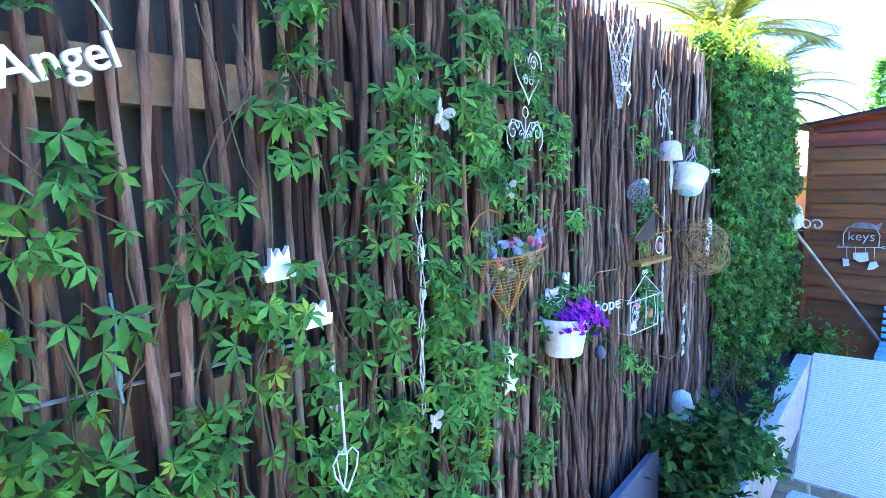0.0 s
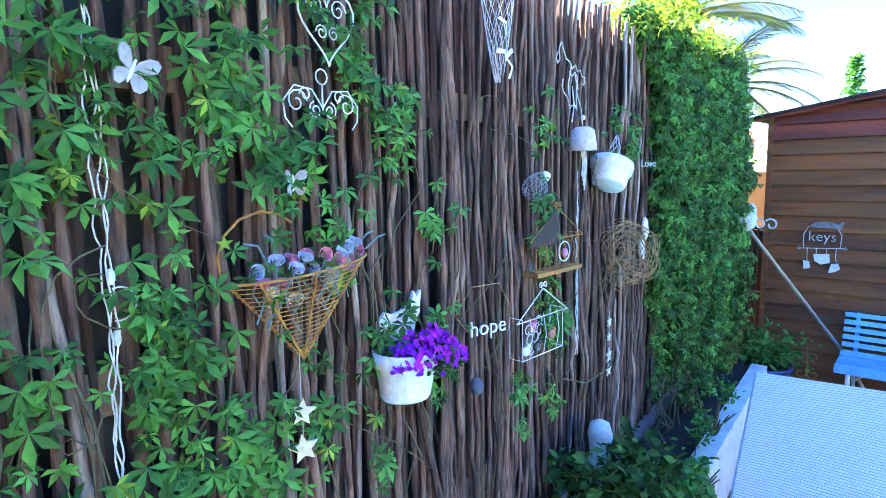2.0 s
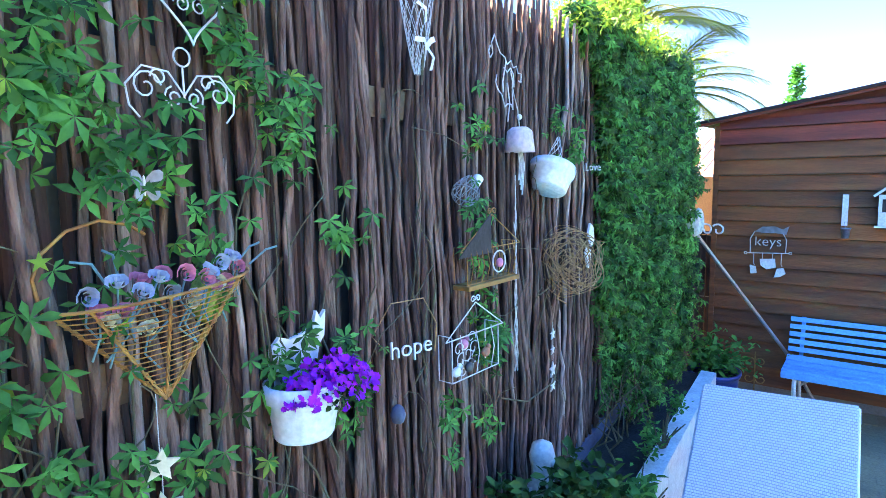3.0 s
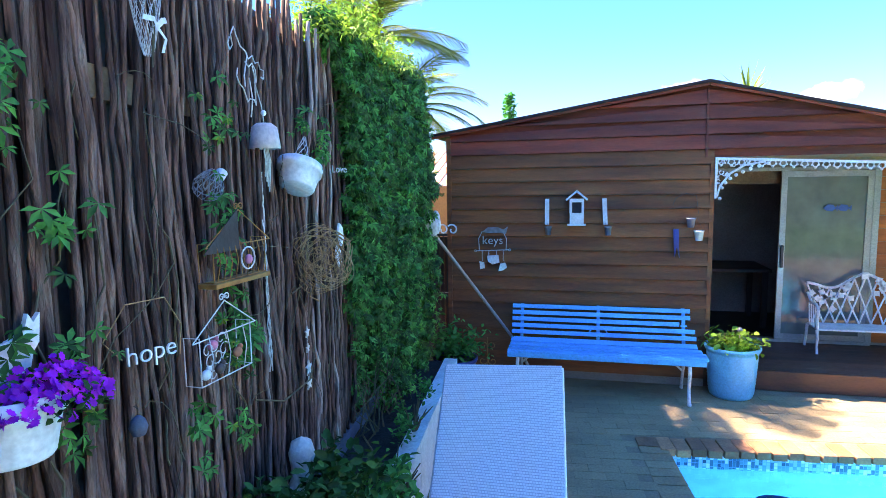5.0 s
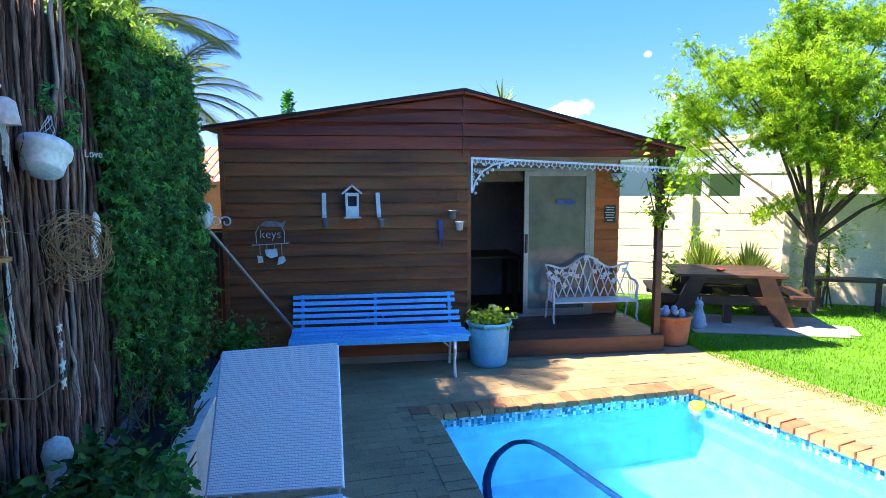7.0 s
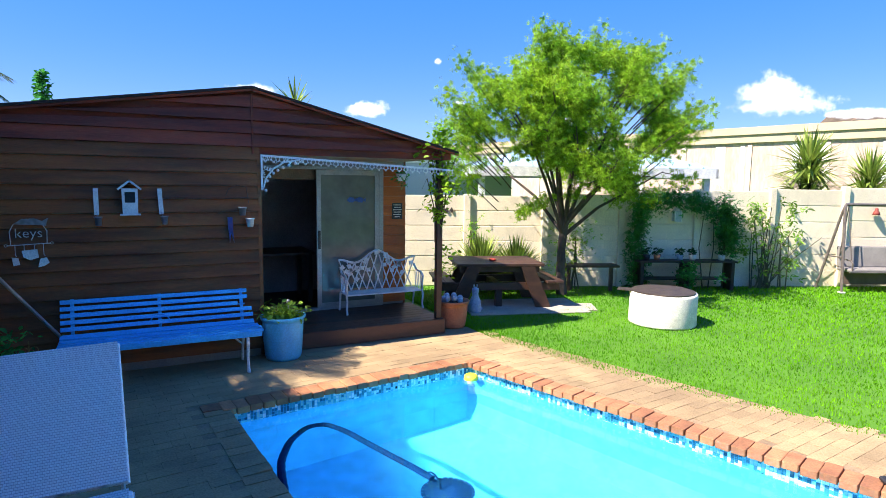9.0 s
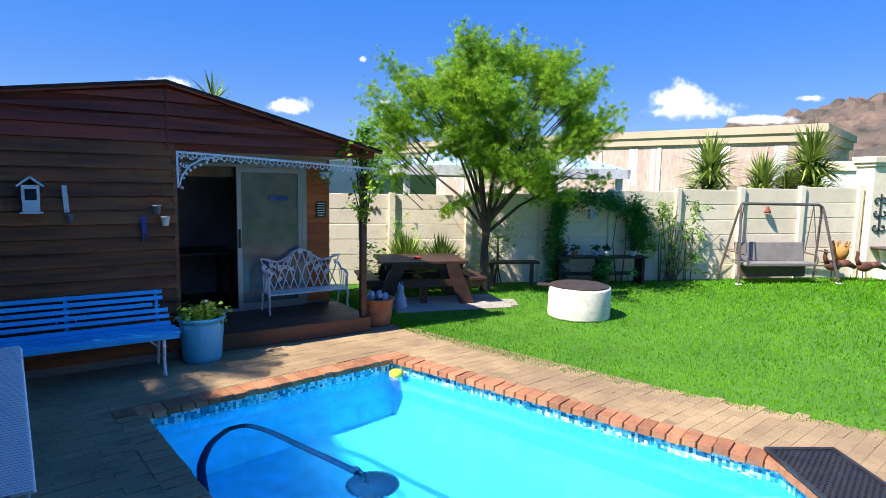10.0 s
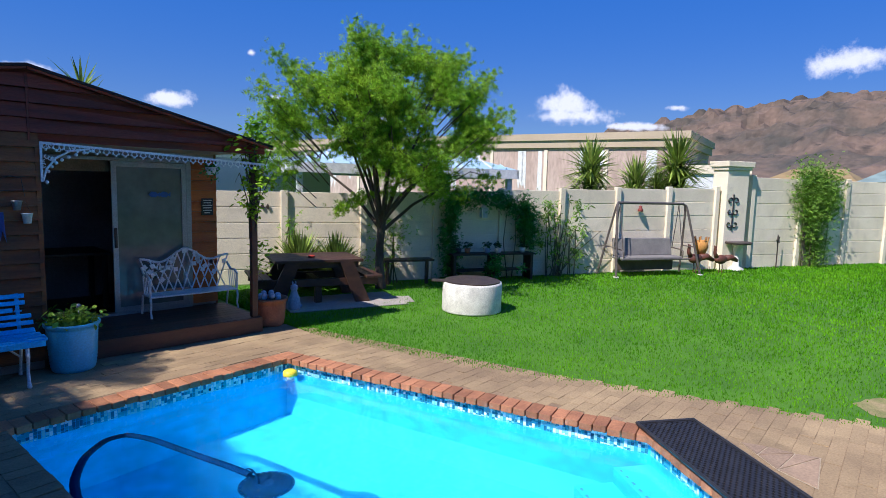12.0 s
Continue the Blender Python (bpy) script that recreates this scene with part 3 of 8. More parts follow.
# added unseen wall and eave, cuts sky light on fence, lounger and shed
single("wall_house", Mesh().box(-1.4, -0.25, 0, 5.0, 0, 2.9).box(-1.6, -0.3, 2.9, 5.2, 0.55, 3.0), WALLP, "added unseen cream wall with an eave, blocking sky light", "wall", at=pose(0, -2.0, 0), kind="structure")


# ---- things on and before the fence ----
def leaves(name, tmpl, places, material, parent, size=(0.8, 1.2), tilt=0.9, face=None, seed=1, label=""):
    """Leaves at the given places; face: the way they tend to look."""
    r = random.Random(seed)
    mats = []
    for p in places:
        s = r.uniform(*size)
        m = Matrix.Translation(p)
        if face is not None:
            f = Vector(face) + Vector((r.gauss(0, tilt), r.gauss(0, tilt), r.gauss(0, tilt))) * 0.6
            m = m @ f.to_track_quat('Z', 'Y').to_matrix().to_4x4() @ Matrix.Rotation(r.uniform(2.2, 4.1) if r.random() < 0.75 else r.uniform(0, 6.28), 4, 'Z')
        else:
            m = m @ turn(r, tilt)
        mats.append(m @ Matrix.Scale(s, 4))
    ob = part(name, scatter(*tmpl, mats, name), material, parent, label)
    ob["kind"] = "stuff"
    return ob


def creeper():
    r = random.Random(11)
    c = thing("creeper", "green five-fingered creeper climbing over the pole fence", "climbing plant")
    spots = []
    for y, z0, z1, n, w in ((0.38, 1.55, 2.5, 26, 0.09), (0.52, 1.5, 2.35, 26, 0.09), (0.30, 1.2, 2.1, 18, 0.12), (0.78, 1.2, 2.15, 30, 0.10), (0.66, 1.45, 1.7, 14, 0.07), (0.95, 1.3, 2.6, 34, 0.10), (1.12, 1.2, 2.1, 46, 0.11), (1.25, 1.2, 2.7, 50, 0.09), (1.45, 1.1, 2.75, 60, 0.12), (1.58, 2.1, 2.8, 42, 0.10), (1.75, 1.9, 2.8, 40, 0.12), (1.62, 1.1, 1.6, 34, 0.13), (1.95, 1.1, 2.75, 50, 0.07), (2.2, 1.2, 2.1, 14, 0.03), (0.05, 1.2, 2.7, 40, 0.15), (-0.5, 1.2, 2.8, 60, 0.3), (1.35, 2.6, 2.85, 26, 0.3), (2.75, 1.1, 1.4, 7, 0.1), (2.9, 1.75, 2.05, 9, 0.05), (3.05, 1.4, 1.9, 18, 0.06), (2.95, 2.2, 2.4, 5, 0.05), (3.9, 2.2, 2.55, 12, 0.1)):
        hubs = [(r.gauss(y, w), r.uniform(z0, z1), r.uniform(0.02, 0.055)) for _ in range(max(3, n // 4))]
        for _ in range(int(n * (2.6 if y > 0.7 else 2.4))):
            hy, hz, out = r.choice(hubs)
            yy, zz = r.gauss(hy, 0.045), r.gauss(hz, 0.06)
            spots.append((fx(yy) + 0.025 + abs(r.gauss(out, 0.02)), yy, min(2.9, zz)))
    k = int(len(spots) * 0.8)
    r.shuffle(spots)
    face = (0.9, -0.45, 0.55)
    leaves("leaf_mass", palmate(5, 0.05, 3.6), spots[:k], LEAF, c, (0.55, 1.25), 0.7, face, 3)
    leaves("leaf_mass", palmate(5, 0.044, 3.6), spots[k:], LEAF_D, c, (0.6, 1.1), 0.9, face, 5)
    leaves("young_leaves", palmate(5, 0.038, 3.2), [p for p in spots if r.random() < 0.10], LEAF_Y, c, (0.7, 1.1), 0.9, face, 6, "pale young leaves")
    for i in range(46):
        y = r.choice((0.3, 0.5, 0.75, 0.95, 1.15, 1.3, 1.5, 1.7, 1.95, 2.2, 2.6, 3.0)) + r.gauss(0, 0.06)
        z = r.uniform(0.9, 1.6)
        pts = []
        for j in range(9):
            pts.append((fx(y) + 0.03 + 0.02 * math.sin(j * 1.7 + i), y, z))
            y += r.gauss(0.0, 0.035)
            z += r.uniform(0.05, 0.16)
        part("stem", Mesh().tube(pts, [0.004 - 0.0003 * j for j in range(9)], 5), STEM, c)
    return c


creeper()


def dense_creeper():
    r = random.Random(21)
    c = thing("dense_creeper", "dense mass of fine-leaved green creeper hanging over the fence end", "climbing plant")
    low, top = [], []
    for _ in range(330):
        y = r.uniform(4.02, 6.05)
        z = r.uniform(1.2, 2.95) if r.random() < 0.6 else 2.9
        end = max(0.5, z - r.uniform(0.4, 1.7))
        if y < 4.4:
            z, end = 2.92, 2.92 - max(0.05, (y - 3.95) * r.uniform(0.3, 0.8))
        elif y < 4.75:
            end = max(end, 0.9 if r.random() < 0.3 else 1.3)
        full = min(1, max(0, y - 4.25) / 0.8)
        out = (0.05 + full * (0.10 + 0.20 * min(1, max(0, y - 4.4) / 1.5))) * (0.75 + 0.6 * noise.noise((y * 2.3, z * 1.6, 3)))
        sway, ph = r.uniform(0.01, 0.05), r.uniform(0, 6)
        zz = z
        while zz > end:
            swell = 0.7 + 0.45 * math.sin(math.pi * min(1, max(0, (zz - 0.3)) / 2.7))
            yy = y + sway * math.sin(zz * 3 + ph)
            if yy < (5.75 if zz < 1.95 else 6.0):
                for _k in range(2):
                    low.append((fx(yy) + 0.03 + max(0.0, out * swell + r.gauss(0, 0.035)), yy + r.gauss(0, 0.035), zz + r.gauss(0, 0.03)))
            zz -= r.uniform(0.025, 0.05)
    for _ in range(5000):
        y = r.uniform(4.5, 6.05)
        zz = r.uniform(0.6, 2.9)
        if y < 5.75 or zz > 1.95:
            low.append((fx(y) + r.uniform(0.02, 0.16) * min(1, (y - 4.3)), y, zz))
    # top leaves take the lighter leaf colour to look sunlit
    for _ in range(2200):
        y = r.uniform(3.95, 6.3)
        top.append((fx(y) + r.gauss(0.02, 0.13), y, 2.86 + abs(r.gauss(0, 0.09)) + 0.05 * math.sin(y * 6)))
    r.shuffle(low)
    half = int(len(low) * 0.45)
    leaves("leaf_mass", palmate(5, 0.05, 3.0), low[:half], LEAF, c, (0.6, 1.3), 0.9, (0.8, -0.5, 0.45), 4)
    leaves("dark_leaf_mass", palmate(5, 0.05, 3.0), low[half:], LEAF_D, c, (0.6, 1.3), 0.9, (0.8, -0.5, 0.45), 14, "darker older leaves")
    leaves("young_leaves", palmate(3, 0.05, 2.6), top, LEAF_Y, c, (0.7, 1.3), 1.2, None, 8, "yellow-green top shoots with sunlight put into their colour")
    for i in range(30):
        y = r.uniform(4.6, 6.4)
        part("stem", Mesh().tube([(fx(y) + 0.04 + 0.1 * j / 8 * math.sin(i), y + 0.04 * math.sin(j + i), 0.5 + 0.3 * j) for j in range(9)], 0.006, 5), STEM, c)
    for i in range(16):
        y = r.uniform(4.1, 5.2)
        p = [(fx(y) + 0.12 + 0.1 * r.random() + 0.03 * math.sin(j * 1.3 + i), y + 0.03 * j * r.uniform(-1, 1), 0.45 + 0.09 * j) for j in range(6)]
        part("bare_twig", Mesh().tube(p, [0.006, 0.006, 0.005, 0.004, 0.003, 0.002], 5), STEM, c)


dense_creeper()


def shrub(at, rad, n, seed, label, leaf=None, tm=OVAL, size=0.055, name="shrub"):
    r = random.Random(seed)
    s = thing(name, label, "shrub", pose(*at))
    for i in range(9):
        a = r.uniform(0, 6.28)
        part("branch", Mesh().tube([(0, 0, 0), (0.25 * rad[0] * math.cos(a), 0.25 * rad[1] * math.sin(a), rad[2] * 0.5), (0.8 * rad[0] * math.cos(a), 0.8 * rad[1] * math.sin(a), rad[2] * r.uniform(0.8, 1.6))], [0.012, 0.008, 0.003], 5), STEM, s)
    pts = []
    hubs = [(r.gauss(0, 0.5) * rad[0], r.gauss(0, 0.5) * rad[1], rad[2] * r.uniform(0.35, 1.75)) for _ in range(max(6, n // 35))]
    for _ in range(n):
        h = r.choice(hubs)
        pts.append((h[0] + r.gauss(0, 0.13) * rad[0] * 1.4, h[1] + r.gauss(0, 0.13) * rad[1] * 1.4, max(0.02, h[2] + r.gauss(0, 0.16) * rad[2])))
    leaves("foliage", tm, pts, leaf or LEAF_D, s, (size * 0.7, size * 1.3), 1.0, None, seed)
    return s


shrub((-0.74, 3.15, 0.40), (0.19, 0.30, 0.29), 1400, 31, "dark green rounded shrub in the raised bed", LEAF_D)
shrub((-0.66, 3.75, 0.40), (0.16, 0.3, 0.16), 500, 32, "low green shrub beside the fence", LEAF)
shrub((-0.66, 2.3, 0.40), (0.14, 0.25, 0.16), 500, 33, "low dark bedding plant in the raised bed", LEAF_D)
shrub((-0.80, 4.6, 0.40), (0.14, 0.3, 0.2), 260, 34, "straggling half-bare shrub in the raised bed", LEAF, size=0.035)


def statue(at, seed, label):
    """A squat garden figure, weathered white."""
    m = Mesh()
    m.lathe([(0, 0), (0.075, 0), (0.085, 0.04), (0.09, 0.14), (0.075, 0.26), (0.045, 0.33), (0.05, 0.38), (0.058, 0.43), (0.045, 0.48), (0.0, 0.505)], 14)
    m.ball((0.06, 0, 0.41), (0.035, 0.02, 0.018), 8, 6).ball((-0.02, 0.05, 0.2), (0.05, 0.03, 0.1), 8, 6).ball((-0.02, -0.05, 0.2), (0.05, 0.03, 0.1), 8, 6).ball((-0.1, 0, 0.12), (0.06, 0.03, 0.04), 8, 6)
    return single("garden_statue", m, STONE, label, "statue", pose(*at), smooth=True)


statue((-0.93, 3.33, 0.45), 1, "weathered white duck statue standing in the raised bed")
single("flower_pot", Mesh().lathe([(0, 0), (0.06, 0), (0.085, 0.15), (0.095, 0.15), (0.095, 0.18), (0.08, 0.18), (0.075, 0.12), (0, 0.12)], 18), BLACK, "small black plastic flower pot on the block wall", "flower pot", pose(-0.72, 2.08, 0.40), smooth=True)
part("soil", Mesh().lathe([(0, 0.03), (0.06, 0.03)], 12), SOIL, bed, at=pose(-0.8, 2.4, 0.40))


# -- ornaments, in the fence's own frame: x along, z up, -y outwards --
def star_outline(r, n=5, k=0.42):
    return [(r * (1 if i % 2 == 0 else k) * math.sin(math.pi * i / n), r * (1 if i % 2 == 0 else k) * math.cos(math.pi * i / n)) for i in range(2 * n)]


def letters(text, size, material, parent, at, depth=0.006, name="lettering", thin=0.0):
    cu = bpy.data.curves.new(name, 'FONT')
    cu.body, cu.size, cu.extrude, cu.bevel_depth = text, size, depth, size * 0.012
    cu.offset = -thin * size
    cu.align_x, cu.align_y, cu.resolution_u = 'CENTER', 'CENTER', 3
    tmp = bpy.data.objects.new(name, cu)
    me = bpy.data.meshes.new_from_object(tmp)
    bpy.data.objects.remove(tmp)
    return part(name, me, material, parent, at=at @ pose(0, 0, 0, 90, 0, 0))


sg = thing("word_sign", "white painted cut-out word sign reading Angel", "sign", on_fence(0.497, 2.328, 0.05) @ pose(0, 0, 0, 0, -17, 0))
letters("Angel", 0.076, WHITE, sg, pose(0, 0, 0), 0.004)
part("hook", Mesh().tube([(0.09, 0, 0.03), (0.085, 0.004, 0.06), (0.08, 0.01, 0.085)], 0.0025, 5), WIRE, sg)


def scroll_heart(at):
    h = thing("wire_heart", "white wire heart ornament with scrolled filling", "ornament", at)
    pts = [(0.085 * (16 * math.sin(a) ** 3) / 16, 0, 0.092 * (13 * math.cos(a) - 5 * math.cos(2 * a) - 2 * math.cos(3 * a) - math.cos(4 * a)) / 16) for a in [2 * math.pi * i / 30 for i in range(30)]]
    part("heart_outline", Mesh().tube(pts, 0.0023, 6, closed=True), WIRE, h)
    for sx in (-1, 1):
        for cx, cz, r in ((0.035, 0.03, 0.026), (0.018, -0.025, 0.018)):
            part("scroll", Mesh().tube([(sx * x, y, z) for x, y, z in spiral(cx, cz, r, 0.005, 0, 9)], 0.0017, 5), WIRE, h)
    return h


scroll_heart(on_fence(1.795, 2.46, 0.085))
fs = thing("wire_butterfly", "white scrolled wire hanger shaped like wings", "ornament", on_fence(1.765, 2.275, 0.09))
part("ring", Mesh().tube(arc(0, 0.06, 0.017, 0, 6.283, 14), 0.0019, 5), WIRE, fs)
part("stem", Mesh().tube([(0, 0, 0.044), (0, 0, -0.02)], 0.002, 5), WIRE, fs)
for sx in (-1, 1):
    for cx, cz, r, a0, a1 in ((0.075, 0.0, 0.03, 3.0, -5.2), (0.022, -0.015, 0.02, 1.4, -7), (0.05, 0.018, 0.016, 0, 7)):
        part("scroll", Mesh().tube([(sx * x, y, z) for x, y, z in spiral(cx, cz, r, 0.006, a0, a1)], 0.0019, 5), WIRE, fs)
    part("wing", Mesh().tube([(sx * x, 0, z) for x, z in ((0, -0.01), (0.03, 0.03), (0.08, 0.035), (0.112, 0.0), (0.108, -0.035), (0.09, -0.055))], 0.0019, 5), WIRE, fs)


GAUZE = M("faded_gauze", (0.40, 0.38, 0.36), (0.26, 0.25, 0.24), 40, 0.8, 0.3)


def butterfly(at, s, label):
    b = thing("butterfly_ornament", label, "ornament", at)
    part("body", Mesh().ball((0, -0.012, 0), (0.006 * s, 0.006 * s, 0.035 * s), 8, 6), WHITE, b, smooth=True)
    for sx in (-1, 1):
        for o in ([(0.0, 0.0), (0.012, 0.03), (0.03, 0.048), (0.05, 0.052), (0.062, 0.042), (0.06, 0.022), (0.045, 0.006), (0.02, 0.0)], [(0.0, 0.0), (0.025, -0.004), (0.045, -0.014), (0.05, -0.032), (0.038, -0.05), (0.022, -0.05), (0.008, -0.03)]):
            part("wing", Mesh().slab([(x * s, z * s) for x, z in o], 0.003), GAUZE, b, at=pose(0, -0.01, 0, 0, 0, 25 * -sx) @ Matrix.Diagonal((sx, 1, 1, 1)))
    return b


butterfly(on_fence(1.345, 2.30, 0.07) @ pose(0, 0, 0, 0, 25, 0), 0.66, "pale butterfly ornament tied to the rope")
butterfly(on_fence(1.68, 2.10, 0.06), 0.55, "small white fairy-winged ornament among the leaves")
butterfly(on_fence(1.29, 1.50, 0.06), 0.5, "small white butterfly ornament low on the fence")


def garland(y, z0, z1, label, seed, r=0.003, loop=None):
    rg = random.Random(seed)
    g = thing("rope_garland", label, "garland", on_fence(y, 0, 0.05))
    for k in range(3):
        pts, z, x = [], z1, 0
        while z > z0:
            pts.append((x + 0.0035 * math.sin(z * 60 + k * 2.1), 0.003 * math.cos(z * 60 + k * 2.1), z))
            x += rg.gauss(0, 0.002)
            z -= 0.02
        part("strand", Mesh().tube(pts, r, 5), ROPE, g)
    if loop:
        part("loop", Mesh().tube(arc(0.01, loop, 0.03, -1.9, 1.9, 12), r, 5), ROPE, g)
        for dz in (0.05, -0.06):
            part("knot", Mesh().ball((0, 0, loop + dz), (0.008, 0.008, 0.015), 8, 6), ROPE, g)
    return g


garland(1.29, 1.5, 2.42, "knotted white rope hanging with a loop", 3, 0.0017, loop=1.90)
garland(3.27, 1.25, 2.1, "tangled white strings hanging from the bell", 4, 0.003)
garland(0.97, 1.58, 1.75, "short white hanging cord", 5, 0.003)


def crown_pot(at, label, w=0.078, h=0.055):
    p = thing("hanging_planter", label, "planter", at)
    o = [(-w / 2, 0), (w / 2, 0), (w * 0.55, h * 0.55), (w * 0.32, h * 0.6), (w * 0.28, h * 1.3), (w * 0.08, h * 0.9), (-0.05 * w, h * 1.25), (-0.2 * w, h * 0.9), (-0.3 * w, h * 1.3), (-0.36 * w, h * 0.6), (-w * 0.58, h * 0.35)]
    part("front", Mesh().slab(o, 0.012), WHITE, p)
    part("tray", Mesh().lathe([(0, 0), (w * 0.45, 0), (w * 0.5, h * 0.5), (w * 0.45, h * 0.5), (w * 0.4, 0.006)], 16, sy=0.5), WHITE, p, smooth=True, at=pose(0, 0.02, 0))
    return p


crown_pot(on_fence(0.838, 1.955, 0.07), "white wooden planter with a jagged cut-out top", 0.07, 0.05)
crown_pot(on_fence(0.922, 1.843, 0.07), "white small planter with worn paint among leaves", 0.07, 0.04)
wk = thing("wire_whisk", "heart-shaped wire whisk hanging on a white cord", "ornament", on_fence(0.945, 1.535, 0.115))
for sx in (-1, -0.4, 0.4, 1):
    part("wire_loop", Mesh().tube([(sx * x, 0.02 * (1 - abs(sx)), z) for x, z in ((0, 0.03), (0.02, 0.038), (0.036, 0.02), (0.03, -0.01), (0, -0.055))], 0.0022, 5), WIRE, wk)
part("handle", Mesh().tube([(0, 0, 0.03), (-0.003, 0, 0.12), (-0.004, 0, 0.19)], 0.003, 5), WIRE, wk)


def heart_basket(at):
    b = thing("wire_basket", "rusty heart-shaped wire basket filled with faded fabric roses", "basket", at)
    W_, D_ = 0.19, 0.10
    part("hoop", Mesh().tube([(-0.20, 0, -0.02), (-0.207, 0, 0.03), (-0.19, 0, 0.07), (-0.15, 0, 0.103), (-0.095, 0, 0.117), (-0.045, 0, 0.105), (-0.015, 0, 0.085)], 0.003, 6), RUST, b)
    for k in range(19):
        t = k / 19
        w, d, z = W_ * (1 - t) + 0.008, D_ * (1 - t), -0.018 - 0.215 * t
        pts = [(w * math.cos(a), -d * math.sin(a), z + 0.010 * (1 - t) * math.cos(a)) for a in [math.pi * j / 12 for j in range(13)]]
        part("wire", Mesh().tube(pts, 0.0012 if k else 0.0032, 5), RUST, b)
    for a in (0, 0.75, 1.75, 2.5, math.pi):
        pts = [(W_ * math.cos(a) * (1 - t), -D_ * math.sin(a) * (1 - t), -0.018 + 0.010 * math.cos(a) * (1 - t) - 0.22 * t) for t in [q / 20 for q in range(21)]]
        for ph in (0, math.pi):
            part("rib", Mesh().tube([(x + 0.0025 * math.cos(q * 1.6 + ph), y, z + 0.0025 * math.sin(q * 1.6 + ph)) for q, (x, y, z) in enumerate(pts)], 0.0022, 5), RUST, b)
    part("base_tip", Mesh().ball((0, 0, -0.22), (0.012, 0.012, 0.008), 8, 6), RUST, b)
    r = random.Random(9)
    for i in range(22):
        x = -0.15 + 0.31 * (i + 0.5 * r.random()) / 22
        p = pose(x, -0.045 - 0.06 * r.random() * math.sin(math.pi * (i + 0.5) / 22), -0.004 + 0.03 * r.random() - 0.04 * (i % 3 == 1) - 0.05 * (i % 5 == 2) + 0.04 * x)
        v, f, nn = [], [], 26
        for q in range(nn):
            a = q * 0.62
            rr = 0.003 + 0.0006 * q
            for zz, sp in ((-0.006, 0.75), (0.009 - 0.0003 * q + 0.002 * math.sin(q * 1.9), 1.12)):
                v.append((rr * sp * math.cos(a), rr * sp * math.sin(a), zz))
            if q:
                f.append((2 * q - 2, 2 * q, 2 * q + 1, 2 * q - 1))
        part("fabric_rose", Mesh().add(v, f), (BLUEGREY, PINK, CREAM, BLUEGREY, PINK)[i % 5], b, at=p @ pose(0, 0, 0, 60 + r.uniform(-30, 30), r.uniform(-30, 30), 0) @ Matrix.Scale(1.05, 4))
        part("rose_stem", Mesh().tube([(0, 0, 0), (0.01 * r.uniform(-2, 2), 0.02, -0.05), (0.02 * r.uniform(-2, 2), 0.03, -0.09)], 0.002, 5), TEAL, b, at=p)
    for x, a in ((0.16, 0.5), (0.2, 0.2), (-0.1, 2.4), (-0.08, 1.9)):
        part("loose_stem", Mesh().tube([(x, -0.02, 0.0), (x + 0.04 * math.cos(a), -0.03, 0.02 + 0.04 * math.sin(a)), (x + 0.08 * math.cos(a), -0.02, 0.02 + 0.05 * math.sin(a))], 0.0025, 5), TEAL, b)
    part("moss", Mesh().ball((0.09, -0.02, -0.055), (0.04, 0.025, 0.05), 12, 8), MOSS, b, "yellow-green moss lining", smooth=True)
    return b


CREAM = M("cream_paint", (0.72, 0.62, 0.40), (0.60, 0.50, 0.31), 12, 0.7, 0.15)
TEAL = M("teal_stem", (0.10, 0.24, 0.25), (0.07, 0.17, 0.18), 20, 0.6, 0.1)
MOSS = M("dry_moss", (0.24, 0.27, 0.04), (0.14, 0.17, 0.03), 40, 0.95, 0.8)
heart_basket(on_fence(1.70, 1.925, 0.05))

for i, (z, rr, tl) in enumerate(((1.575, 0.035, 8), (1.487, 0.037, -6))):
    s = thing("star_ornament", "cream painted wooden star hanging on a thread", "ornament", on_fence(1.662, z, 0.08) @ pose(0, 0, 0, 0, 0, -25), "hanging stars")
    part("star", Mesh().slab(star_outline(rr, 5, 0.46), 0.006), CREAM, s, at=pose(0, 0, 0, 0, tl, 0))
    part("thread", Mesh().tube([(0, 0, rr * 0.8), (0.002, 0, 0.085 if i else 0.14)], 0.001, 4), ROPE, s)


def bucket(at, label, r=0.10, h=0.14):
    b = thing("wall_pot", label, "flower pot", at)
    part("bowl", Mesh().lathe([(0, 0), (r * 0.72, 0), (r * 0.78, 0.008), (r * 0.93, h * 0.68), (r * 1.02, h * 0.70), (r * 1.05, h), (r * 0.97, h), (r * 0.88, h * 0.7), (r * 0.7, 0.02), (0, 0.02)], 28, sy=0.85), WHITE_C, b, smooth=True)
    return b


pt = bucket(on_fence(2.012, 1.497, 0.095) @ pose(0, 0, 0, 0, 4, 0), "white half pot overflowing with purple flowers", 0.098, 0.135)
part("soil", Mesh().lathe([(0, 0.11), (0.088, 0.11)], 20, sy=0.8), SOIL, pt)
part("bird_cutout", Mesh().slab([(-0.085, 0.10), (0.05, 0.10), (0.06, 0.15), (0.075, 0.17), (0.078, 0.235), (0.062, 0.215), (0.05, 0.235), (0.04, 0.20), (0.01, 0.185), (-0.03, 0.175), (-0.06, 0.185), (-0.085, 0.16)], 0.012), WHITE, pt, "white wooden bird-shaped back board", at=pose(0.03, 0.05, 0.05, 0, 0, -6))
r = random.Random(5)
pl, gl = [], []
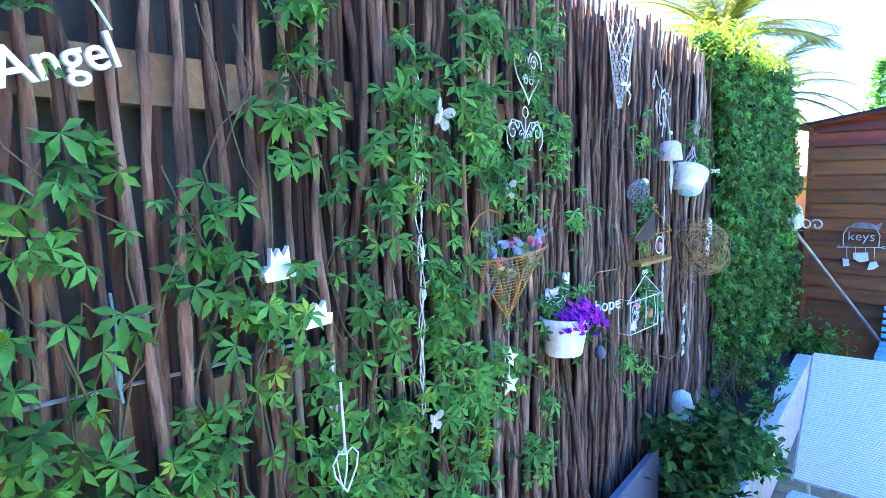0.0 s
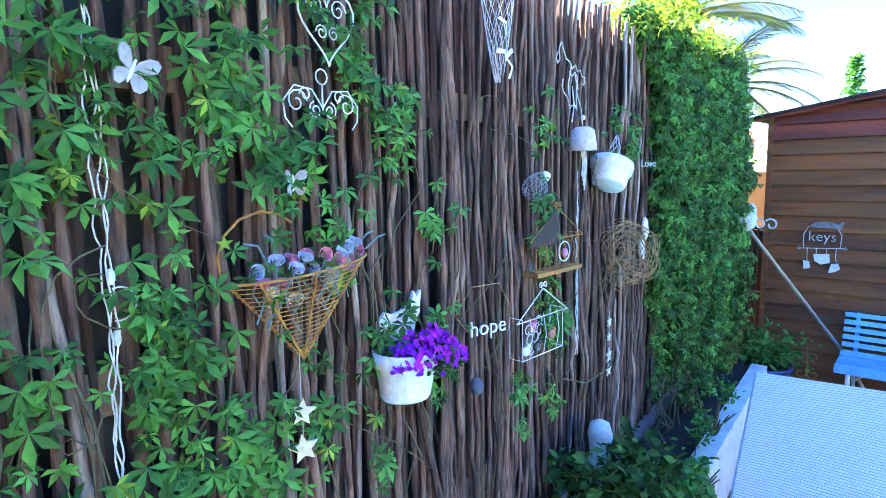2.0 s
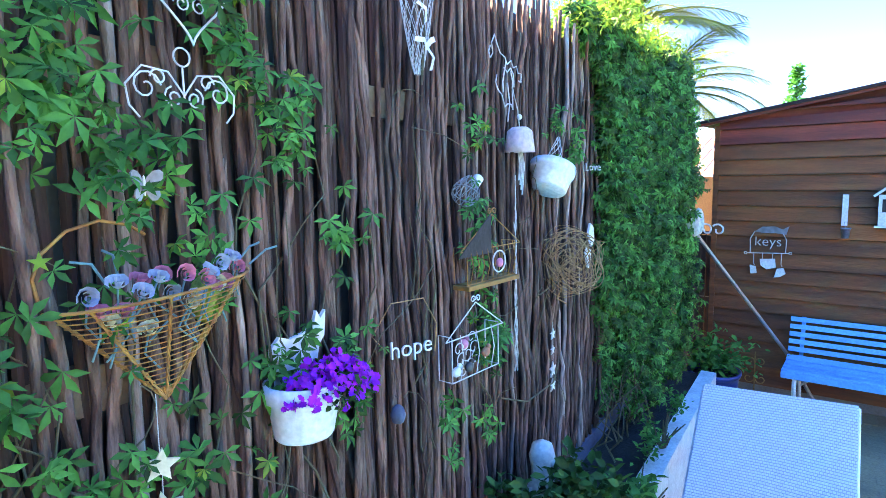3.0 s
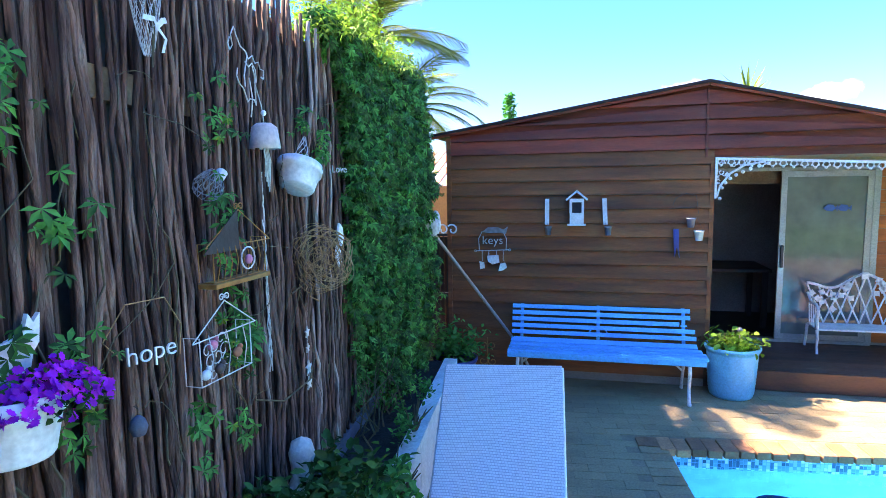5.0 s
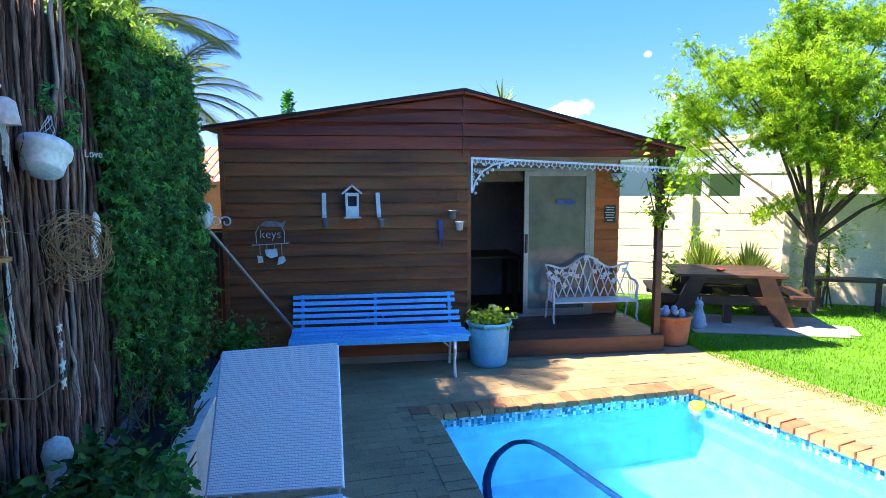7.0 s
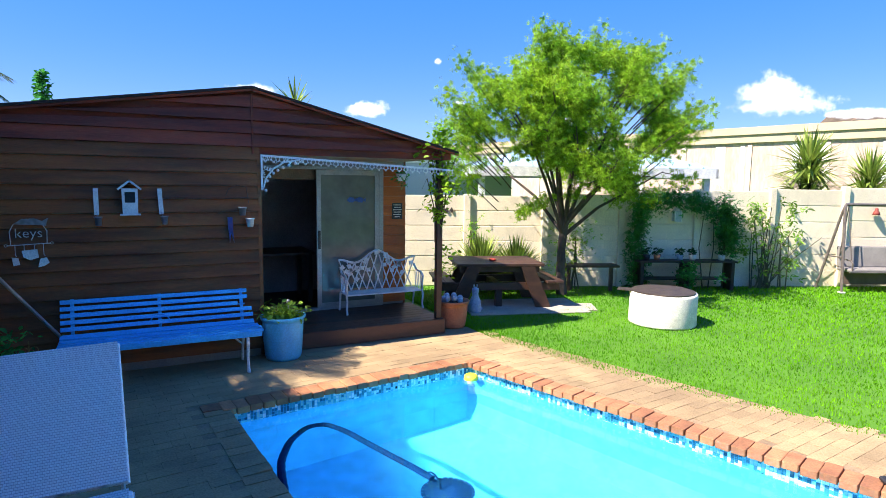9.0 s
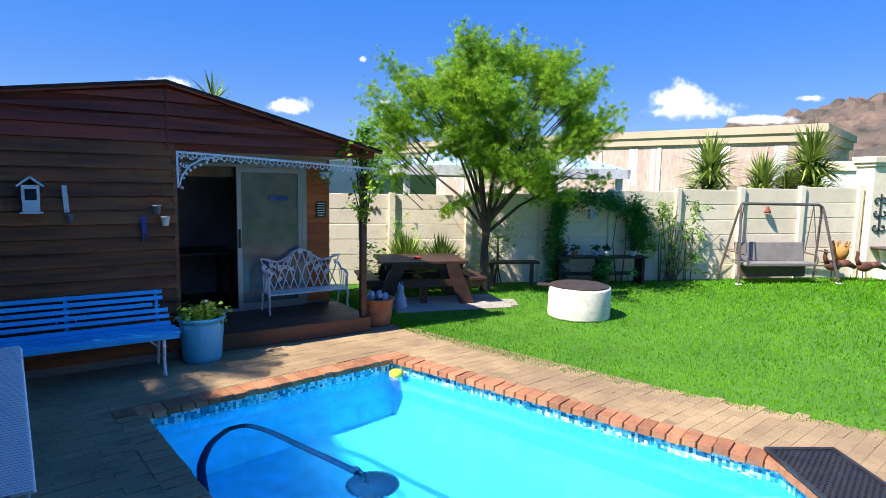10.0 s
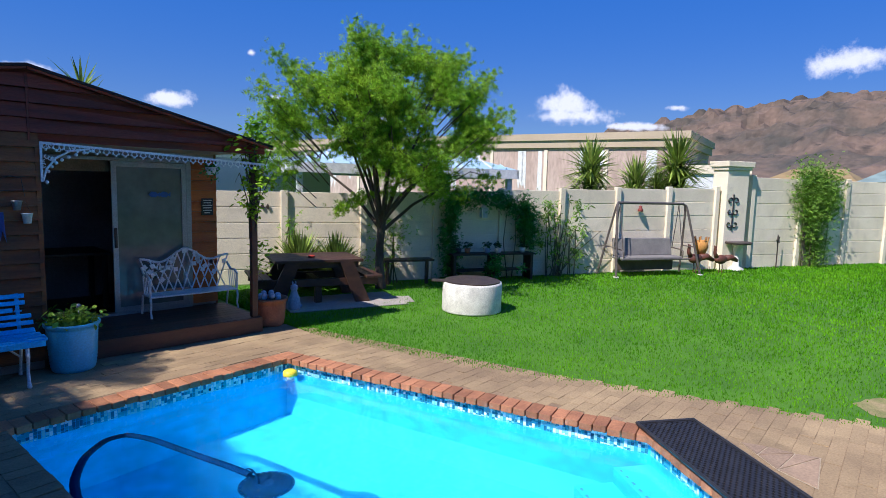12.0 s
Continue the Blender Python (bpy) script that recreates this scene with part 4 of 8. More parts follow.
for _ in range(300):
    a, q = r.uniform(0, 6.28), math.sqrt(r.random())
    gl.append((q * 0.10 * math.cos(a) + 0.055, q * 0.10 * math.sin(a) - 0.03, 0.11 + 0.045 * (1 - q) + r.gauss(0, 0.015) - 0.05 * max(0, q - 0.7)))
for _ in range(400):
    a, q = r.uniform(0, 6.28), math.sqrt(r.random())
    pl.append((q * 0.15 * math.cos(a) + 0.045, q * 0.085 * math.sin(a) - 0.04, 0.128 + 0.05 * (1 - q) + r.gauss(0, 0.012) - 0.07 * max(0, q - 0.6)))
leaves("foliage", OVAL, gl, LEAF_D, pt, (0.015, 0.03), 1.2, None, 3, "small dark leaves")
flw = ([(0, 0, 0)] + [(math.cos(k * 0.3927) * (1 if k % 2 else 0.72), math.sin(k * 0.3927) * (1 if k % 2 else 0.72), 0.25) for k in range(16)], [(0, k + 1, (k + 1) % 16 + 1) for k in range(16)])
leaves("flower_mass", flw, pl, PURPLE, pt, (0.008, 0.0125), 1.0, (0, -0.8, 0.7), 4, "bright purple daisy flowers")

hp = thing("word_ornament", "white painted word hope hung on bent wire", "ornament", on_fence(2.50, 1.575, 0.06) @ pose(0, 0, 0, 0, 0, -20))
letters("hope", 0.08, WHITE_C, hp, pose(0, 0, 0), 0.003, thin=0.022)
part("hanger", Mesh().tube([(-0.09, 0, 0.0), (-0.14, 0, 0.06), (-0.07, 0, 0.15), (0.05, 0, 0.15), (0.1, 0, 0.06), (0.09, 0, -0.03)], 0.0022, 5), TWIG, hp)


def wire_house(at, label, material, w, h, roof, n, base=None):
    b = thing("wire_birdhouse", label, "ornament", at)
    for a, c in (((-w / 2, 0), (w / 2, 0)), ((-w / 2, 0), (-w / 2, h)), ((w / 2, 0), (w / 2, h)), ((-w * 0.62, h - 0.01), (0, h + roof)), ((w * 0.62, h - 0.01), (0, h + roof)), ((-w * 0.62, h - 0.01), (w * 0.62, h - 0.01))):
        part("frame_wire", Mesh().tube([(a[0], -0.06, a[1]), (c[0], -0.06, c[1])], 0.0023, 5), material, b)
    for sx in (-1, 1):
        part("scroll", Mesh().tube([(sx * x, -0.06, z) for x, y, z in spiral(0.014, h + roof + 0.012, 0.014, 0.004, 3.4, -4)], 0.0024, 5), material, b)
    for i in range(n):
        x = -w / 2 + w * (i + 0.5) / n
        part("bar", Mesh().tube([(x, -0.06, 0), (x + 0.006, -0.07, h * 0.5), (x, -0.06, h)], 0.0018, 5), material, b)
    for x in (-w / 2, w / 2):
        part("side_wire", Mesh().tube([(x, -0.06, 0), (x, 0, 0.0), (x, 0, h), (x, -0.06, h)], 0.0022, 5), material, b)
    if base:
        part("base", Mesh().box(-w / 2 - 0.01, -0.075, -0.02, w / 2 + 0.01, 0.0, -0.003, bevel=0.003), base, b, "rusty mesh tray")
    return b


wh = wire_house(on_fence(2.83, 1.40, 0.05) @ pose(0, 0, 0, 0, 0, -8), "white scrolled wire house with small bird figures", WIRE, 0.27, 0.16, 0.10, 3)
for x, z, m in ((-0.1, 0.03, WHITE), (-0.06, 0.12, PINK), (0.07, 0.06, TERRA), (-0.03, 0.03, IRON)):
    part("bird_figure", Mesh().ball((x, -0.05, z), (0.022, 0.014, 0.018), 10, 7).ball((x + 0.016, -0.05, z + 0.016), (0.011, 0.01, 0.011), 8, 6), m, wh, smooth=True)
for k in range(9):
    part("curl", Mesh().tube([(x, -0.06 + 0.01 * k, z) for x, y, z in spiral(-0.10 + 0.025 * k, 0.11 - 0.045 * (k % 3), 0.028, 0.006, k, k + 6)], 0.002, 5), WIRE, wh)
wb = wire_house(on_fence(2.96, 1.72, 0.05) @ pose(0, 0, 0, 0, 0, -8), "rusty wire birdhouse hung with a mesh roof", RUST, 0.30, 0.13, 0.11, 9, RUST)
part("mesh_roof", Mesh().slab([(-0.2, 0.10), (-0.01, 0.245), (-0.01, 0.1)], 0.003), BLACK, wb, "dark mesh roof panel", at=pose(0, -0.062, 0))
part("ring", Mesh().tube([(x, -0.07, z) for x, y, z in arc(0.03, 0.065, 0.04, 0, 6.283, 16)], 0.003, 5), WIRE, wb)
part("rose", Mesh().ball((0.03, -0.072, 0.06), (0.018, 0.012, 0.018), 10, 7), PINK, wb, "pink fabric rose", smooth=True)

mc = thing("mesh_cone", "chicken-wire cone hung with white ribbon bows", "ornament", on_fence(2.52, 2.42, 0.06))
def net(prof, n, turns, r, material, parent, at=None, sy=0.5):
    """Two sets of crossing wires over a turned form."""
    k = len(prof)
    for w in range(n):
        for sgn in (-1, 1):
            pts = [(q * math.cos(6.283 * w / n + sgn * turns * i / k), sy * q * math.sin(6.283 * w / n + sgn * turns * i / k), z) for i, (q, z) in enumerate(prof)]
            part("mesh_wire", Mesh().tube(pts, r, 4), material, parent, at=at)


net([(0.016 + 0.078 * (j / 14) ** 0.8, 0.34 * j / 14) for j in range(15)], 12, 2.6, 0.0009, WIRE, mc, pose(0, -0.04, -0.02))
part("stem", Mesh().tube([(0.0, -0.05, -0.05), (0.01, -0.06, 0.1), (0.005, -0.05, 0.25)], 0.004, 5), STEM, mc)
for x, z, a in ((-0.01, 0.07, 20), (0.03, 0.075, -30), (0.0, 0.16, 50), (0.035, 0.03, 80)):
    part("ribbon", Mesh().add([(-0.03, 0, 0), (0, -0.01, 0.012), (0.035, 0, 0.004), (0.035, 0, -0.012), (0, -0.012, -0.004), (-0.03, 0, -0.016)], [(0, 1, 4, 5), (1, 2, 3, 4)]), WHITE, mc, at=pose(x, -0.06, z, 0, a, 0))

hs = thing("wire_horse", "white bent-wire prancing figure", "ornament", on_fence(3.19, 2.48, 0.06))
for w in (((-0.14, 0.10), (-0.155, 0.075), (-0.14, 0.055), (-0.12, 0.075), (-0.13, 0.11), (-0.105, 0.145), (-0.09, 0.12), (-0.06, 0.085), (-0.02, 0.075), (0.0, 0.05)),
          ((0.0, 0.05), (0.035, 0.07), (0.055, 0.045), (0.085, 0.055), (0.10, 0.03), (0.13, 0.03), (0.125, -0.005), (0.105, 0.0)),
          ((-0.09, 0.0), (-0.10, -0.03), (-0.08, -0.055), (-0.05, -0.07), (-0.02, -0.115), (0.0, -0.10), (0.035, -0.10), (0.05, -0.12), (0.045, -0.06), (0.05, -0.01), (0.03, 0.03)),
          ((-0.01, 0.06), (-0.025, 0.02), (-0.04, -0.02), (-0.035, -0.06)), ((-0.03, 0.035), (0.0, 0.02), (0.03, 0.04), (0.055, 0.02), (0.06, -0.03))):
    part("outline_wire", Mesh().tube([(x, 0, z) for x, z in w], 0.0026, 5), WIRE, hs)
part("chain", Mesh().tube([(0.0, 0, -0.02), (0.01, -0.005, -0.1), (0.0, 0, -0.17)], 0.003, 5), WIRE, hs)

CLAYP = M("pale_clay", (0.66, 0.55, 0.52), (0.56, 0.46, 0.43), 9, 0.8, 0.15)
bl = thing("clay_bell", "cream clay pot hung upside down as a bell", "bell", on_fence(3.24, 2.19, 0.09))
part("bell_cup", Mesh().lathe([(0.0, 0.10), (0.03, 0.10), (0.05, 0.085), (0.058, 0.03), (0.062, 0.0), (0.055, 0.0), (0.045, 0.06), (0, 0.085)], 22), CLAYP, bl, smooth=True)
part("cord", Mesh().tube([(0, 0, 0.1), (0.004, 0.01, 0.17), (-0.004, 0.03, 0.26)], 0.0025, 5), ROPE, bl)
part("bead", Mesh().ball((0, 0, 0.14), 0.011, 10, 7), WHITE, bl, smooth=True)
for k in range(4):
    part("tassel", Mesh().tube([(0.012 * (k - 1.5), 0, 0.01), (0.014 * (k - 1.5), -0.01, -0.05), (0.01 * (k - 1), 0, -0.11 - 0.02 * k)], 0.003, 5), ROPE, bl)

p2 = bucket(on_fence(3.545, 2.025, 0.09), "white half pot holding a wire cone and small plant", 0.115, 0.12)
p2.matrix_basis = p2.matrix_basis @ pose(0, 0, 0, 0, 26, 0)
part("soil", Mesh().lathe([(0, 0.09), (0.088, 0.09)], 18, sy=0.8), SOIL, p2)
for k in range(6):
    part("wire_cone", Mesh().tube([(0.05 * math.cos(k + j * 0.4) * (1 - j / 9), 0.05 * math.sin(k + j * 0.4) * (1 - j / 9), 0.11 + 0.02 * j) for j in range(9)], 0.002, 4), WIRE, p2)
leaves("foliage", OVAL, [(random.gauss(0.05, 0.03), random.gauss(-0.03, 0.03), 0.12 + random.random() * 0.06) for _ in range(60)], LEAF, p2, (0.02, 0.04), 1.2, None, 8)

lv = thing("word_ornament", "small white wire word reading Love", "ornament", on_fence(4.22, 2.13, 0.07) @ pose(0, 0, 0, 0, 0, -28))
letters("Love", 0.06, WIRE, lv, pose(0, 0, 0), 0.003, thin=0.02)

dg = thing("mesh_dragonfly", "grey mesh bottle-shaped ornament with white cap", "ornament", on_fence(2.87, 2.04, 0.06))
net([(0.03, -0.035), (0.046, -0.02), (0.05, 0.01), (0.034, 0.045), (0.016, 0.07)], 14, 1.2, 0.0014, GREYW, dg, pose(-0.02, 0, 0, 0, 40, 0), 1.0)
part("mesh_rim", Mesh().tube([(0.05 * math.cos(6.283 * k / 16), 0.05 * math.sin(6.283 * k / 16), 0.0) for k in range(16)], 0.002, 4, closed=True), GREYW, dg, at=pose(-0.02, 0, 0, 0, 40, 0))
part("cap", Mesh().lathe([(0, 0), (0.018, 0), (0.02, 0.035), (0, 0.04)], 12), WHITE, dg, at=pose(0.05, 0, 0.03, 0, 50, 0))

wr = thing("wicker_wreath", "round wreath of tangled rusty-brown twigs", "wreath", on_fence(3.72, 1.69, 0.09) @ pose(0, 0, 0, 0, 0, -38))
r = random.Random(17)
for k in range(64):
    q, ph, tl = r.uniform(0.75, 1.05), r.uniform(0, 6.28), r.uniform(-0.5, 0.5)
    ax = Euler((r.gauss(0, 0.6), r.gauss(0, 0.3), r.gauss(0, 0.6))).to_matrix()
    c_ = Vector((r.gauss(0, 0.02), -0.08, r.gauss(0, 0.025)))
    big = 0.15 * q if k % 4 else r.uniform(0.04, 0.08)
    pts = [c_ + ax @ Vector((big * (0.85 + 0.15 * math.sin(3 * a + k)) * math.cos(a + ph), 0.02 * math.sin(2 * a + k), big * 1.1 * math.sin(a + ph))) for a in [(3.5 + tl * 3) * j / 16 for j in range(17)]]
    part("twig", Mesh().tube(pts, r.uniform(0.001, 0.0022), 5), TWIG, wr)
part("tail", Mesh().tube([(0, 0, -0.13), (-0.03, 0, -0.19), (0.02, 0, -0.22)], 0.004, 5), TWIG, wr)

for (y, z, s) in ((4.25, 1.755, 0.075), (4.2, 1.635, 0.07), (4.68, 1.62, 0.06)):
    tl = thing("shell_plaque", "small white heart-shaped plaque hung from the fence", "ornament", on_fence(y, z, 0.05), "white plaques")
    part("plaque", Mesh().slab([(-0.6 * s, 0.2 * s), (-0.2 * s, 0.9 * s), (0.5 * s, 0.5 * s), (0.7 * s, -0.5 * s), (0.1 * s, -0.9 * s)], 0.012), WHITE, tl)
sf = thing("star_string", "string of white stars and shells hanging on the fence", "ornament", on_fence(3.69, 1.18, 0.05))
part("string", Mesh().tube([(0, 0, 0.2), (0.005, 0, 0), (0, 0, -0.14)], 0.0014, 4), ROPE, sf)
for z, q in ((0.14, 0.03), (0.06, 0.025), (-0.04, 0.042), (-0.12, 0.036)):
    part("star", Mesh().slab([(x, z + zz) for x, zz in star_outline(q)], 0.007), STONE, sf)
nt = single("bare_stem", Mesh().tube([(-0.1, 0, 0.1), (0.1, -0.02, 0.14), (0.3, -0.02, 0.05), (0.4, 0, -0.2), (0.35, 0, -0.45)], 0.004, 5).tube([(-0.5, 0, -0.25), (-0.3, -0.03, -0.33), (0, -0.03, -0.34), (0.15, 0, -0.28)], 0.004, 5).tube([(0.0, 0, 0.1), (-0.15, 0, -0.1), (-0.12, 0, -0.3)], 0.003, 5), STEM, "dry brown trailing vine stem on the fence", "vine", on_fence(3.6, 1.45, 0.06))
lean = single("leaning_stick", Mesh().tube([(0.0, -0.16, 0.45), (-0.1, -0.04, 0.85), (-0.22, 0.0, 1.5)], [0.016, 0.014, 0.012], 7), POLE, "loose brown stick leaning on the fence", "stick", on_fence(2.35, 0, 0.02))
cb_ = thing("fence_cable", "thin pale grey cable running along the lower fence rail", "cable", on_fence(0.45, 1.81, -0.005))
part("cable_run", Mesh().tube([(-1.5, 0, 0.03), (-0.3, 0.0, 0.015), (0.0, -0.004, 0.008), (0.25, 0, -0.01), (0.5, 0.004, -0.02)], 0.004, 6), GREYW, cb_)
tc_ = thing("teal_cord", "short teal cord tied to a fence pole", "cord", on_fence(0.535, 1.82, 0.045))
part("cord_strand", Mesh().tube([(0, 0, 0.16), (0.003, -0.004, 0.10), (-0.004, 0, 0.04), (0.002, -0.004, -0.02)], 0.0028, 5), TEAL, tc_)
part("cord_tail", Mesh().tube([(0.002, 0, 0.12), (0.03, -0.006, 0.115), (0.06, 0, 0.118)], 0.0018, 5), TEAL, tc_)
part("knot", Mesh().ball((0, 0, 0.02), (0.007, 0.007, 0.014), 8, 6), TEAL, tc_, smooth=True)
sy_ = thing("star_flower", "small yellow-green fabric star flower beside the wire basket", "ornament", on_fence(1.50, 1.985, 0.075) @ pose(0, 0, 0, 0, 0, -25))
part("petals", Mesh().slab(star_outline(0.018, 5, 0.38), 0.004), LEAF_Y, sy_)
bd_ = thing("glass_bauble", "dark blue-grey glass bauble hanging on the fence", "ornament", on_fence(2.42, 1.385, 0.06))
part("bulb", Mesh().lathe([(0, -0.03), (0.018, -0.022), (0.025, 0.0), (0.018, 0.022), (0.006, 0.032), (0, 0.034)], 14), GREYST, bd_, smooth=True)
part("hook", Mesh().tube([(0, 0, 0.03), (0.004, 0, 0.05), (0, 0.01, 0.06)], 0.0015, 4), IRON, bd_)
td_ = thing("dry_tendrils", "thin dry brown creeper tendrils trailing over the poles", "vine")
rt_ = random.Random(77)
for i in range(44):
    y, z = rt_.uniform(0.25, 4.6), rt_.uniform(0.95, 2.6)
    a, bend = rt_.uniform(0, 6.28), rt_.gauss(0, 0.35)
    step = rt_.uniform(0.03, 0.06)
    pts = []
    for j in range(rt_.randint(7, 13)):
        pts.append((fx(y) + 0.035 + 0.03 * abs(math.sin(j * 0.5 + i)), y, z))
        y += step * math.cos(a)
        z += step * math.sin(a) - 0.006 * j
        a += bend + rt_.gauss(0, 0.15)
    part("tendril", Mesh().tube(pts, [0.0022 * (1 - 0.05 * j) for j in range(len(pts))], 4), STEM, td_)


# ---- terrace things ----
def blue_bench():
    b = thing("garden_bench", "blue slatted bench with a broken slat and white iron legs", "bench", pose(-0.45, 0, 0))
    L = 1.71
    ba = math.atan2(0.13, 0.36)
    for i in range(5):
        t = i / 4.6
        y, z = 7.03 - 0.10 * t, 0.775 - 0.062 * 4.6 * t
        x1 = L if i != 2 else L - 0.10
        m = pose(0, y, z, math.degrees(ba) * -0.7, 0, 0)
        part("back_slat", Mesh().box(0, -0.011, -0.021, x1 + (0.0, 0.0, 0, 0.04, 0.05)[i], 0.011, 0.021, bevel=0.005), BLUE, b, at=m)
    part("broken_end", Mesh().box(L - 0.09, -0.011, -0.02, L - 0.03, 0.011, -0.004).box(L - 0.08, -0.011, 0.004, L - 0.055, 0.011, 0.016), BLUE, b, "snapped slat end", at=pose(0, 6.99, 0.65, -14, 0, 0))
    for i, (y, z, tl) in enumerate(((6.88, 0.46, 18), (6.80, 0.435, 3), (6.71, 0.43, 0), (6.62, 0.425, 0))):
        part("seat_slat", Mesh().box(0, -0.038, -0.013, L + (0.05, 0.08, 0.10, 0.10)[i], 0.038, 0.013, bevel=0.005), BLUE, b, at=pose(0, y, z, tl, 0, 0))
    part("seat_edge", Mesh().box(0, -0.011, -0.035, L + 0.08, 0.011, 0.02, bevel=0.005), BLUE, b, at=pose(0, 6.57, 0.405))
    for x in (0.10, L / 2, L - 0.06):
        iron = WHITE if x != L / 2 else BLUE
        part("back_stay", Mesh().box(x - 0.016, -0.004, -0.34, x + 0.016, 0.004, 0.03), BLUE, b, at=pose(0, 7.035, 0.77, -15, 0, 0))
        if x == L / 2:
            part("stay_curl", Mesh().tube(arc(x, 0, 0.09, 0.3, 2.84, 10), 0.006, 5), BLUE, b, at=pose(0, 6.94, 0.52))
            continue
        part("front_leg", Mesh().tube([(x, 6.60, 0.40), (x, 6.565, 0.30), (x, 6.60, 0.16), (x, 6.57, 0.05), (x, 6.55, 0.018)], [0.017, 0.018, 0.015, 0.016, 0.02], 7), WHITE, b)
        part("foot", Mesh().ball((x, 6.55, 0.018), (0.02, 0.03, 0.018), 8, 6), WHITE, b, smooth=True)
        part("rear_leg", Mesh().tube([(x, 6.90, 0.44), (x, 6.93, 0.25), (x, 6.99, 0.1), (x, 7.01, 0.015)], [0.016, 0.015, 0.014, 0.017], 7), WHITE, b)
        part("side_rail", Mesh().tube([(x, 6.60, 0.395), (x, 6.90, 0.40)], 0.014, 6), WHITE, b)
    part("brace", Mesh().tube([(L - 0.06, 6.95, 0.2), (L - 0.26, 6.80, 0.41)], 0.01, 6), WHITE, b)
    part("brace", Mesh().tube([(0.10, 6.95, 0.2), (0.3, 6.80, 0.41)], 0.01, 6), WHITE, b)


blue_bench()


def pot(at, r, h, material, label, name="flower_pot", ribs=0):
    p = thing(name, label, "flower pot", at)
    prof = [(0, 0), (r * 0.74, 0), (r * 0.80, 0.012)]
    n = 26 if ribs else 6
    for i in range(n + 1):
        t = i / n
        q = r * (0.82 + 0.13 * t ** 0.7) + (0.0035 if ribs and i % 2 else 0)
        prof.append((q, 0.03 + (h - 0.08) * t))
    prof += [(r * 1.0, h - 0.045), (r * 1.05, h - 0.02), (r * 1.05, h), (r * 0.97, h), (r * 0.92, h - 0.06), (0, h - 0.06)]
    part("pot_body", Mesh().lathe(prof, 36), material, p, smooth=True)
    part("soil", Mesh().lathe([(0, h - 0.045), (r * 0.9, h - 0.05)], 20), SOIL, p)
    return p


bp = pot(pose(1.63, 6.95, 0), 0.235, 0.485, POTBLUE, "tall pale blue ribbed plastic pot with leafy plants", ribs=1)
r = random.Random(41)
leaves("foliage", OVAL, [(r.gauss(0, 0.10), r.gauss(0, 0.10), 0.47 + abs(r.gauss(0, 0.06))) for _ in range(420)], LEAF_Y, bp, (0.04, 0.09), 1.0, None, 41, "fresh green leaves")
for i in range(5):
    part("stake", Mesh().tube([(-0.12 + 0.06 * i, 0.03 * (i % 2), 0.44), (-0.13 + 0.065 * i, 0.02, 0.56 + 0.03 * (i % 3))], 0.006, 5), STEM, bp)
part("glass_bulb", Mesh().ball((0.06, 0, 0.63), (0.024, 0.024, 0.028), 12, 8).tube([(0.06, 0, 0.45), (0.06, 0, 0.61)], 0.004, 5), ALU, bp, "silver garden bulb on a stick", smooth=True)

nv = pot(pose(-0.95, 6.5, 0.02), 0.21, 0.34, NAVY, "glossy dark blue round pot with a leafy plant")
leaves("foliage", OVAL, [(r.gauss(-0.02, 0.15), r.gauss(0.05, 0.13), 0.34 + abs(r.gauss(0, 0.13))) for _ in range(600)], LEAF, nv, (0.04, 0.08), 1.0, None, 42)

sc = thing("scroll_trellis", "small rusty scrolled iron plant support", "trellis", pose(-0.70, 6.93, 0))
for sx in (-1, 1):
    part("scroll", Mesh().tube([(sx * x, 0, z) for x, y, z in spiral(0.045, 0.36, 0.045, 0.012, 3.6, -3.2)], 0.005, 5), RUST, sc)
    part("scroll", Mesh().tube([(sx * x, 0, z) for x, y, z in spiral(0.05, 0.2, 0.05, 0.012, 2.6, 9)], 0.005, 5), RUST, sc)
part("stem", Mesh().tube([(0, 0, 0.0), (0, 0, 0.45)], 0.006, 5), RUST, sc)

np_ = thing("pool_net_pole", "long pale blue aluminium pool pole leaning on the shed", "pole")
part("tube", Mesh().tube([(-1.10, 6.12, 1.67), (-0.46, 6.99, 0.46), (-0.23, 7.04, 0.03)], 0.0155, 10), ALU, np_)
cl = thing("rope_bundle", "bunched white cloth and scrolled hook hanging on the creeper", "ornament", pose(-0.985, 5.72, 1.705) @ Matrix.Scale(1.35, 4))
for i in range(9):
    a = i * 0.7
    part("fold", Mesh().ball((0.05 * math.cos(a), 0.05 * math.sin(a), 0.03 * math.sin(i * 2.0)), (0.03, 0.028, 0.06), 8, 6), ROPE, cl, smooth=True)
for sx in (0.06, 0.12):
    part("scroll_hook", Mesh().tube([(x + sx, 0, z) for x, y, z in spiral(0.03, -0.03, 0.035, 0.01, 2.5, -3.5)], 0.005, 5), WIRE, cl)

gt = thing("iron_gate", "narrow black iron gate between fence and shed", "gate", pose(-1.50, 7.34, 0))
for z in (0.06, 0.8, 1.46):
    part("rail", Mesh().box(-0.02, -0.012, z, 0.42, 0.012, z + 0.03), BLACK, gt)
for i in range(9):
    part("bar", Mesh().tube([(i * 0.05, 0, 0.05), (i * 0.05, 0, 1.48)], 0.007, 6), BLACK, gt)
part("mesh_panel", Mesh().box(-0.02, 0.015, 0.02, 0.41, 0.03, 1.45), BLACK, gt)

# ---- things on the shed's front ----
FY = SY - 0.045
ks = thing("key_rack", "white wire key rack with fish top and the word keys", "key rack", pose(-0.663, FY, 1.345))
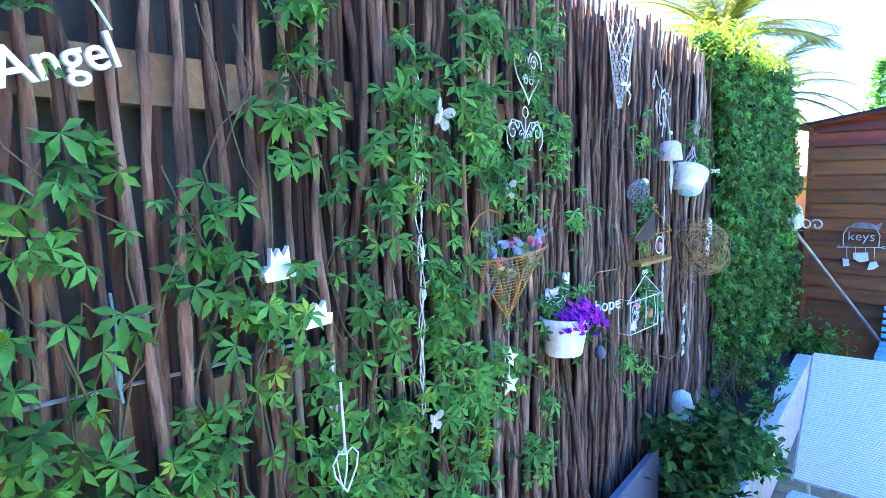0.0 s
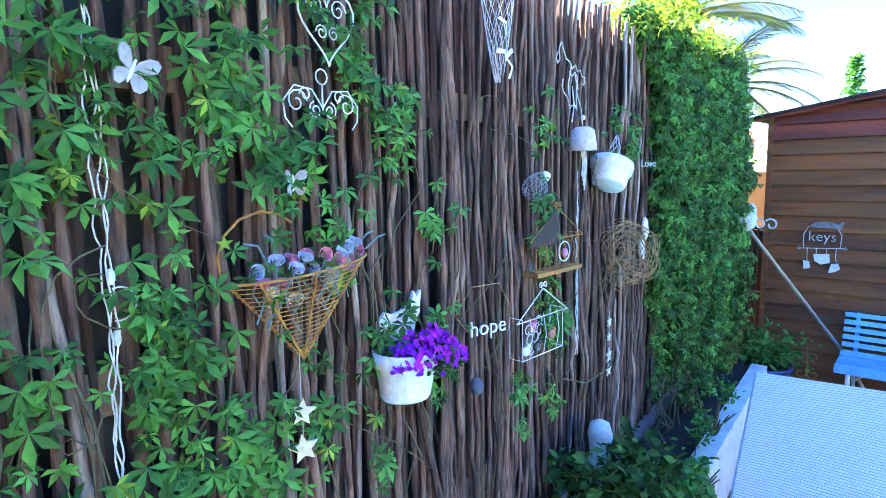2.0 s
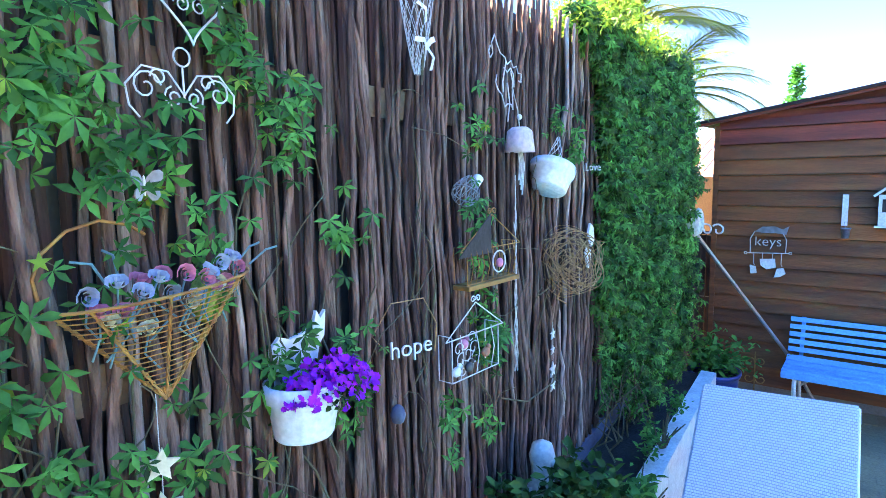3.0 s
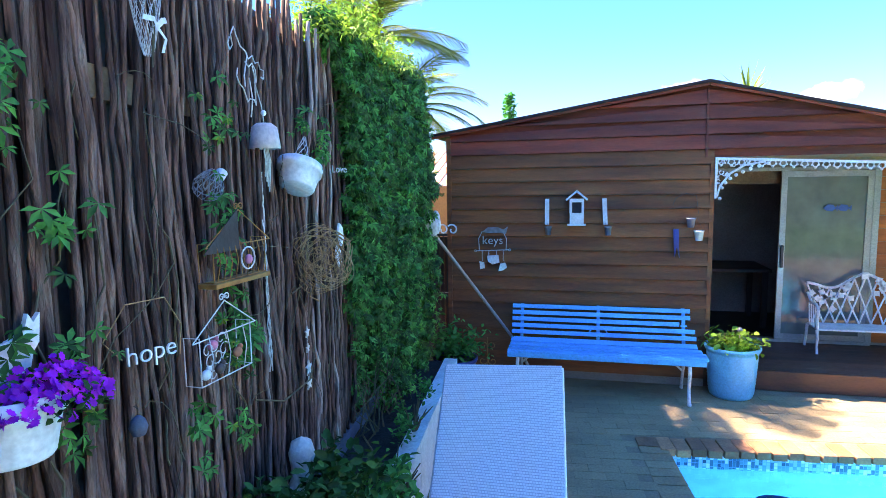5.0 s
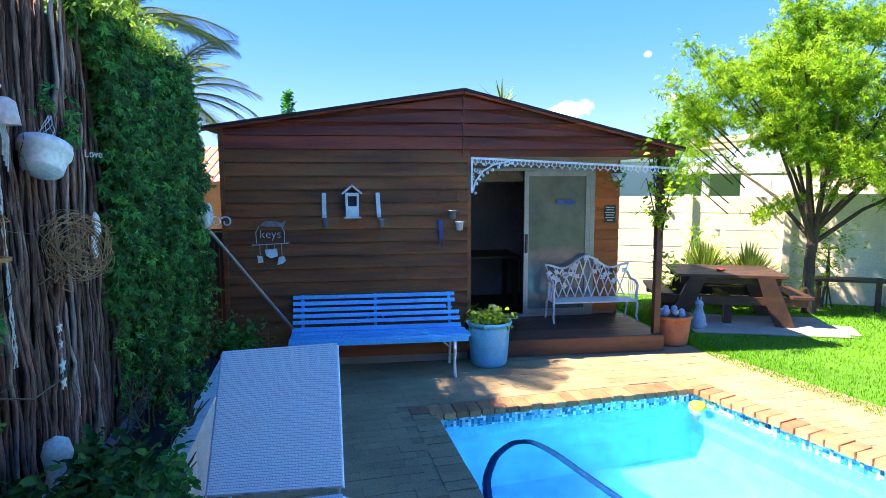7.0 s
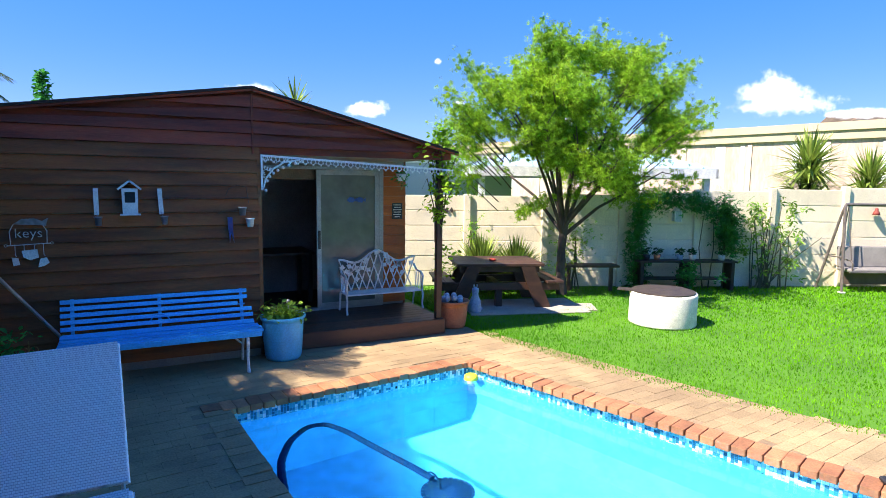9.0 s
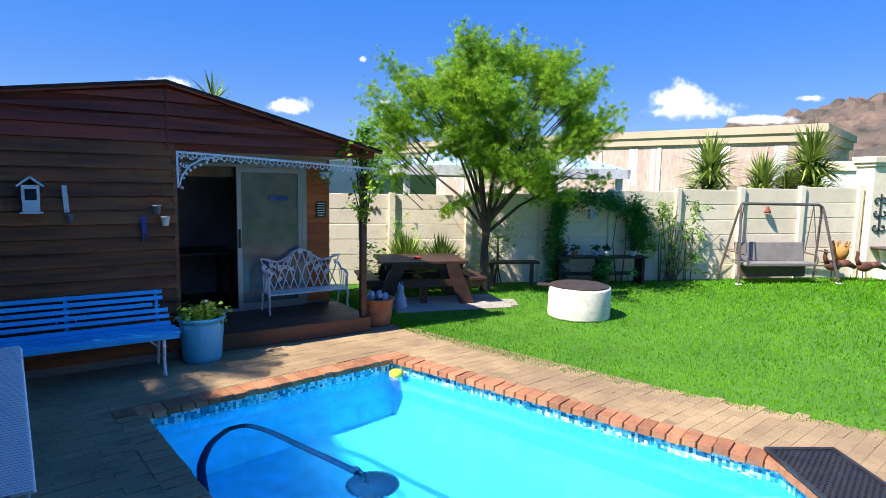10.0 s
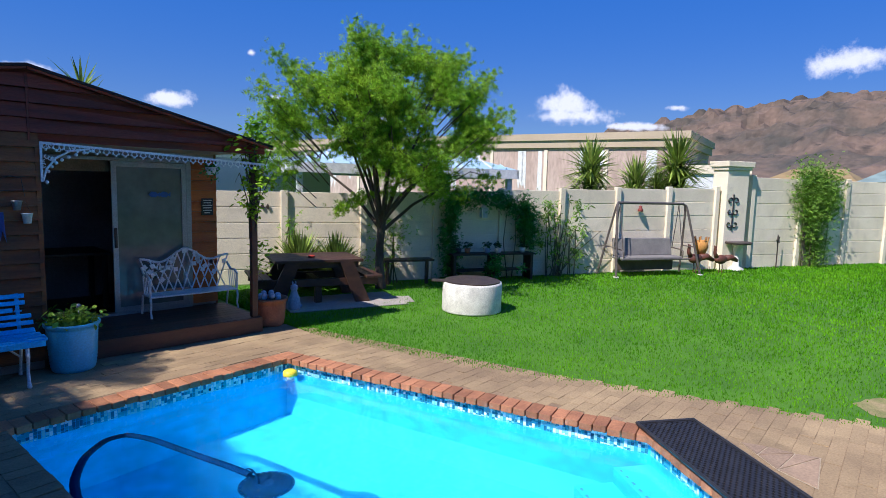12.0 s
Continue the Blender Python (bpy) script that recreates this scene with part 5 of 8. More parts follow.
part("frame_wire", Mesh().tube([(-0.14, 0, 0.0), (-0.145, 0, 0.12), (-0.11, 0, 0.19), (0, 0, 0.205), (0.11, 0, 0.19), (0.145, 0, 0.12), (0.14, 0, 0.0)], 0.004, 5), WIRE, ks)
part("cross_wire", Mesh().tube([(-0.17, 0, -0.01), (0.17, 0, 0.005)], 0.0045, 5), WIRE, ks)
part("ring", Mesh().tube(arc(-0.178, -0.01, 0.011, 0, 6.283, 10), 0.003, 5), WIRE, ks)
part("ring", Mesh().tube(arc(0.178, 0.005, 0.011, 0, 6.283, 10), 0.003, 5), WIRE, ks)
part("fish", Mesh().slab([(-0.11, 0.19), (-0.05, 0.235), (0.05, 0.24), (0.11, 0.215), (0.16, 0.245), (0.14, 0.17), (0.06, 0.18), (-0.05, 0.18)], 0.008), GREYW, ks, "grey mesh fish")
letters("keys", 0.125, WIRE, ks, pose(0, 0, 0.10), 0.003, thin=0.024)
for x in (-0.11, -0.04, 0.04, 0.11):
    part("hook", Mesh().tube([(x, 0, 0), (x, 0, -0.10), (x + 0.01, -0.01, -0.115)], 0.003, 5), WIRE, ks)
part("cow_tag", Mesh().slab([(-0.06, -0.06), (0.06, -0.05), (0.07, -0.13), (0.0, -0.15), (-0.05, -0.12)], 0.012), WHITE, ks)
part("mug_tag", Mesh().slab([(-0.14, -0.12), (-0.09, -0.13), (-0.08, -0.19), (-0.13, -0.2)], 0.012), WHITE, ks)
part("spoon_tag", Mesh().slab([(0.08, -0.14), (0.13, -0.13), (0.15, -0.18), (0.11, -0.21), (0.06, -0.22)], 0.012), WHITE, ks)


def pail(parent, x, z, r=0.035, h=0.085, m=None):
    part("pail", Mesh().lathe([(0, 0), (r * 0.7, 0), (r, h), (r * 1.1, h), (r * 1.08, h - 0.008), (r * 0.9, h - 0.008), (r * 0.65, 0.006), (0, 0.006)], 16), m or ALU, parent, "small tin pail", smooth=True, at=pose(x, -0.05, z))


for x, tl in ((-0.107, 0), (0.455, -3)):
    hg = thing("pail_hanger", "weathered white wooden strip holding a small tin pail", "wall planter", pose(x, FY, 1.74), "pail hangers")
    part("strip", Mesh().box(-0.021, -0.008, -0.13, 0.021, 0.008, 0.13), WHITE, hg, at=pose(0, 0, 0, 0, tl, 0))
    pail(hg, 0.015 if tl == 0 else 0.03, -0.23)
    part("hook_wire", Mesh().tube([(0.0, -0.01, -0.1), (0.01, -0.045, -0.13), (0.018, -0.05, -0.16)], 0.002, 4), GREYW, hg)
bh = thing("bird_house", "weathered white wooden bird house with a pitched roof", "bird house", pose(0.185, FY - 0.005, 1.62))
# black back board, shade inside the opening given as colour
part("back", Mesh().box(-0.065, -0.012, 0.0, 0.065, 0.012, 0.24), BLACK, bh, "black board as shade in the opening")
part("front_lower", Mesh().box(-0.068, -0.055, 0.0, 0.068, -0.04, 0.11, bevel=0.003), WHITE, bh)
for sx in (-1, 1):
    part("side_post", Mesh().box(sx * 0.058 - 0.012, -0.056, 0.11, sx * 0.058 + 0.012, 0.0, 0.25), WHITE, bh)
    part("roof_board", Mesh().box(-0.008 if sx > 0 else -0.135, -0.075, -0.009, 0.135 if sx > 0 else 0.008, 0.012, 0.009), WHITE, bh, at=pose(0, 0, 0.325, 0, 40 * sx, 0))
part("lintel", Mesh().box(-0.046, -0.056, 0.215, 0.046, -0.04, 0.25), WHITE, bh)
part("ledge", Mesh().box(-0.09, -0.075, -0.014, 0.09, 0.0, 0.0), WHITE, bh)
wr2 = thing("wire_pot_rack", "dark wire wall rack with small hanging white pails", "wall planter", pose(1.2, FY, 1.62))
part("arch_wire", Mesh().tube([(-0.12, 0, 0.18), (-0.09, 0, 0.25), (0, 0, 0.29), (0.09, 0, 0.27), (0.11, -0.01, 0.1)], 0.004, 5), IRON, wr2)
part("cross_wire", Mesh().tube([(-0.13, 0, 0.15), (0.12, 0, 0.16)], 0.004, 5), IRON, wr2)
pail(wr2, 0.04, -0.03, 0.042, 0.09)
pail(wr2, 0.115, -0.155, 0.045, 0.095, WHITE)
part("handle_wire", Mesh().tube([(0.08, -0.05, -0.07), (0.10, -0.05, 0.06), (0.15, -0.05, -0.07)], 0.0022, 4), IRON, wr2)
part("blue_glove", Mesh().slab([(-0.11, -0.05), (-0.06, -0.05), (-0.055, -0.2), (-0.045, -0.33), (-0.075, -0.22), (-0.09, -0.32), (-0.1, -0.2)], 0.02), NAVY, wr2, "blue cloth tassel")


def valance():
    v = thing("lace_valance", "white cast-metal lace valance with a corner bracket over the porch", "valance", pose(0, SY - 0.035, 0), kind="structure")
    x0, x1, z0, sl = 1.447, 3.80, 2.244, -0.0475
    part("top_rail", Mesh().add([(x0, -0.008, z0), (x1, -0.008, z0 + sl * (x1 - x0)), (x1, -0.008, z0 + sl * (x1 - x0) - 0.022), (x0, -0.008, z0 - 0.022), (x0, 0.008, z0), (x1, 0.008, z0 + sl * (x1 - x0)), (x1, 0.008, z0 + sl * (x1 - x0) - 0.022), (x0, 0.008, z0 - 0.022)], [(0, 1, 2, 3), (7, 6, 5, 4), (0, 4, 5, 1), (2, 6, 7, 3), (1, 5, 6, 2), (0, 3, 7, 4)]), WHITE, v)
    drop = Mesh().tube(arc(0, -0.04, 0.026, 0, 6.283, 10), 0.006, 5).ball((0, 0, -0.072), 0.013, 8, 6).ball((-0.028, 0, -0.05), 0.01, 8, 6).ball((0.028, 0, -0.05), 0.01, 8, 6).data("drop", True)
    drop.materials.append(WHITE)
    n = 27
    for i in range(n):
        x = x0 + 0.05 + (x1 - x0 - 0.08) * i / (n - 1)
        part("drop", drop, WHITE, v, at=pose(x, 0, z0 + sl * (x - x0) + 0.0))
    part("stile", Mesh().box(x0, -0.008, 1.86, x0 + 0.02, 0.008, z0 - 0.022), WHITE, v)
    part("bracket_curve", Mesh().tube([(x0 + 0.02, 0, 1.87), (x0 + 0.05, 0, 1.98), (x0 + 0.13, 0, 2.09), (x0 + 0.25, 0, 2.165), (x0 + 0.42, 0, 2.195)], 0.01, 6), WHITE, v)
    rr = random.Random(3)
    for i in range(30):
        x, z = x0 + 0.02 + 0.32 * rr.random() ** 1.5, 2.21 - 0.27 * rr.random() ** 1.5
        if z > 1.98 + (x - x0) * 0.75 - 0.25 * (x - x0) ** 2:
            part("filigree", Mesh().tube(arc(x, z, rr.uniform(0.014, 0.026), rr.uniform(0, 3), rr.uniform(5, 8), 10), 0.005, 5), WHITE, v)
    for i in range(9):
        t = i / 8
        x, z = x0 + 0.02 + 0.40 * t ** 1.6, 1.87 + 0.32 * t ** 0.55
        part("bud", Mesh().ball((x + 0.03, 0, z - 0.012), 0.017, 8, 6), WHITE, v, smooth=True)


valance()


def white_bench():
    b = thing("cast_bench", "white cast-metal bench with vine-pattern back on the porch", "bench", pose(2.62, 0, 0.195))
    W_ = 1.14
    part("seat", Mesh().box(0.02, 7.80, 0.255, W_ - 0.02, 8.12, 0.275, bevel=0.006), WHITE, b)
    for x in (0.02, W_ - 0.02):
        part("front_leg", Mesh().tube([(x, 7.82, 0.26), (x, 7.80, 0.18), (x, 7.82, 0.08), (x, 7.79, 0.008)], [0.016, 0.014, 0.012, 0.014], 6), WHITE, b)
        part("rear_leg", Mesh().tube([(x, 8.10, 0.26), (x, 8.12, 0.13), (x, 8.15, 0.008)], [0.015, 0.013, 0.013], 6), WHITE, b)
        part("arm", Mesh().tube([(x, 8.13, 0.60), (x, 8.02, 0.52), (x, 7.88, 0.52), (x, 7.81, 0.47), (x, 7.83, 0.36), (x, 7.82, 0.27)], 0.016, 6), WHITE, b)
        for k in range(4):
            part("arm_lattice", Mesh().tube([(x, 7.86 + 0.06 * k, 0.27), (x, 7.90 + 0.06 * k, 0.50)], 0.007, 5), WHITE, b)
    top = []
    for i in range(25):
        t = i / 24
        z = 0.66 + 0.10 * math.sin(math.pi * t) ** 2 * 1.0 + 0.05 * math.cos(4 * math.pi * t)
        top.append((t * W_, 8.13 + 0.03 * math.sin(math.pi * t), z))
    part("back_rail", Mesh().tube(top, 0.016, 6), WHITE, b)
    for k in range(10):
        for s in (-1, 1):
            x0 = 0.06 + k * 0.113
            x1 = x0 + s * 0.17
            if 0 < x1 < W_:
                t = x1 / W_
                zt = 0.66 + 0.10 * math.sin(math.pi * t) ** 2 + 0.05 * math.cos(4 * math.pi * t)
                part("lattice_bar", Mesh().tube([(x0, 8.10, 0.28), (x1, 8.13, zt)], 0.009, 5), WHITE, b)
    rr = random.Random(6)
    for k in range(26):
        x = rr.uniform(0.05, W_ - 0.05)
        t = x / W_
        zt = 0.66 + 0.10 * math.sin(math.pi * t) ** 2 + 0.05 * math.cos(4 * math.pi * t)
        z = zt - abs(rr.gauss(0, 0.09)) - 0.01
        a = rr.uniform(0, 6)
        part("vine_leaf", Mesh().slab([(0.042 * math.cos(q * 0.785) * (1 if q % 2 else 0.6), 0.042 * math.sin(q * 0.785) * (1 if q % 2 else 0.6)) for q in range(8)], 0.012), WHITE, b, at=pose(x, 8.105, max(0.36, z), 0, math.degrees(a), 0))
    part("crest", Mesh().ball((W_ / 2, 8.16, 0.80), (0.05, 0.015, 0.035), 10, 7), WHITE, b, smooth=True)


white_bench()
pq = thing("wall_plaque", "dark green plaque with lines of pale lettering", "sign", pose(3.53, DY - 0.03, 1.55))
part("board", Mesh().box(-0.08, -0.006, -0.115, 0.08, 0.006, 0.115, bevel=0.003), BLACK, pq)
for k in range(6):
    w_ = (0.06, 0.05, 0.065, 0.055, 0.06, 0.04)[k]
    part("text_bar", Mesh().box(-w_, -0.0085, 0.083 - k * 0.034, w_, -0.0065, 0.094 - k * 0.034), STONE, pq)
for x in (2.84, 2.97):
    fi = thing("fish_decal", "dark blue fish shape on the door pane", "decal", pose(x, DY - 0.062, 1.71) @ Matrix.Scale(1.35, 4), "fish decals")
    part("fish", Mesh().slab([(-0.05, 0), (-0.02, 0.03), (0.02, 0.025), (0.035, 0.006), (0.055, 0.025), (0.052, -0.022), (0.035, -0.006), (0.015, -0.025), (-0.025, -0.022)], 0.004), FISHB, fi)
hpz = thing("hanging_pot", "small pale pot with trailing plant hanging under the valance", "flower pot", pose(3.2, 7.32, 1.98))
part("pot_body", Mesh().lathe([(0, 0), (0.045, 0), (0.065, 0.09), (0.06, 0.09), (0, 0.07)], 16), STONE, hpz, smooth=True)
part("hanger", Mesh().tube([(0.06, 0, 0.09), (0, 0, 0.26), (-0.06, 0, 0.09)], 0.0025, 4), GREYW, hpz)
leaves("foliage", OVAL, [(r.gauss(0, 0.05), r.gauss(0, 0.05), 0.06 + r.gauss(0, 0.06)) for _ in range(120)], LEAF, hpz, (0.03, 0.05), 1.2, None, 44)
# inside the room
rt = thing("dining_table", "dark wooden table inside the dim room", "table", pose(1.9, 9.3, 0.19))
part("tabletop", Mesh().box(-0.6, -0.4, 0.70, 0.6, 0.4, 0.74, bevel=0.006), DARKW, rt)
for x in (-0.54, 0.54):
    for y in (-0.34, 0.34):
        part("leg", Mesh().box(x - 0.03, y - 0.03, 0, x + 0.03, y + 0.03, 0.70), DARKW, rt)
tree_pot = pot(pose(4.02, 7.44, 0), 0.225, 0.37, TERRA, "orange terracotta pot filled with blue-grey glass lumps")
post = thing("porch_post", "dark brown timber porch post grown over by a light creeper", "post", pose(3.685, 7.215, 0.196))
part("shaft", Mesh().box(-0.038, -0.038, 0.0, 0.038, 0.038, 2.06, bevel=0.006), DECK, post)
for i in range(9):
    a = i * 2.4
    part("vine_stem", Mesh().tube([(0.05 * math.cos(a), 0.05 * math.sin(a), 0.9 + 0.1 * i), (0.07 * math.cos(a + 1), 0.07 * math.sin(a + 1), 1.35 + 0.06 * i), (0.2 * math.cos(a), -0.05 + 0.16 * math.sin(a), 1.75 + 0.07 * i), (0.27 * math.cos(a), -0.05 + 0.2 * math.sin(a), 1.6 + 0.09 * i)], [0.009, 0.008, 0.006, 0.003], 5), STEM, post)
pts = []
hubs = [(r.gauss(0.02, 0.13), -0.06 + r.gauss(0, 0.1), r.uniform(1.35, 2.3)) for _ in range(30)] + [(r.gauss(-0.03, 0.05), -0.05 + r.gauss(0, 0.05), r.uniform(2.1, 2.45)) for _ in range(10)]
for h in hubs:
    for _ in range(20):
        pts.append((h[0] + r.gauss(0, 0.045), h[1] + r.gauss(0, 0.045), h[2] + r.gauss(0, 0.06)))
for i in range(70):
    pts.append((0.12 + r.gauss(0, 0.09), 0.05 + r.gauss(0, 0.08), r.uniform(0.5, 1.0)))
leaves("foliage", OVAL, pts, LEAF_T, post, (0.04, 0.085), 1.0, None, 45)
for i in range(12):
    a = i * 0.9
    part("blue_glass", Mesh().ball((0.12 * math.cos(a), 0.12 * math.sin(a), 0.37 + 0.02 * (i % 3)), (0.045, 0.03, 0.04), 8, 6), BLUEGREY, tree_pot, "blue-grey glass lump", smooth=True)
cat = Mesh().lathe([(0, 0), (0.09, 0), (0.10, 0.06), (0.085, 0.18), (0.05, 0.26), (0.045, 0.29), (0.055, 0.33), (0.05, 0.37), (0, 0.40)], 16).ball((0.025, 0, 0.41), (0.014, 0.01, 0.03), 6, 5).ball((-0.025, 0, 0.41), (0.014, 0.01, 0.03), 6, 5).ball((0.1, 0.03, 0.04), (0.06, 0.03, 0.03), 8, 6)
single("cat_statue", cat, BLUEGREY, "grey-white sitting cat statue beside the table slab", "statue", pose(4.74, 8.05, 0.0), smooth=True)

# ---- pool things ----
hose = [(1.03, 3.3), (1.06, 3.9), (1.095, 4.353), (1.156, 4.789), (1.3, 5.14), (1.5, 5.36), (1.66, 5.36), (1.78, 5.15), (1.86, 4.9), (1.96, 4.6), (2.065, 4.298), (2.12, 4.1)]
HOSE = M("dark_hose", (0.003, 0.035, 0.12), (0.002, 0.025, 0.08), 8, 0.9, 0.1)
HOSE.node_tree.nodes["Principled BSDF"].inputs["Specular IOR Level"].default_value = 0.0
pc = thing("pool_cleaner", "dark blue pool cleaner with its ribbed floating hose", "pool cleaner")
hp_pts = []
for i in range(len(hose) - 1):
    for k in range(8):
        t = k / 8
        hp_pts.append((hose[i][0] * (1 - t) + hose[i + 1][0] * t, hose[i][1] * (1 - t) + hose[i + 1][1] * t, -0.165 - 0.012 * i * 0.5))
sm = hp_pts
for _ in range(6):
    sm = [sm[0]] + [tuple((sm[i - 1][k] + 2 * sm[i][k] + sm[i + 1][k]) / 4 for k in range(3)) for i in range(1, len(sm) - 1)] + [sm[-1]]
part("hose", Mesh().tube(sm, [0.030 + (0.003 if i % 2 else 0) for i in range(len(sm))], 8), HOSE, pc)
part("skirt", Mesh().lathe([(0, 0.03), (0.05, 0.03), (0.17, 0.0), (0.175, -0.01), (0, -0.01)], 26), HOSE, pc, at=pose(2.17, 3.98, -0.30))
for k in range(26):
    part("skirt_fin", Mesh().box(0.165, -0.018, -0.006, 0.195, 0.018, 0.0), HOSE, pc, at=pose(2.17, 3.98, -0.305, 0, 0, k * 360 / 26))
part("ring_guard", Mesh().tube([(0.0, 0.10 * math.cos(a), 0.10 * math.sin(a)) for a in [6.283 * k / 20 for k in range(20)]], 0.008, 5, closed=True), HOSE, pc, at=pose(2.12, 4.1, -0.24))
fl = thing("chlorine_floater", "yellow round chlorine floater in the pool corner", "pool float", pose(3.38, 5.78, -0.14))
part("cap", Mesh().lathe([(0, 0.06), (0.05, 0.058), (0.075, 0.04), (0.078, 0.0), (0.06, -0.02), (0, -0.02)], 20), M("yellow_plastic", (0.85, 0.72, 0.05), (0.75, 0.62, 0.04), 6, 0.4, 0.0), fl, smooth=True)
part("basket", Mesh().lathe([(0, -0.02), (0.04, -0.02), (0.035, -0.12), (0, -0.12)], 12), WHITE, fl, smooth=True)
mt = thing("rubber_mat", "dark perforated rubber mat lying on the pool edge", "mat", pose(4.65, 2.46, 0.045))
d1, d2 = Vector((0.436, -0.28)), Vector((-0.66, -0.96)).normalized() * 1.9
nu, nv_ = 22, 70
mm = Mesh()
for i in range(nu):
    for j in range(nv_):
        if (i + j) % 2 and 0 < i < nu - 1 and 0 < j < nv_ - 1:
            continue
        p = d1 * (i / nu) + d2 * (j / nv_)
        q = d1 * ((i + 1.12) / nu) + d2 * (j / nv_)
        s = d1 * ((i + 1.12) / nu) + d2 * ((j + 1.12) / nv_)
        u = d1 * (i / nu) + d2 * ((j + 1.12) / nv_)
        mm.add([(*p, 0.0), (*q, 0), (*s, 0), (*u, 0), (*p, -0.012), (*q, -0.012), (*s, -0.012), (*u, -0.012)], [(0, 1, 2, 3), (0, 4, 5, 1), (2, 6, 7, 3), (1, 5, 6, 2), (3, 7, 4, 0)])
part("matting", mm, BLACK, mt)
for a, c in ((Vector((0, 0)), d1), (d1, d1 + d2), (Vector((0, 0)), d2)):
    part("edge_strip", Mesh().tube([(*a, 0.0), (*c, 0.0)], 0.016, 6), BLACK, mt)


def lounger():
    l = thing("sun_lounger", "pale woven rattan sun lounger with its back raised", "sun lounger", pose(0, 0, 0))
    A, B = Vector((-0.49, 4.25, 1.0)), Vector((0.145, 4.34, 1.0))
    C, D = Vector((0.19, 3.74, 0.42)), Vector((-0.452, 3.68, 0.45))
    wv = bpy.data.materials.new("woven_rattan")
    wv.use_nodes = True
    t = wv.node_tree
    tc = t.nodes.new("ShaderNodeTexCoord")
    mp = t.nodes.new("ShaderNodeMapping")
    mp.inputs["Scale"].default_value = (46, 30, 30)
    br = t.nodes.new("ShaderNodeTexBrick")
    br.inputs["Scale"].default_value = 1.0
    br.inputs["Mortar Size"].default_value = 0.09
    br.inputs["Mortar Smooth"].default_value = 1.0
    br.inputs["Color1"].default_value, br.inputs["Color2"].default_value, br.inputs["Mortar"].default_value = (0.74, 0.74, 0.74, 1), (0.66, 0.66, 0.66, 1), (0.34, 0.34, 0.37, 1)
    br.inputs["Brick Width"].default_value, br.inputs["Row Height"].default_value = 1.0, 0.5
    t.links.new(tc.outputs["UV"], mp.inputs["Vector"])
    t.links.new(mp.outputs[0], br.inputs["Vector"])
    t.links.new(br.outputs["Color"], t.nodes["Principled BSDF"].inputs["Base Color"])
    bp2 = t.nodes.new("ShaderNodeBump")
    bp2.invert = True
    bp2.inputs["Strength"].default_value, bp2.inputs["Distance"].default_value = 0.7, 0.004
    t.links.new(br.outputs["Fac"], bp2.inputs["Height"])
    t.links.new(bp2.outputs[0], t.nodes["Principled BSDF"].inputs["Normal"])
    t.nodes["Principled BSDF"].inputs["Roughness"].default_value = 0.55

    def panel(name, P, th):
        nrm = (P[1] - P[0]).cross(P[3] - P[0]).normalized() * th
        v = [tuple(p) for p in P] + [tuple(p - nrm) for p in P]
        me = bpy.data.meshes.new(name)
        me.from_pydata(v, [], [(0, 1, 2, 3), (7, 6, 5, 4), (0, 4, 5, 1), (1, 5, 6, 2), (2, 6, 7, 3), (3, 7, 4, 0)])
        uv = me.uv_layers.new(name="weave")
        co = [(0, 1), (1, 1), (1, 0), (0, 0)]
        for f in me.polygons:
            for k, li in enumerate(f.loop_indices):
                uv.data[li].uv = co[me.loops[li].vertex_index % 4] if f.index < 2 else (co[k][0] * 1.0, co[k][1] * 0.06)
        me.materials.append(wv)
        return part(name, me, wv, l)

    panel("backrest", [A, B, C, D], 0.035)
    E2, F2 = Vector((0.27, 2.25, 0.34)), Vector((-0.38, 2.2, 0.34))
    C2, D2 = Vector((0.195, 3.70, 0.38)), Vector((-0.45, 3.64, 0.38))
    panel("seat", [D2, C2, E2, F2], 0.035)
    for p in (C2, D2, E2, F2):
        part("leg", Mesh().box(-0.025, -0.025, 0.0, 0.025, 0.025, p.z - 0.03), RATTAN, l, at=pose(p.x, p.y + (0.03 if p.y < 3 else 0.05), 0))
    part("edge_roll", Mesh().tube([A, B], 0.016, 8), RATTAN, l)
    part("edge_roll", Mesh().tube([B, C], 0.014, 8), RATTAN, l)
    part("edge_roll", Mesh().tube([A, D], 0.014, 8), RATTAN, l)
    part("side_rail", Mesh().tube([C2, E2], 0.022, 8), RATTAN, l)
    part("side_rail", Mesh().tube([D2, F2], 0.022, 8), RATTAN, l)
    part("prop", Mesh().tube([(A + D) / 2 - Vector((0, 0.0, 0.05)), (-0.46, 4.2, 0.03)], 0.012, 6), RATTAN, l)
    part("prop", Mesh().tube([(B + C) / 2 - Vector((0, 0.0, 0.05)), (0.14, 4.25, 0.03)], 0.012, 6), RATTAN, l)
    wl = part("wheel", Mesh().tube([(0.0, 0.07 * math.cos(a), 0.07 * math.sin(a)) for a in [6.283 * k / 18 for k in range(18)]], 0.02, 8, closed=True), BLACK, l, at=pose(0.27, 3.72, 0.09))
    part("hub", Mesh().ball((0, 0, 0), (0.02, 0.05, 0.05), 10, 7), RATTAN, wl, smooth=True)


lounger()


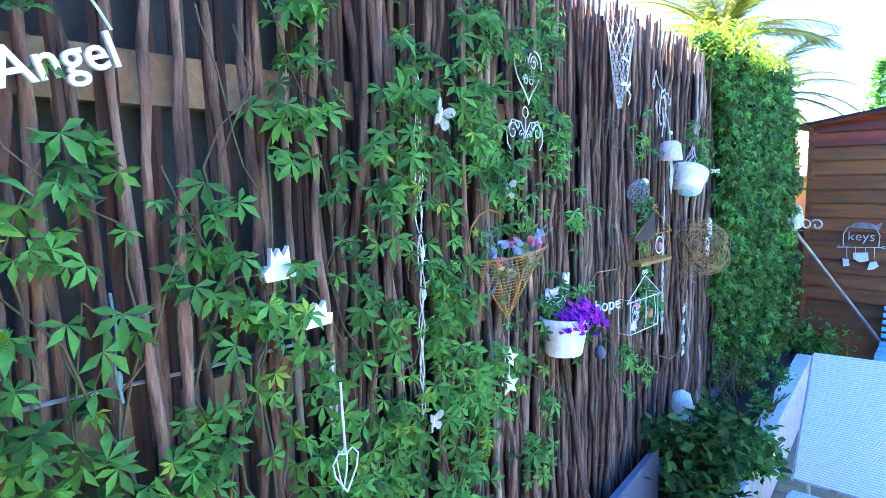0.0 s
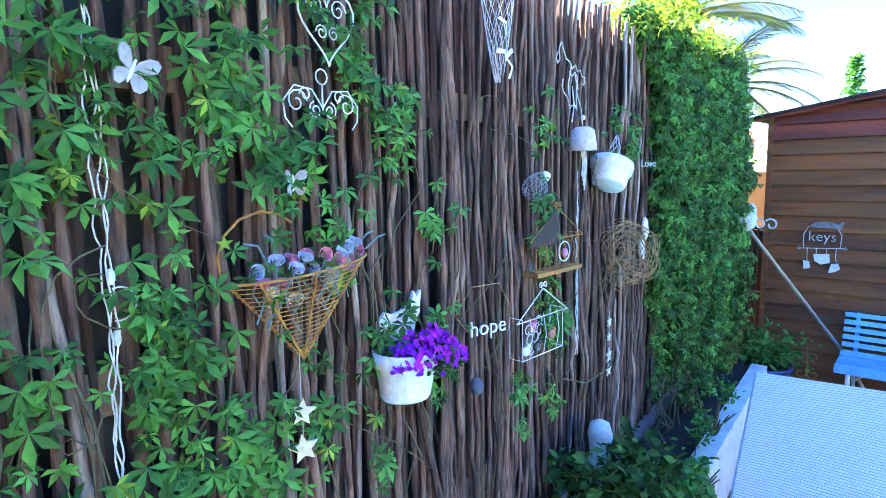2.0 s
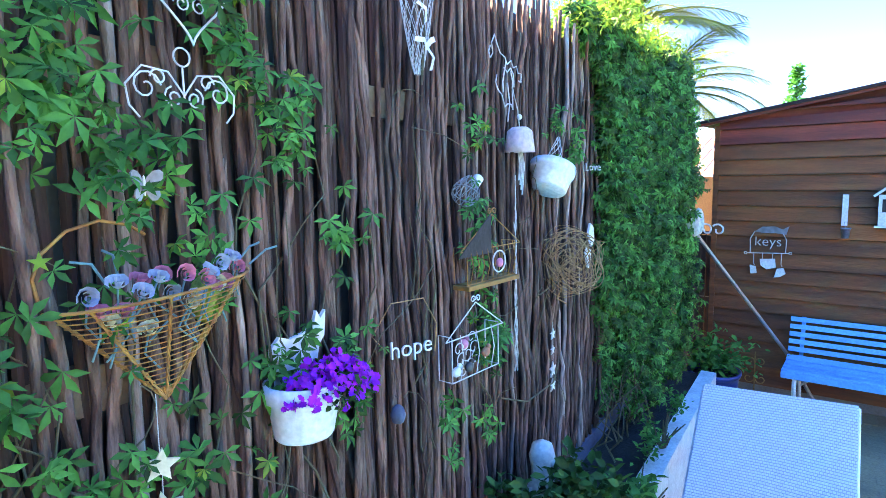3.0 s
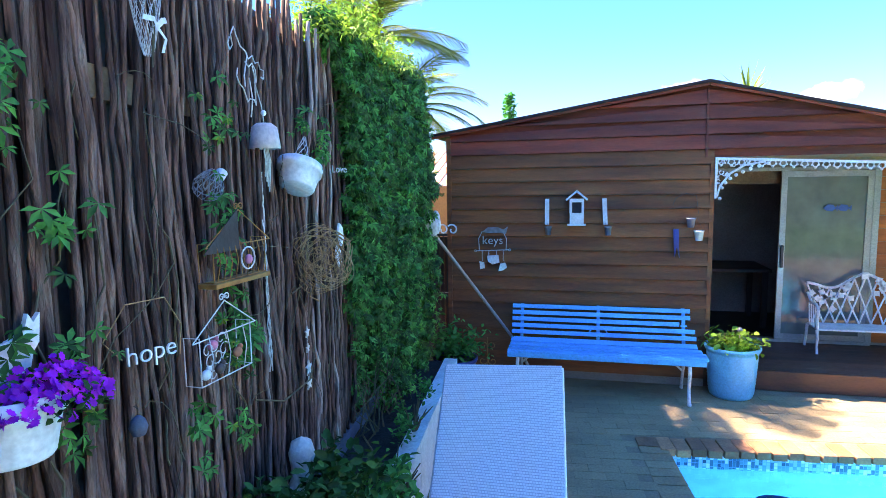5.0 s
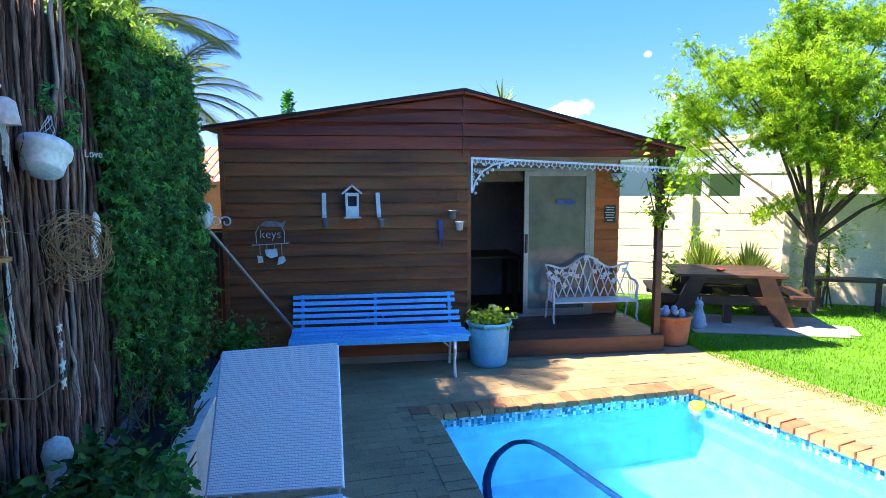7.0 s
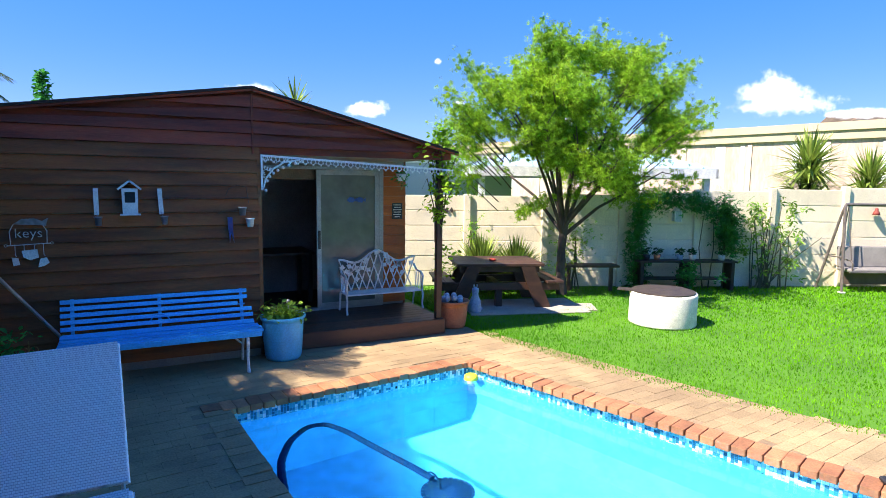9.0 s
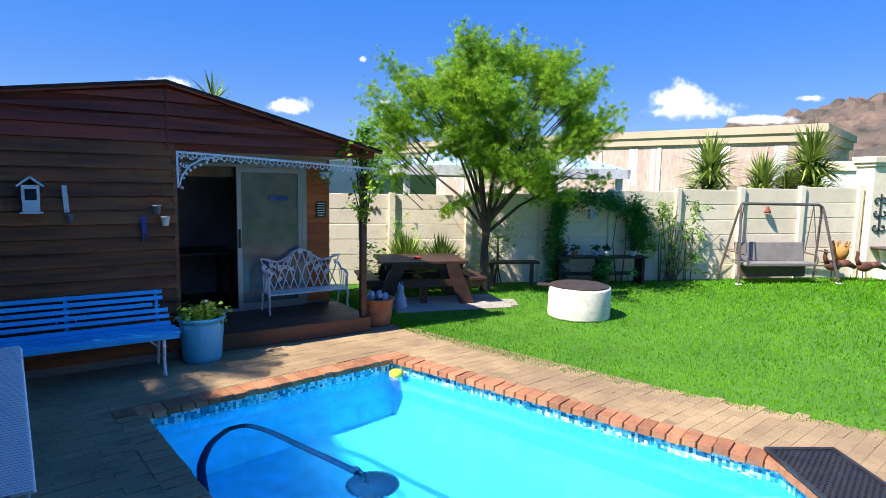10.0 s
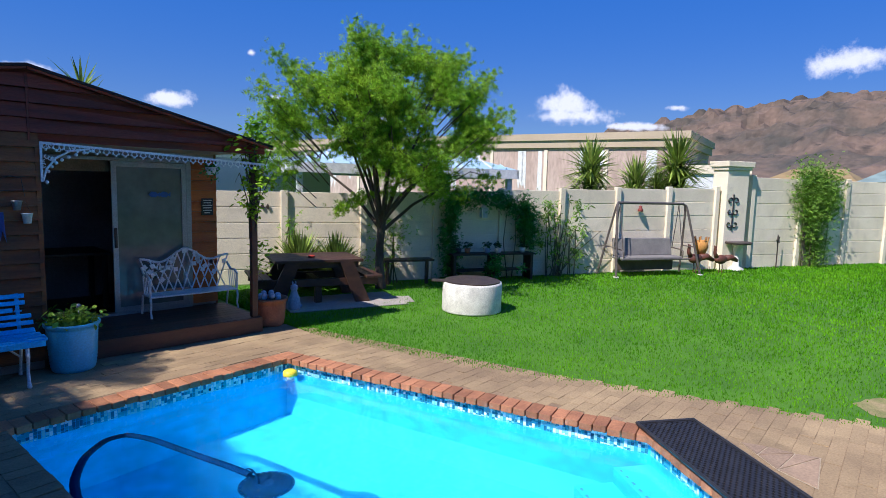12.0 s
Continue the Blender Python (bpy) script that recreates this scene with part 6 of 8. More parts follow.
# ---- lawn things ----
def drum():
    d = thing("concrete_ring", "white painted concrete well ring with a rusty lid", "well ring", pose(6.90, 6.40, 0))
    n = 40
    rr = random.Random(8)
    prof = [(0.40, 0), (0.46, 0), (0.465, 0.02), (0.462, 0.22), (0.466, 0.42), (0.455, 0.455), (0.40, 0.455), (0.40, 0)]
    part("ring_wall", Mesh().lathe(prof, n), STONE, d, smooth=True)
    out = [((0.445 + 0.02 * math.sin(3 * a) + rr.uniform(-0.012, 0.012)) * math.cos(a), (0.445 + 0.02 * math.sin(2 * a)) * math.sin(a)) for a in [6.283 * k / 36 for k in range(36)]]
    lid = Mesh()
    lid.add([(x, y, 0.458) for x, y in out] + [(x, y, 0.475) for x, y in out] + [(0, 0, 0.51)], [tuple(range(36))] + [(k, (k + 1) % 36, 36 + (k + 1) % 36, 36 + k) for k in range(36)] + [(36 + k, 36 + (k + 1) % 36, 72) for k in range(36)])
    part("lid", lid, IRON, d, "brown rusty lid", at=pose(0, 0, 0))
    part("lid_board", Mesh().box(-0.16, -0.1, 0.456, 0.16, 0.1, 0.468), IRON, d, at=pose(-0.36, 0.30, 0, 0, 0, 130))


drum()


def picnic_table():
    t = thing("picnic_table", "dark brown wooden picnic table with attached benches", "picnic table", pose(5.40, 8.58, 0.012, 0, 0, -19))
    for i in range(7):
        part("top_plank", Mesh().box(-0.70, -0.50 + i * 0.144, 0.655, 0.70, -0.50 + i * 0.144 + 0.138, 0.70, bevel=0.006), TABLEW, t)
    for s in (-1, 1):
        for k in range(2):
            part("bench_plank", Mesh().box(s * 0.88 - 0.14 + k * 0.142, -0.55, 0.39, s * 0.88 - 0.005 + k * 0.142, 0.55, 0.43, bevel=0.006), TABLEW, t)
    for y in (-0.40, 0.40):
        part("cross_beam", Mesh().box(-0.98, y - 0.03, 0.27, 0.98, y + 0.03, 0.39, bevel=0.006), TABLEW, t)
        part("top_bearer", Mesh().box(-0.64, y - 0.03, 0.56, 0.64, y + 0.03, 0.655, bevel=0.006), TABLEW, t)
        for s in (-1, 1):
            v = [(s * xx, y + o, z) for o in (-0.10, -0.032) for xx, z in ((0.58, 0.0), (0.82, 0.0), (0.54, 0.655), (0.32, 0.655))]
            part("leg", Mesh().add(v, [(0, 1, 2, 3), (7, 6, 5, 4), (0, 4, 5, 1), (1, 5, 6, 2), (2, 6, 7, 3), (3, 7, 4, 0)]), TABLEW, t)
    part("centre_brace", Mesh().box(-0.05, -0.38, 0.0, 0.05, -0.28, 0.27), TABLEW, t)
    part("stretcher", Mesh().box(-0.05, -0.36, 0.28, 0.05, 0.36, 0.37), TABLEW, t)


picnic_table()
single("ash_tray", Mesh().lathe([(0, 0), (0.05, 0), (0.06, 0.03), (0.05, 0.03), (0.04, 0.01), (0, 0.01)], 14), M("red_glaze", (0.45, 0.05, 0.03), None, 9, 0.4, 0.0), "small red dish on the picnic table", "dish", pose(5.30, 8.48, 0.714), smooth=True)
single("paving_slab", Mesh().box(-0.95, -0.55, -0.005, 0.95, 0.55, 0.012, bevel=0.006), CONC, "pale concrete slab under the picnic table", "slab", pose(5.65, 8.12, 0, 0, 0, -17), kind="structure")
single("paving_slab", Mesh().box(-0.3, -0.25, -0.005, 0.3, 0.25, 0.01, bevel=0.006), CONC, "small pale concrete slab in the lawn", "slab", pose(6.45, 7.75, 0, 0, 0, -30), kind="structure")


def tree(at, seed=3):
    rr = random.Random(seed)
    t = thing("garden_tree", "light green feathery garden tree with a dark forked trunk", "tree", pose(*at))
    part("trunk", Mesh().tube([(0, 0, 0), (-0.04, 0.0, 0.4), (-0.02, 0.02, 0.8), (0.0, 0.0, 1.22)], [0.105, 0.08, 0.072, 0.078], 10), BARK, t)
    tips = []
    for i in range(16):
        a = i * 2.399 + rr.uniform(-0.3, 0.3)
        reach = rr.uniform(0.6, 1.95) if i > 2 else rr.uniform(0.2, 0.5)
        top = rr.uniform(2.2, 3.8) if reach > 0.6 else rr.uniform(3.4, 3.9)
        p0 = Vector((0, 0, 0.95 + 0.02 * i))
        p1 = Vector((0.35 * reach * math.cos(a), 0.35 * reach * math.sin(a), 1.1 + (top - 1.1) * 0.42))
        p2 = Vector((0.75 * reach * math.cos(a + 0.1), 0.75 * reach * math.sin(a + 0.1), 1.1 + (top - 1.1) * 0.75))
        p3 = Vector((reach * math.cos(a), reach * math.sin(a), top))
        limb = part("limb", Mesh().tube([p0, p1, p2, p3], [0.038, 0.026, 0.016, 0.007], 7), BARK, t)
        for k in range(9):
            q = rr.uniform(0.3, 1.0)
            b0 = p1.lerp(p3, q) if q > 0.3 else p1
            d = Vector((rr.gauss(0, 1), rr.gauss(0, 1), rr.gauss(0.35, 0.6))).normalized() * rr.uniform(0.3, 0.75)
            part("twig", Mesh().tube([b0, b0 + d * 0.6 + Vector((0, 0, 0.05)), b0 + d], [0.011, 0.007, 0.003], 4), BARK, limb)
            tips += [b0 + d * w for w in (0.5, 0.75, 1.0)]
    sprig_v, sprig_f = [], []
    for k in range(9):
        ang_, y = k * 2.4, 0.012 * k
        c_, s_ = math.cos(ang_), math.sin(ang_)
        o = len(sprig_v)
        for u, q, h in ((0, 0, 0), (0.034, 0.0135, 0.006), (0.074, 0.0, -0.012), (0.034, -0.0135, 0.006)):
            sprig_v.append((u * c_ - q * s_, y + 0.35 * u, u * s_ + q * c_ + h))
        sprig_f.append((o, o + 1, o + 2, o + 3))
    pts = []
    for p in tips:
        if p.z < 1.75 and rr.random() < 0.7:
            continue
        for _ in range(24):
            pts.append((p.x + rr.gauss(0, 0.10), p.y + rr.gauss(0, 0.10), p.z + rr.gauss(0, 0.08)))
    # outer clumps that break the outline
    for i in range(46):
        a, e = rr.uniform(0, 6.28), rr.uniform(-0.35, 1.3)
        q = rr.uniform(0.75, 1.03)
        lump = 1 + 0.2 * math.sin(3 * a + 1) + 0.08 * math.sin(7 * a)
        c = (2.05 * q * lump * math.cos(a) * math.cos(e), 2.05 * q * lump * math.sin(a) * math.cos(e), 2.9 + 1.35 * q * math.sin(e))
        for _ in range(85):
            pts.append((c[0] + rr.gauss(0, 0.12), c[1] + rr.gauss(0, 0.13), c[2] + rr.gauss(0, 0.09)))
    # leading boughs that rise above the round of the crown
    for side, z in ((-0.3, 4.2), (-0.6, 3.95), (1.2, 4.05), (1.5, 3.85), (1.75, 3.5), (1.95, 2.95), (1.0, 3.9), (-1.45, 3.7), (-1.85, 3.2), (-1.7, 2.7), (0.4, 3.9)):
        for i in range(6):
            deep = rr.uniform(-0.8, 0.8) if side > 0 else rr.uniform(-1.5, -0.2)
            c = (0.78 * side + 0.62 * deep + rr.gauss(0, 0.2), -0.62 * side + 0.78 * deep + rr.gauss(0, 0.2), z + rr.gauss(0, 0.22))
            part("twig", Mesh().tube([(c[0] * 0.6, c[1] * 0.6, c[2] - 0.75), (c[0] * 0.85, c[1] * 0.85, c[2] - 0.3), c], [0.012, 0.008, 0.003], 4), BARK, t)
            for _ in range(95):
                h = rr.random()
                pts.append((c[0] * (1 - 0.2 * h) + rr.gauss(0, 0.11), c[1] * (1 - 0.2 * h) + rr.gauss(0, 0.11), c[2] - 0.35 * h + rr.gauss(0, 0.09)))
    # one low side branch
    for _ in range(150):
        q = rr.random()
        pts.append((-0.9 * q - 0.3 + rr.gauss(0, 0.06), -0.3 * q + rr.gauss(0, 0.06), 1.75 - 0.3 * q + rr.gauss(0, 0.06)))
    pts = [q for q in pts if q[1] < 0.75 or q[0] > 0.7]
    leaves("crown", (sprig_v, sprig_f), pts, LEAF_T, t, (0.45, 0.85), 1.5, None, seed)
    return t


tree((6.94, 8.74, 0.0))


def yucca(at, n, R, label, seed, trunk=0.0):
    rr = random.Random(seed)
    y = thing("yucca", label, "yucca", pose(*at), "spiky plants")
    if trunk:
        part("trunk", Mesh().tube([(0, 0, -trunk), (0.02, 0, -trunk / 2), (0, 0, 0)], [0.09, 0.08, 0.07], 8), BARK, y)
    m = Mesh()
    for i in range(n):
        a, e = rr.uniform(0, 6.28), rr.uniform(-0.7 if trunk else -0.2, 1.5)
        L, w = R * rr.uniform(0.7, 1.05), 0.03 * R
        low = Vector((0, 0, -0.45 * R * (i % 3))) if trunk else Vector((0, 0, 0))
        d = Vector((math.cos(a) * math.cos(e), math.sin(a) * math.cos(e), math.sin(e)))
        s = d.cross(Vector((0, 0, 1))).normalized() * w if abs(d.z) < 0.98 else Vector((w, 0, 0))
        mid = d * L * 0.5
        m.add([p + low for p in (-s * 0.6, s * 0.6, mid + s, d * L + Vector((0, 0, -0.06 * L)), mid - s, mid + Vector((0, 0, -0.01)))], [(0, 1, 2, 5), (0, 5, 4), (5, 2, 3), (4, 5, 3)])
    ob = part("leaf_rosette", m, M("yucca_leaf_%d" % seed, (0.33, 0.42, 0.08), (0.15, 0.23, 0.04), 4, 0.45, 0.0, island=0.5, trans=0.2), y)
    ob["kind"] = "stuff"
    return y


yucca((13.55, 8.5, 2.45), 480, 0.98, "spiky green yucca head behind the garden wall", 1, 2.45)
yucca((14.5, 7.72, 2.12), 420, 0.92, "low spiky green yucca behind the garden wall", 2, 2.12)
yucca((15.75, 7.22, 2.62), 520, 1.15, "tall spiky green yucca head behind the garden wall", 3, 2.62)
yucca((15.2, 7.5, 2.02), 260, 0.7, "small spiky green yucca behind the garden wall", 4, 2.02)
yucca((5.75, 9.6, 0.30), 300, 0.85, "spreading pale green cycad at the foot of the wall", 5)
yucca((6.35, 9.35, 0.30), 280, 0.8, "spreading pale green cycad behind the picnic table", 6)


def climbing(places, n, spread, seed, label, m, size=(0.05, 0.1), name="wall_creeper"):
    rr = random.Random(seed)
    c = thing(name, label, "climbing plant")
    pts = []
    for _ in range(n):
        p = rr.choice(places)
        pts.append((p[0] + rr.gauss(0, spread), p[1] + rr.gauss(0, spread * 0.6), max(0.03, p[2] + rr.gauss(0, spread))))
    leaves("foliage", palmate(3, 1.0, 2.2), pts, m, c, size, 1.0, None, seed)
    for i in range(7):
        p = rr.choice(places)
        part("stem", Mesh().tube([(p[0] + rr.gauss(0, 0.05), p[1], 0), (p[0] + rr.gauss(0, 0.05), p[1], p[2] * 0.5), (p[0], p[1], p[2])], [0.014, 0.01, 0.006], 5), STEM, c)
    return c


def wp(s, z, off=0.25):
    return tuple(on_wall(s, off, z).translation)


arch_pts = [wp(4.75 + 0.05 * math.sin(k), 0.15 + 0.16 * k) for k in range(10)] + [wp(4.85 + 0.17 * k, 1.62 + 0.12 * math.sin(k * 0.5)) for k in range(9)] + [wp(6.45, 1.0 + 0.12 * k) for k in range(6)] + [wp(6.6, 0.8 + 0.14 * k) for k in range(5)]
climbing(arch_pts, 3800, 0.11, 51, "dark green creeper trained as an arch on the wall", LEAF, (0.05, 0.10))
sh = thing("potting_table", "dark weathered wooden shelf table in the creeper arch", "table", on_wall(5.65, 0.35, 0))
part("tabletop", Mesh().box(-0.95, -0.18, 0.53, 0.95, 0.18, 0.56), DARKW, sh)
for x in (-0.88, 0.88, 0):
    part("leg", Mesh().box(x - 0.03, -0.15, 0, x + 0.03, 0.15, 0.53), DARKW, sh)
part("shelf", Mesh().box(-0.9, -0.16, 0.2, 0.9, 0.16, 0.22), DARKW, sh)
for k, s in enumerate((-0.75, -0.55, -0.1, 0.15, 0.72)):
    pw = on_wall(5.65 + s, 0.35, 0.561)
    q = thing("small_pot", "small pot with a sprig on the shelf table", "flower pot", pw, "shelf pots")
    part("pot_body", Mesh().lathe([(0, 0), (0.05, 0), (0.065, 0.1), (0.055, 0.1), (0, 0.09)], 12), (BLACK, TERRA, BLUEGREY, STONE, STONE)[k], q, smooth=True)
    leaves("foliage", OVAL, [(random.gauss(0, 0.04), random.gauss(0, 0.04), 0.1 + random.random() * 0.12) for _ in range(40)], LEAF_D, q, (0.05, 0.08), 1.0, None, 60 + k)
shrub(tuple(on_wall(5.6, 0.6, 0).translation), (0.3, 0.3, 0.3), 500, 61, "leafy green shrub before the shelf table", LEAF, size=0.07)
ln = thing("wall_lantern", "white metal lantern hanging in the creeper arch", "lantern", on_wall(5.55, 0.12, 1.28))
part("glass_box", Mesh().box(-0.06, -0.06, 0, 0.06, 0.06, 0.2), BLUEGREY, ln)
part("roof_cap", Mesh().lathe([(0.09, 0.2), (0.03, 0.27), (0, 0.28)], 6), WHITE, ln)
for x in (-0.062, 0.062):
    for y in (-0.062, 0.062):
        part("corner_bar", Mesh().box(x - 0.008, y - 0.008, 0, x + 0.008, y + 0.008, 0.2), WHITE, ln)
rose = [wp(7.35 + 0.5 * math.sin(k * 1.7), 0.35 + 0.15 * k, 0.25) for k in range(9)]
rb_ush = climbing(rose, 190, 0.16, 52, "open rose bush with yellow-green leaves and bare canes against the wall", LEAF_Y, (0.10, 0.17), "rose_bush")
rrb = random.Random(8)
for i in range(14):
    s0, s1 = 7.3 + rrb.gauss(0, 0.1), 7.35 + rrb.gauss(0, 0.42)
    part("cane", Mesh().tube([wp(s0, 0.0), wp(s0 * 0.6 + s1 * 0.4, 0.5), wp(s1, rrb.uniform(0.9, 1.65))], [0.014, 0.011, 0.006], 5), STEM, rb_ush)
climbing([wp(1.6, 0.5), wp(1.65, 0.9), wp(1.55, 1.1)], 110, 0.12, 53, "thin young shrub against the wall", LEAF_T, (0.05, 0.09), "young_shrub")
climbing([wp(3.3, 0.6, 0.5), wp(3.5, 1.0, 0.4)], 260, 0.2, 54, "sparse green shrub behind the tree", LEAF_T, (0.05, 0.09), "young_shrub")
climbing([(18.5 + 0.25 * math.sin(k), 4.55 - 0.1 * math.cos(k), 0.3 + 0.22 * k) for k in range(10)] + [(18.5 + 0.55 * math.sin(k * 2.1), 4.5 - 0.2 * math.sin(k * 2.1), 1.5 + 0.11 * k) for k in range(9)], 9000, 0.26, 55, "yellow-green creeper mass over the far wall", LEAF_Y, (0.05, 0.10))
st2 = thing("side_table", "weathered wooden garden stand behind the tree", "table", on_wall(3.75, 0.55, 0))
part("tabletop", Mesh().box(-0.5, -0.16, 0.46, 0.5, 0.16, 0.50), TABLEW, st2)
for x in (-0.4, 0.4):
    part("leg", Mesh().box(x - 0.03, -0.03, 0, x + 0.03, 0.03, 0.46), TABLEW, st2, at=pose(0, 0, 0))


def swing():
    A, B = Vector((11.89, 6.69, 0)), Vector((13.98, 5.70, 0))
    d = (B - A).normalized()
    ang = math.degrees(math.atan2(d.y, d.x))
    W_ = (B - A).length
    s = thing("swing_seat", "brown steel garden swing seat with a grey cushion", "swing seat", pose(A.x, A.y, 0, 0, 0, ang))
    tube_m = M("taupe_steel", (0.17, 0.14, 0.12), (0.10, 0.08, 0.07), 12, 0.45, 0.1, metal=0.3)
    for x, sx in ((0.0, 0.12), (W_, -0.30)):
        part("front_leg", Mesh().tube([(x, 0, 0.01), (x + sx * 0.9, 0.24, 1.48), (x + sx, 0.27, 1.60), (x + sx * 1.3, 0.28, 1.65)], 0.026, 8), tube_m, s)
        part("rear_leg", Mesh().tube([(x - 0.10, 0.58, 0.01), (x + sx * 0.9, 0.32, 1.48), (x + sx * 1.1, 0.28, 1.63)], 0.024, 8), tube_m, s)
        part("side_bar", Mesh().tube([(x + sx * 0.4 - 0.02, 0.10, 0.66), (x + sx * 0.4 - 0.05, 0.47, 0.66)], 0.014, 6), tube_m, s)
        part("foot_cap", Mesh().box(x - 0.05, -0.05, 0, x + 0.05, 0.05, 0.03, bevel=0.008), STONE, s)
        xh = 0.20 if x == 0 else W_ - 0.50
        for y in (0.08, 0.42):
            part("hanger", Mesh().tube([(xh, 0.28, 1.62), (xh, y, 0.60)], 0.010, 5), tube_m, s)
        part("arm", Mesh().tube([(xh, 0.04, 0.42), (xh, 0.04, 0.56), (xh, 0.08, 0.60), (xh, 0.44, 0.62)], 0.015, 6), tube_m, s)
    part("top_bar", Mesh().tube([(0.15, 0.28, 1.65), (W_ - 0.38, 0.28, 1.65)], 0.030, 8), tube_m, s)
    cush = M("grey_cushion", (0.24, 0.22, 0.20), (0.18, 0.165, 0.15), 5, 0.9, 0.2)
    part("seat_cushion", Mesh().box(0.16, 0.03, 0.385, W_ - 0.5, 0.42, 0.45, bevel=0.025), cush, s)
    part("back_cushion", Mesh().box(0.18, -0.035, 0.0, W_ - 0.52, 0.035, 0.42, bevel=0.03), cush, s, at=pose(0, 0.40, 0.43, -10, 0, 0))
    part("valance_cloth", Mesh().box(0.18, 0.30, 0.12, W_ - 0.55, 0.31, 0.37), M("brown_cloth", (0.16, 0.10, 0.08), (0.11, 0.07, 0.055), 5, 0.9, 0.1), s, "brown cloth under the seat")
    part("seat_rail", Mesh().tube([(0.14, 0.03, 0.39), (W_ - 0.30, 0.03, 0.39)], 0.018, 6), tube_m, s)


swing()
rb = single("clay_bell", Mesh().lathe([(0, 0), (0.11, 0), (0.09, 0.09), (0.05, 0.15), (0.055, 0.2), (0, 0.24)], 14), M("red_clay", (0.28, 0.05, 0.03), (0.2, 0.04, 0.03), 8, 0.7, 0.2), "red-brown clay ornament hung on the wall", "ornament", on_wall(9.62, 0.10, 1.44) @ Matrix.Scale(0.62, 4), smooth=True)


def fowl(at, s, label):
    f = thing("metal_fowl", label, "garden sculpture", at)
    m = M("rust_red_metal_%d" % int(s * 100), (0.16, 0.055, 0.03), (0.09, 0.03, 0.02), 9, 0.6, 0.3)
    part("body", Mesh().ball((0, 0, 0.42 * s), (0.24 * s, 0.12 * s, 0.14 * s), 14, 9).ball((0.24 * s, 0, 0.45 * s), (0.10 * s, 0.08 * s, 0.07 * s), 10, 7), m, f, smooth=True)
    part("neck", Mesh().tube([(-0.16 * s, 0, 0.46 * s), (-0.26 * s, 0, 0.62 * s), (-0.24 * s, 0, 0.8 * s), (-0.30 * s, 0, 0.83 * s)], [0.07 * s, 0.05 * s, 0.04 * s, 0.015 * s], 8), m, f, smooth=True)
    part("tail", Mesh().tube([(0.18 * s, 0, 0.45 * s), (0.42 * s, 0, 0.47 * s), (0.66 * s, 0, 0.36 * s)], [0.1 * s, 0.09 * s, 0.05 * s], 8), m, f, smooth=True)
    for y in (-0.05, 0.05):
        part("leg", Mesh().tube([(0, y * s, 0.32 * s), (0.03 * s, y * s, 0.15 * s), (-0.01 * s, y * s, 0.0)], 0.012 * s, 5), m, f)


fowl(on_wall(10.95, 0.55, 0), 0.85, "rust-brown metal peacock sculpture on the lawn edge")
fowl(on_wall(11.65, 0.65, 0), 0.8, "rust-brown metal hen sculpture beside the pillar")
bs = thing("basket_stand", "orange woven basket planter on a tall stand", "planter", on_wall(11.2, 0.45, 0) @ Matrix.Scale(0.82, 4))
part("stand_leg", Mesh().tube([(0, 0, 0), (0, 0, 0.6)], 0.02, 6), STONE, bs)
part("basket", Mesh().lathe([(0, 0.55), (0.12, 0.55), (0.20, 0.75), (0.18, 0.95), (0.15, 0.95), (0.15, 0.78), (0, 0.6)], 14), M("orange_wicker", (0.55, 0.26, 0.05), (0.38, 0.17, 0.04), 20, 0.8, 0.4), bs, smooth=True)
for k in range(7):
    part("rim_spike", Mesh().tube([(0.17 * math.cos(k * 0.9), 0.17 * math.sin(k * 0.9), 0.92), (0.2 * math.cos(k * 0.9), 0.2 * math.sin(k * 0.9), 1.06)], 0.02, 5), RUST, bs)
cs = thing("console_shelf", "half-round stone console table at the pillar", "table", pose(15.80, 5.55, 0, 0, 0, WALL_ANG))
part("tabletop", Mesh().lathe([(0, 0.66), (0.32, 0.66), (0.34, 0.70), (0.32, 0.72), (0, 0.72)], 22), IRON, cs)
part("column", Mesh().lathe([(0.2, 0), (0.2, 0.04), (0.08, 0.1), (0.06, 0.4), (0.12, 0.62), (0.2, 0.66)], 16), STONE, cs, smooth=True)
flr = thing("scroll_ornament", "black wrought-iron scroll ornament fixed on the pillar", "ornament", pose(15.68, 5.68, 1.45, 0, 0, WALL_ANG))
part("bar", Mesh().tube([(0, 0, -0.45), (0, 0, 0.45)], 0.018, 6), BLACK, flr)
for sx in (-1, 1):
    for cz, a0, a1 in ((0.28, 3.3, -2.4), (0.02, 3.0, 8), (-0.30, 3.0, 8.6)):
        part("scroll", Mesh().tube([(sx * x, 0, z) for x, y, z in spiral(0.10, cz, 0.10, 0.03, a0, a1)], 0.016, 6), BLACK, flr)
for s, h in ((17.2, 0.72), (18.1, 0.78)):
    stake = thing("flower_stake", "dark metal flower-shaped garden stake", "garden stake", pose(s, 5.02 - (s - 17.2) * 0.42, 0), "flower stakes")
    part("rod", Mesh().tube([(0, 0, 0), (0, 0, h)], 0.015, 5), IRON, stake)
    part("flower", Mesh().slab([(0.15 * math.cos(k * 0.628) * (1 if k % 2 else 0.5), h + 0.02 + 0.15 * math.sin(k * 0.628) * (1 if k % 2 else 0.5)) for k in range(10)], 0.02), IRON, stake)
ws = thing("wall_stickers", "two small dark bird shapes on the wall", "ornament", on_wall(1.12, 0.04, 1.35))
part("bird_shape", Mesh().slab([(-0.05, 0.1), (0, 0.16), (0.03, 0.08), (0, 0.04)], 0.01).slab([(0.05, 0.1), (0.09, 0.16), (0.12, 0.08), (0.09, 0.04)], 0.01), IRON, ws)

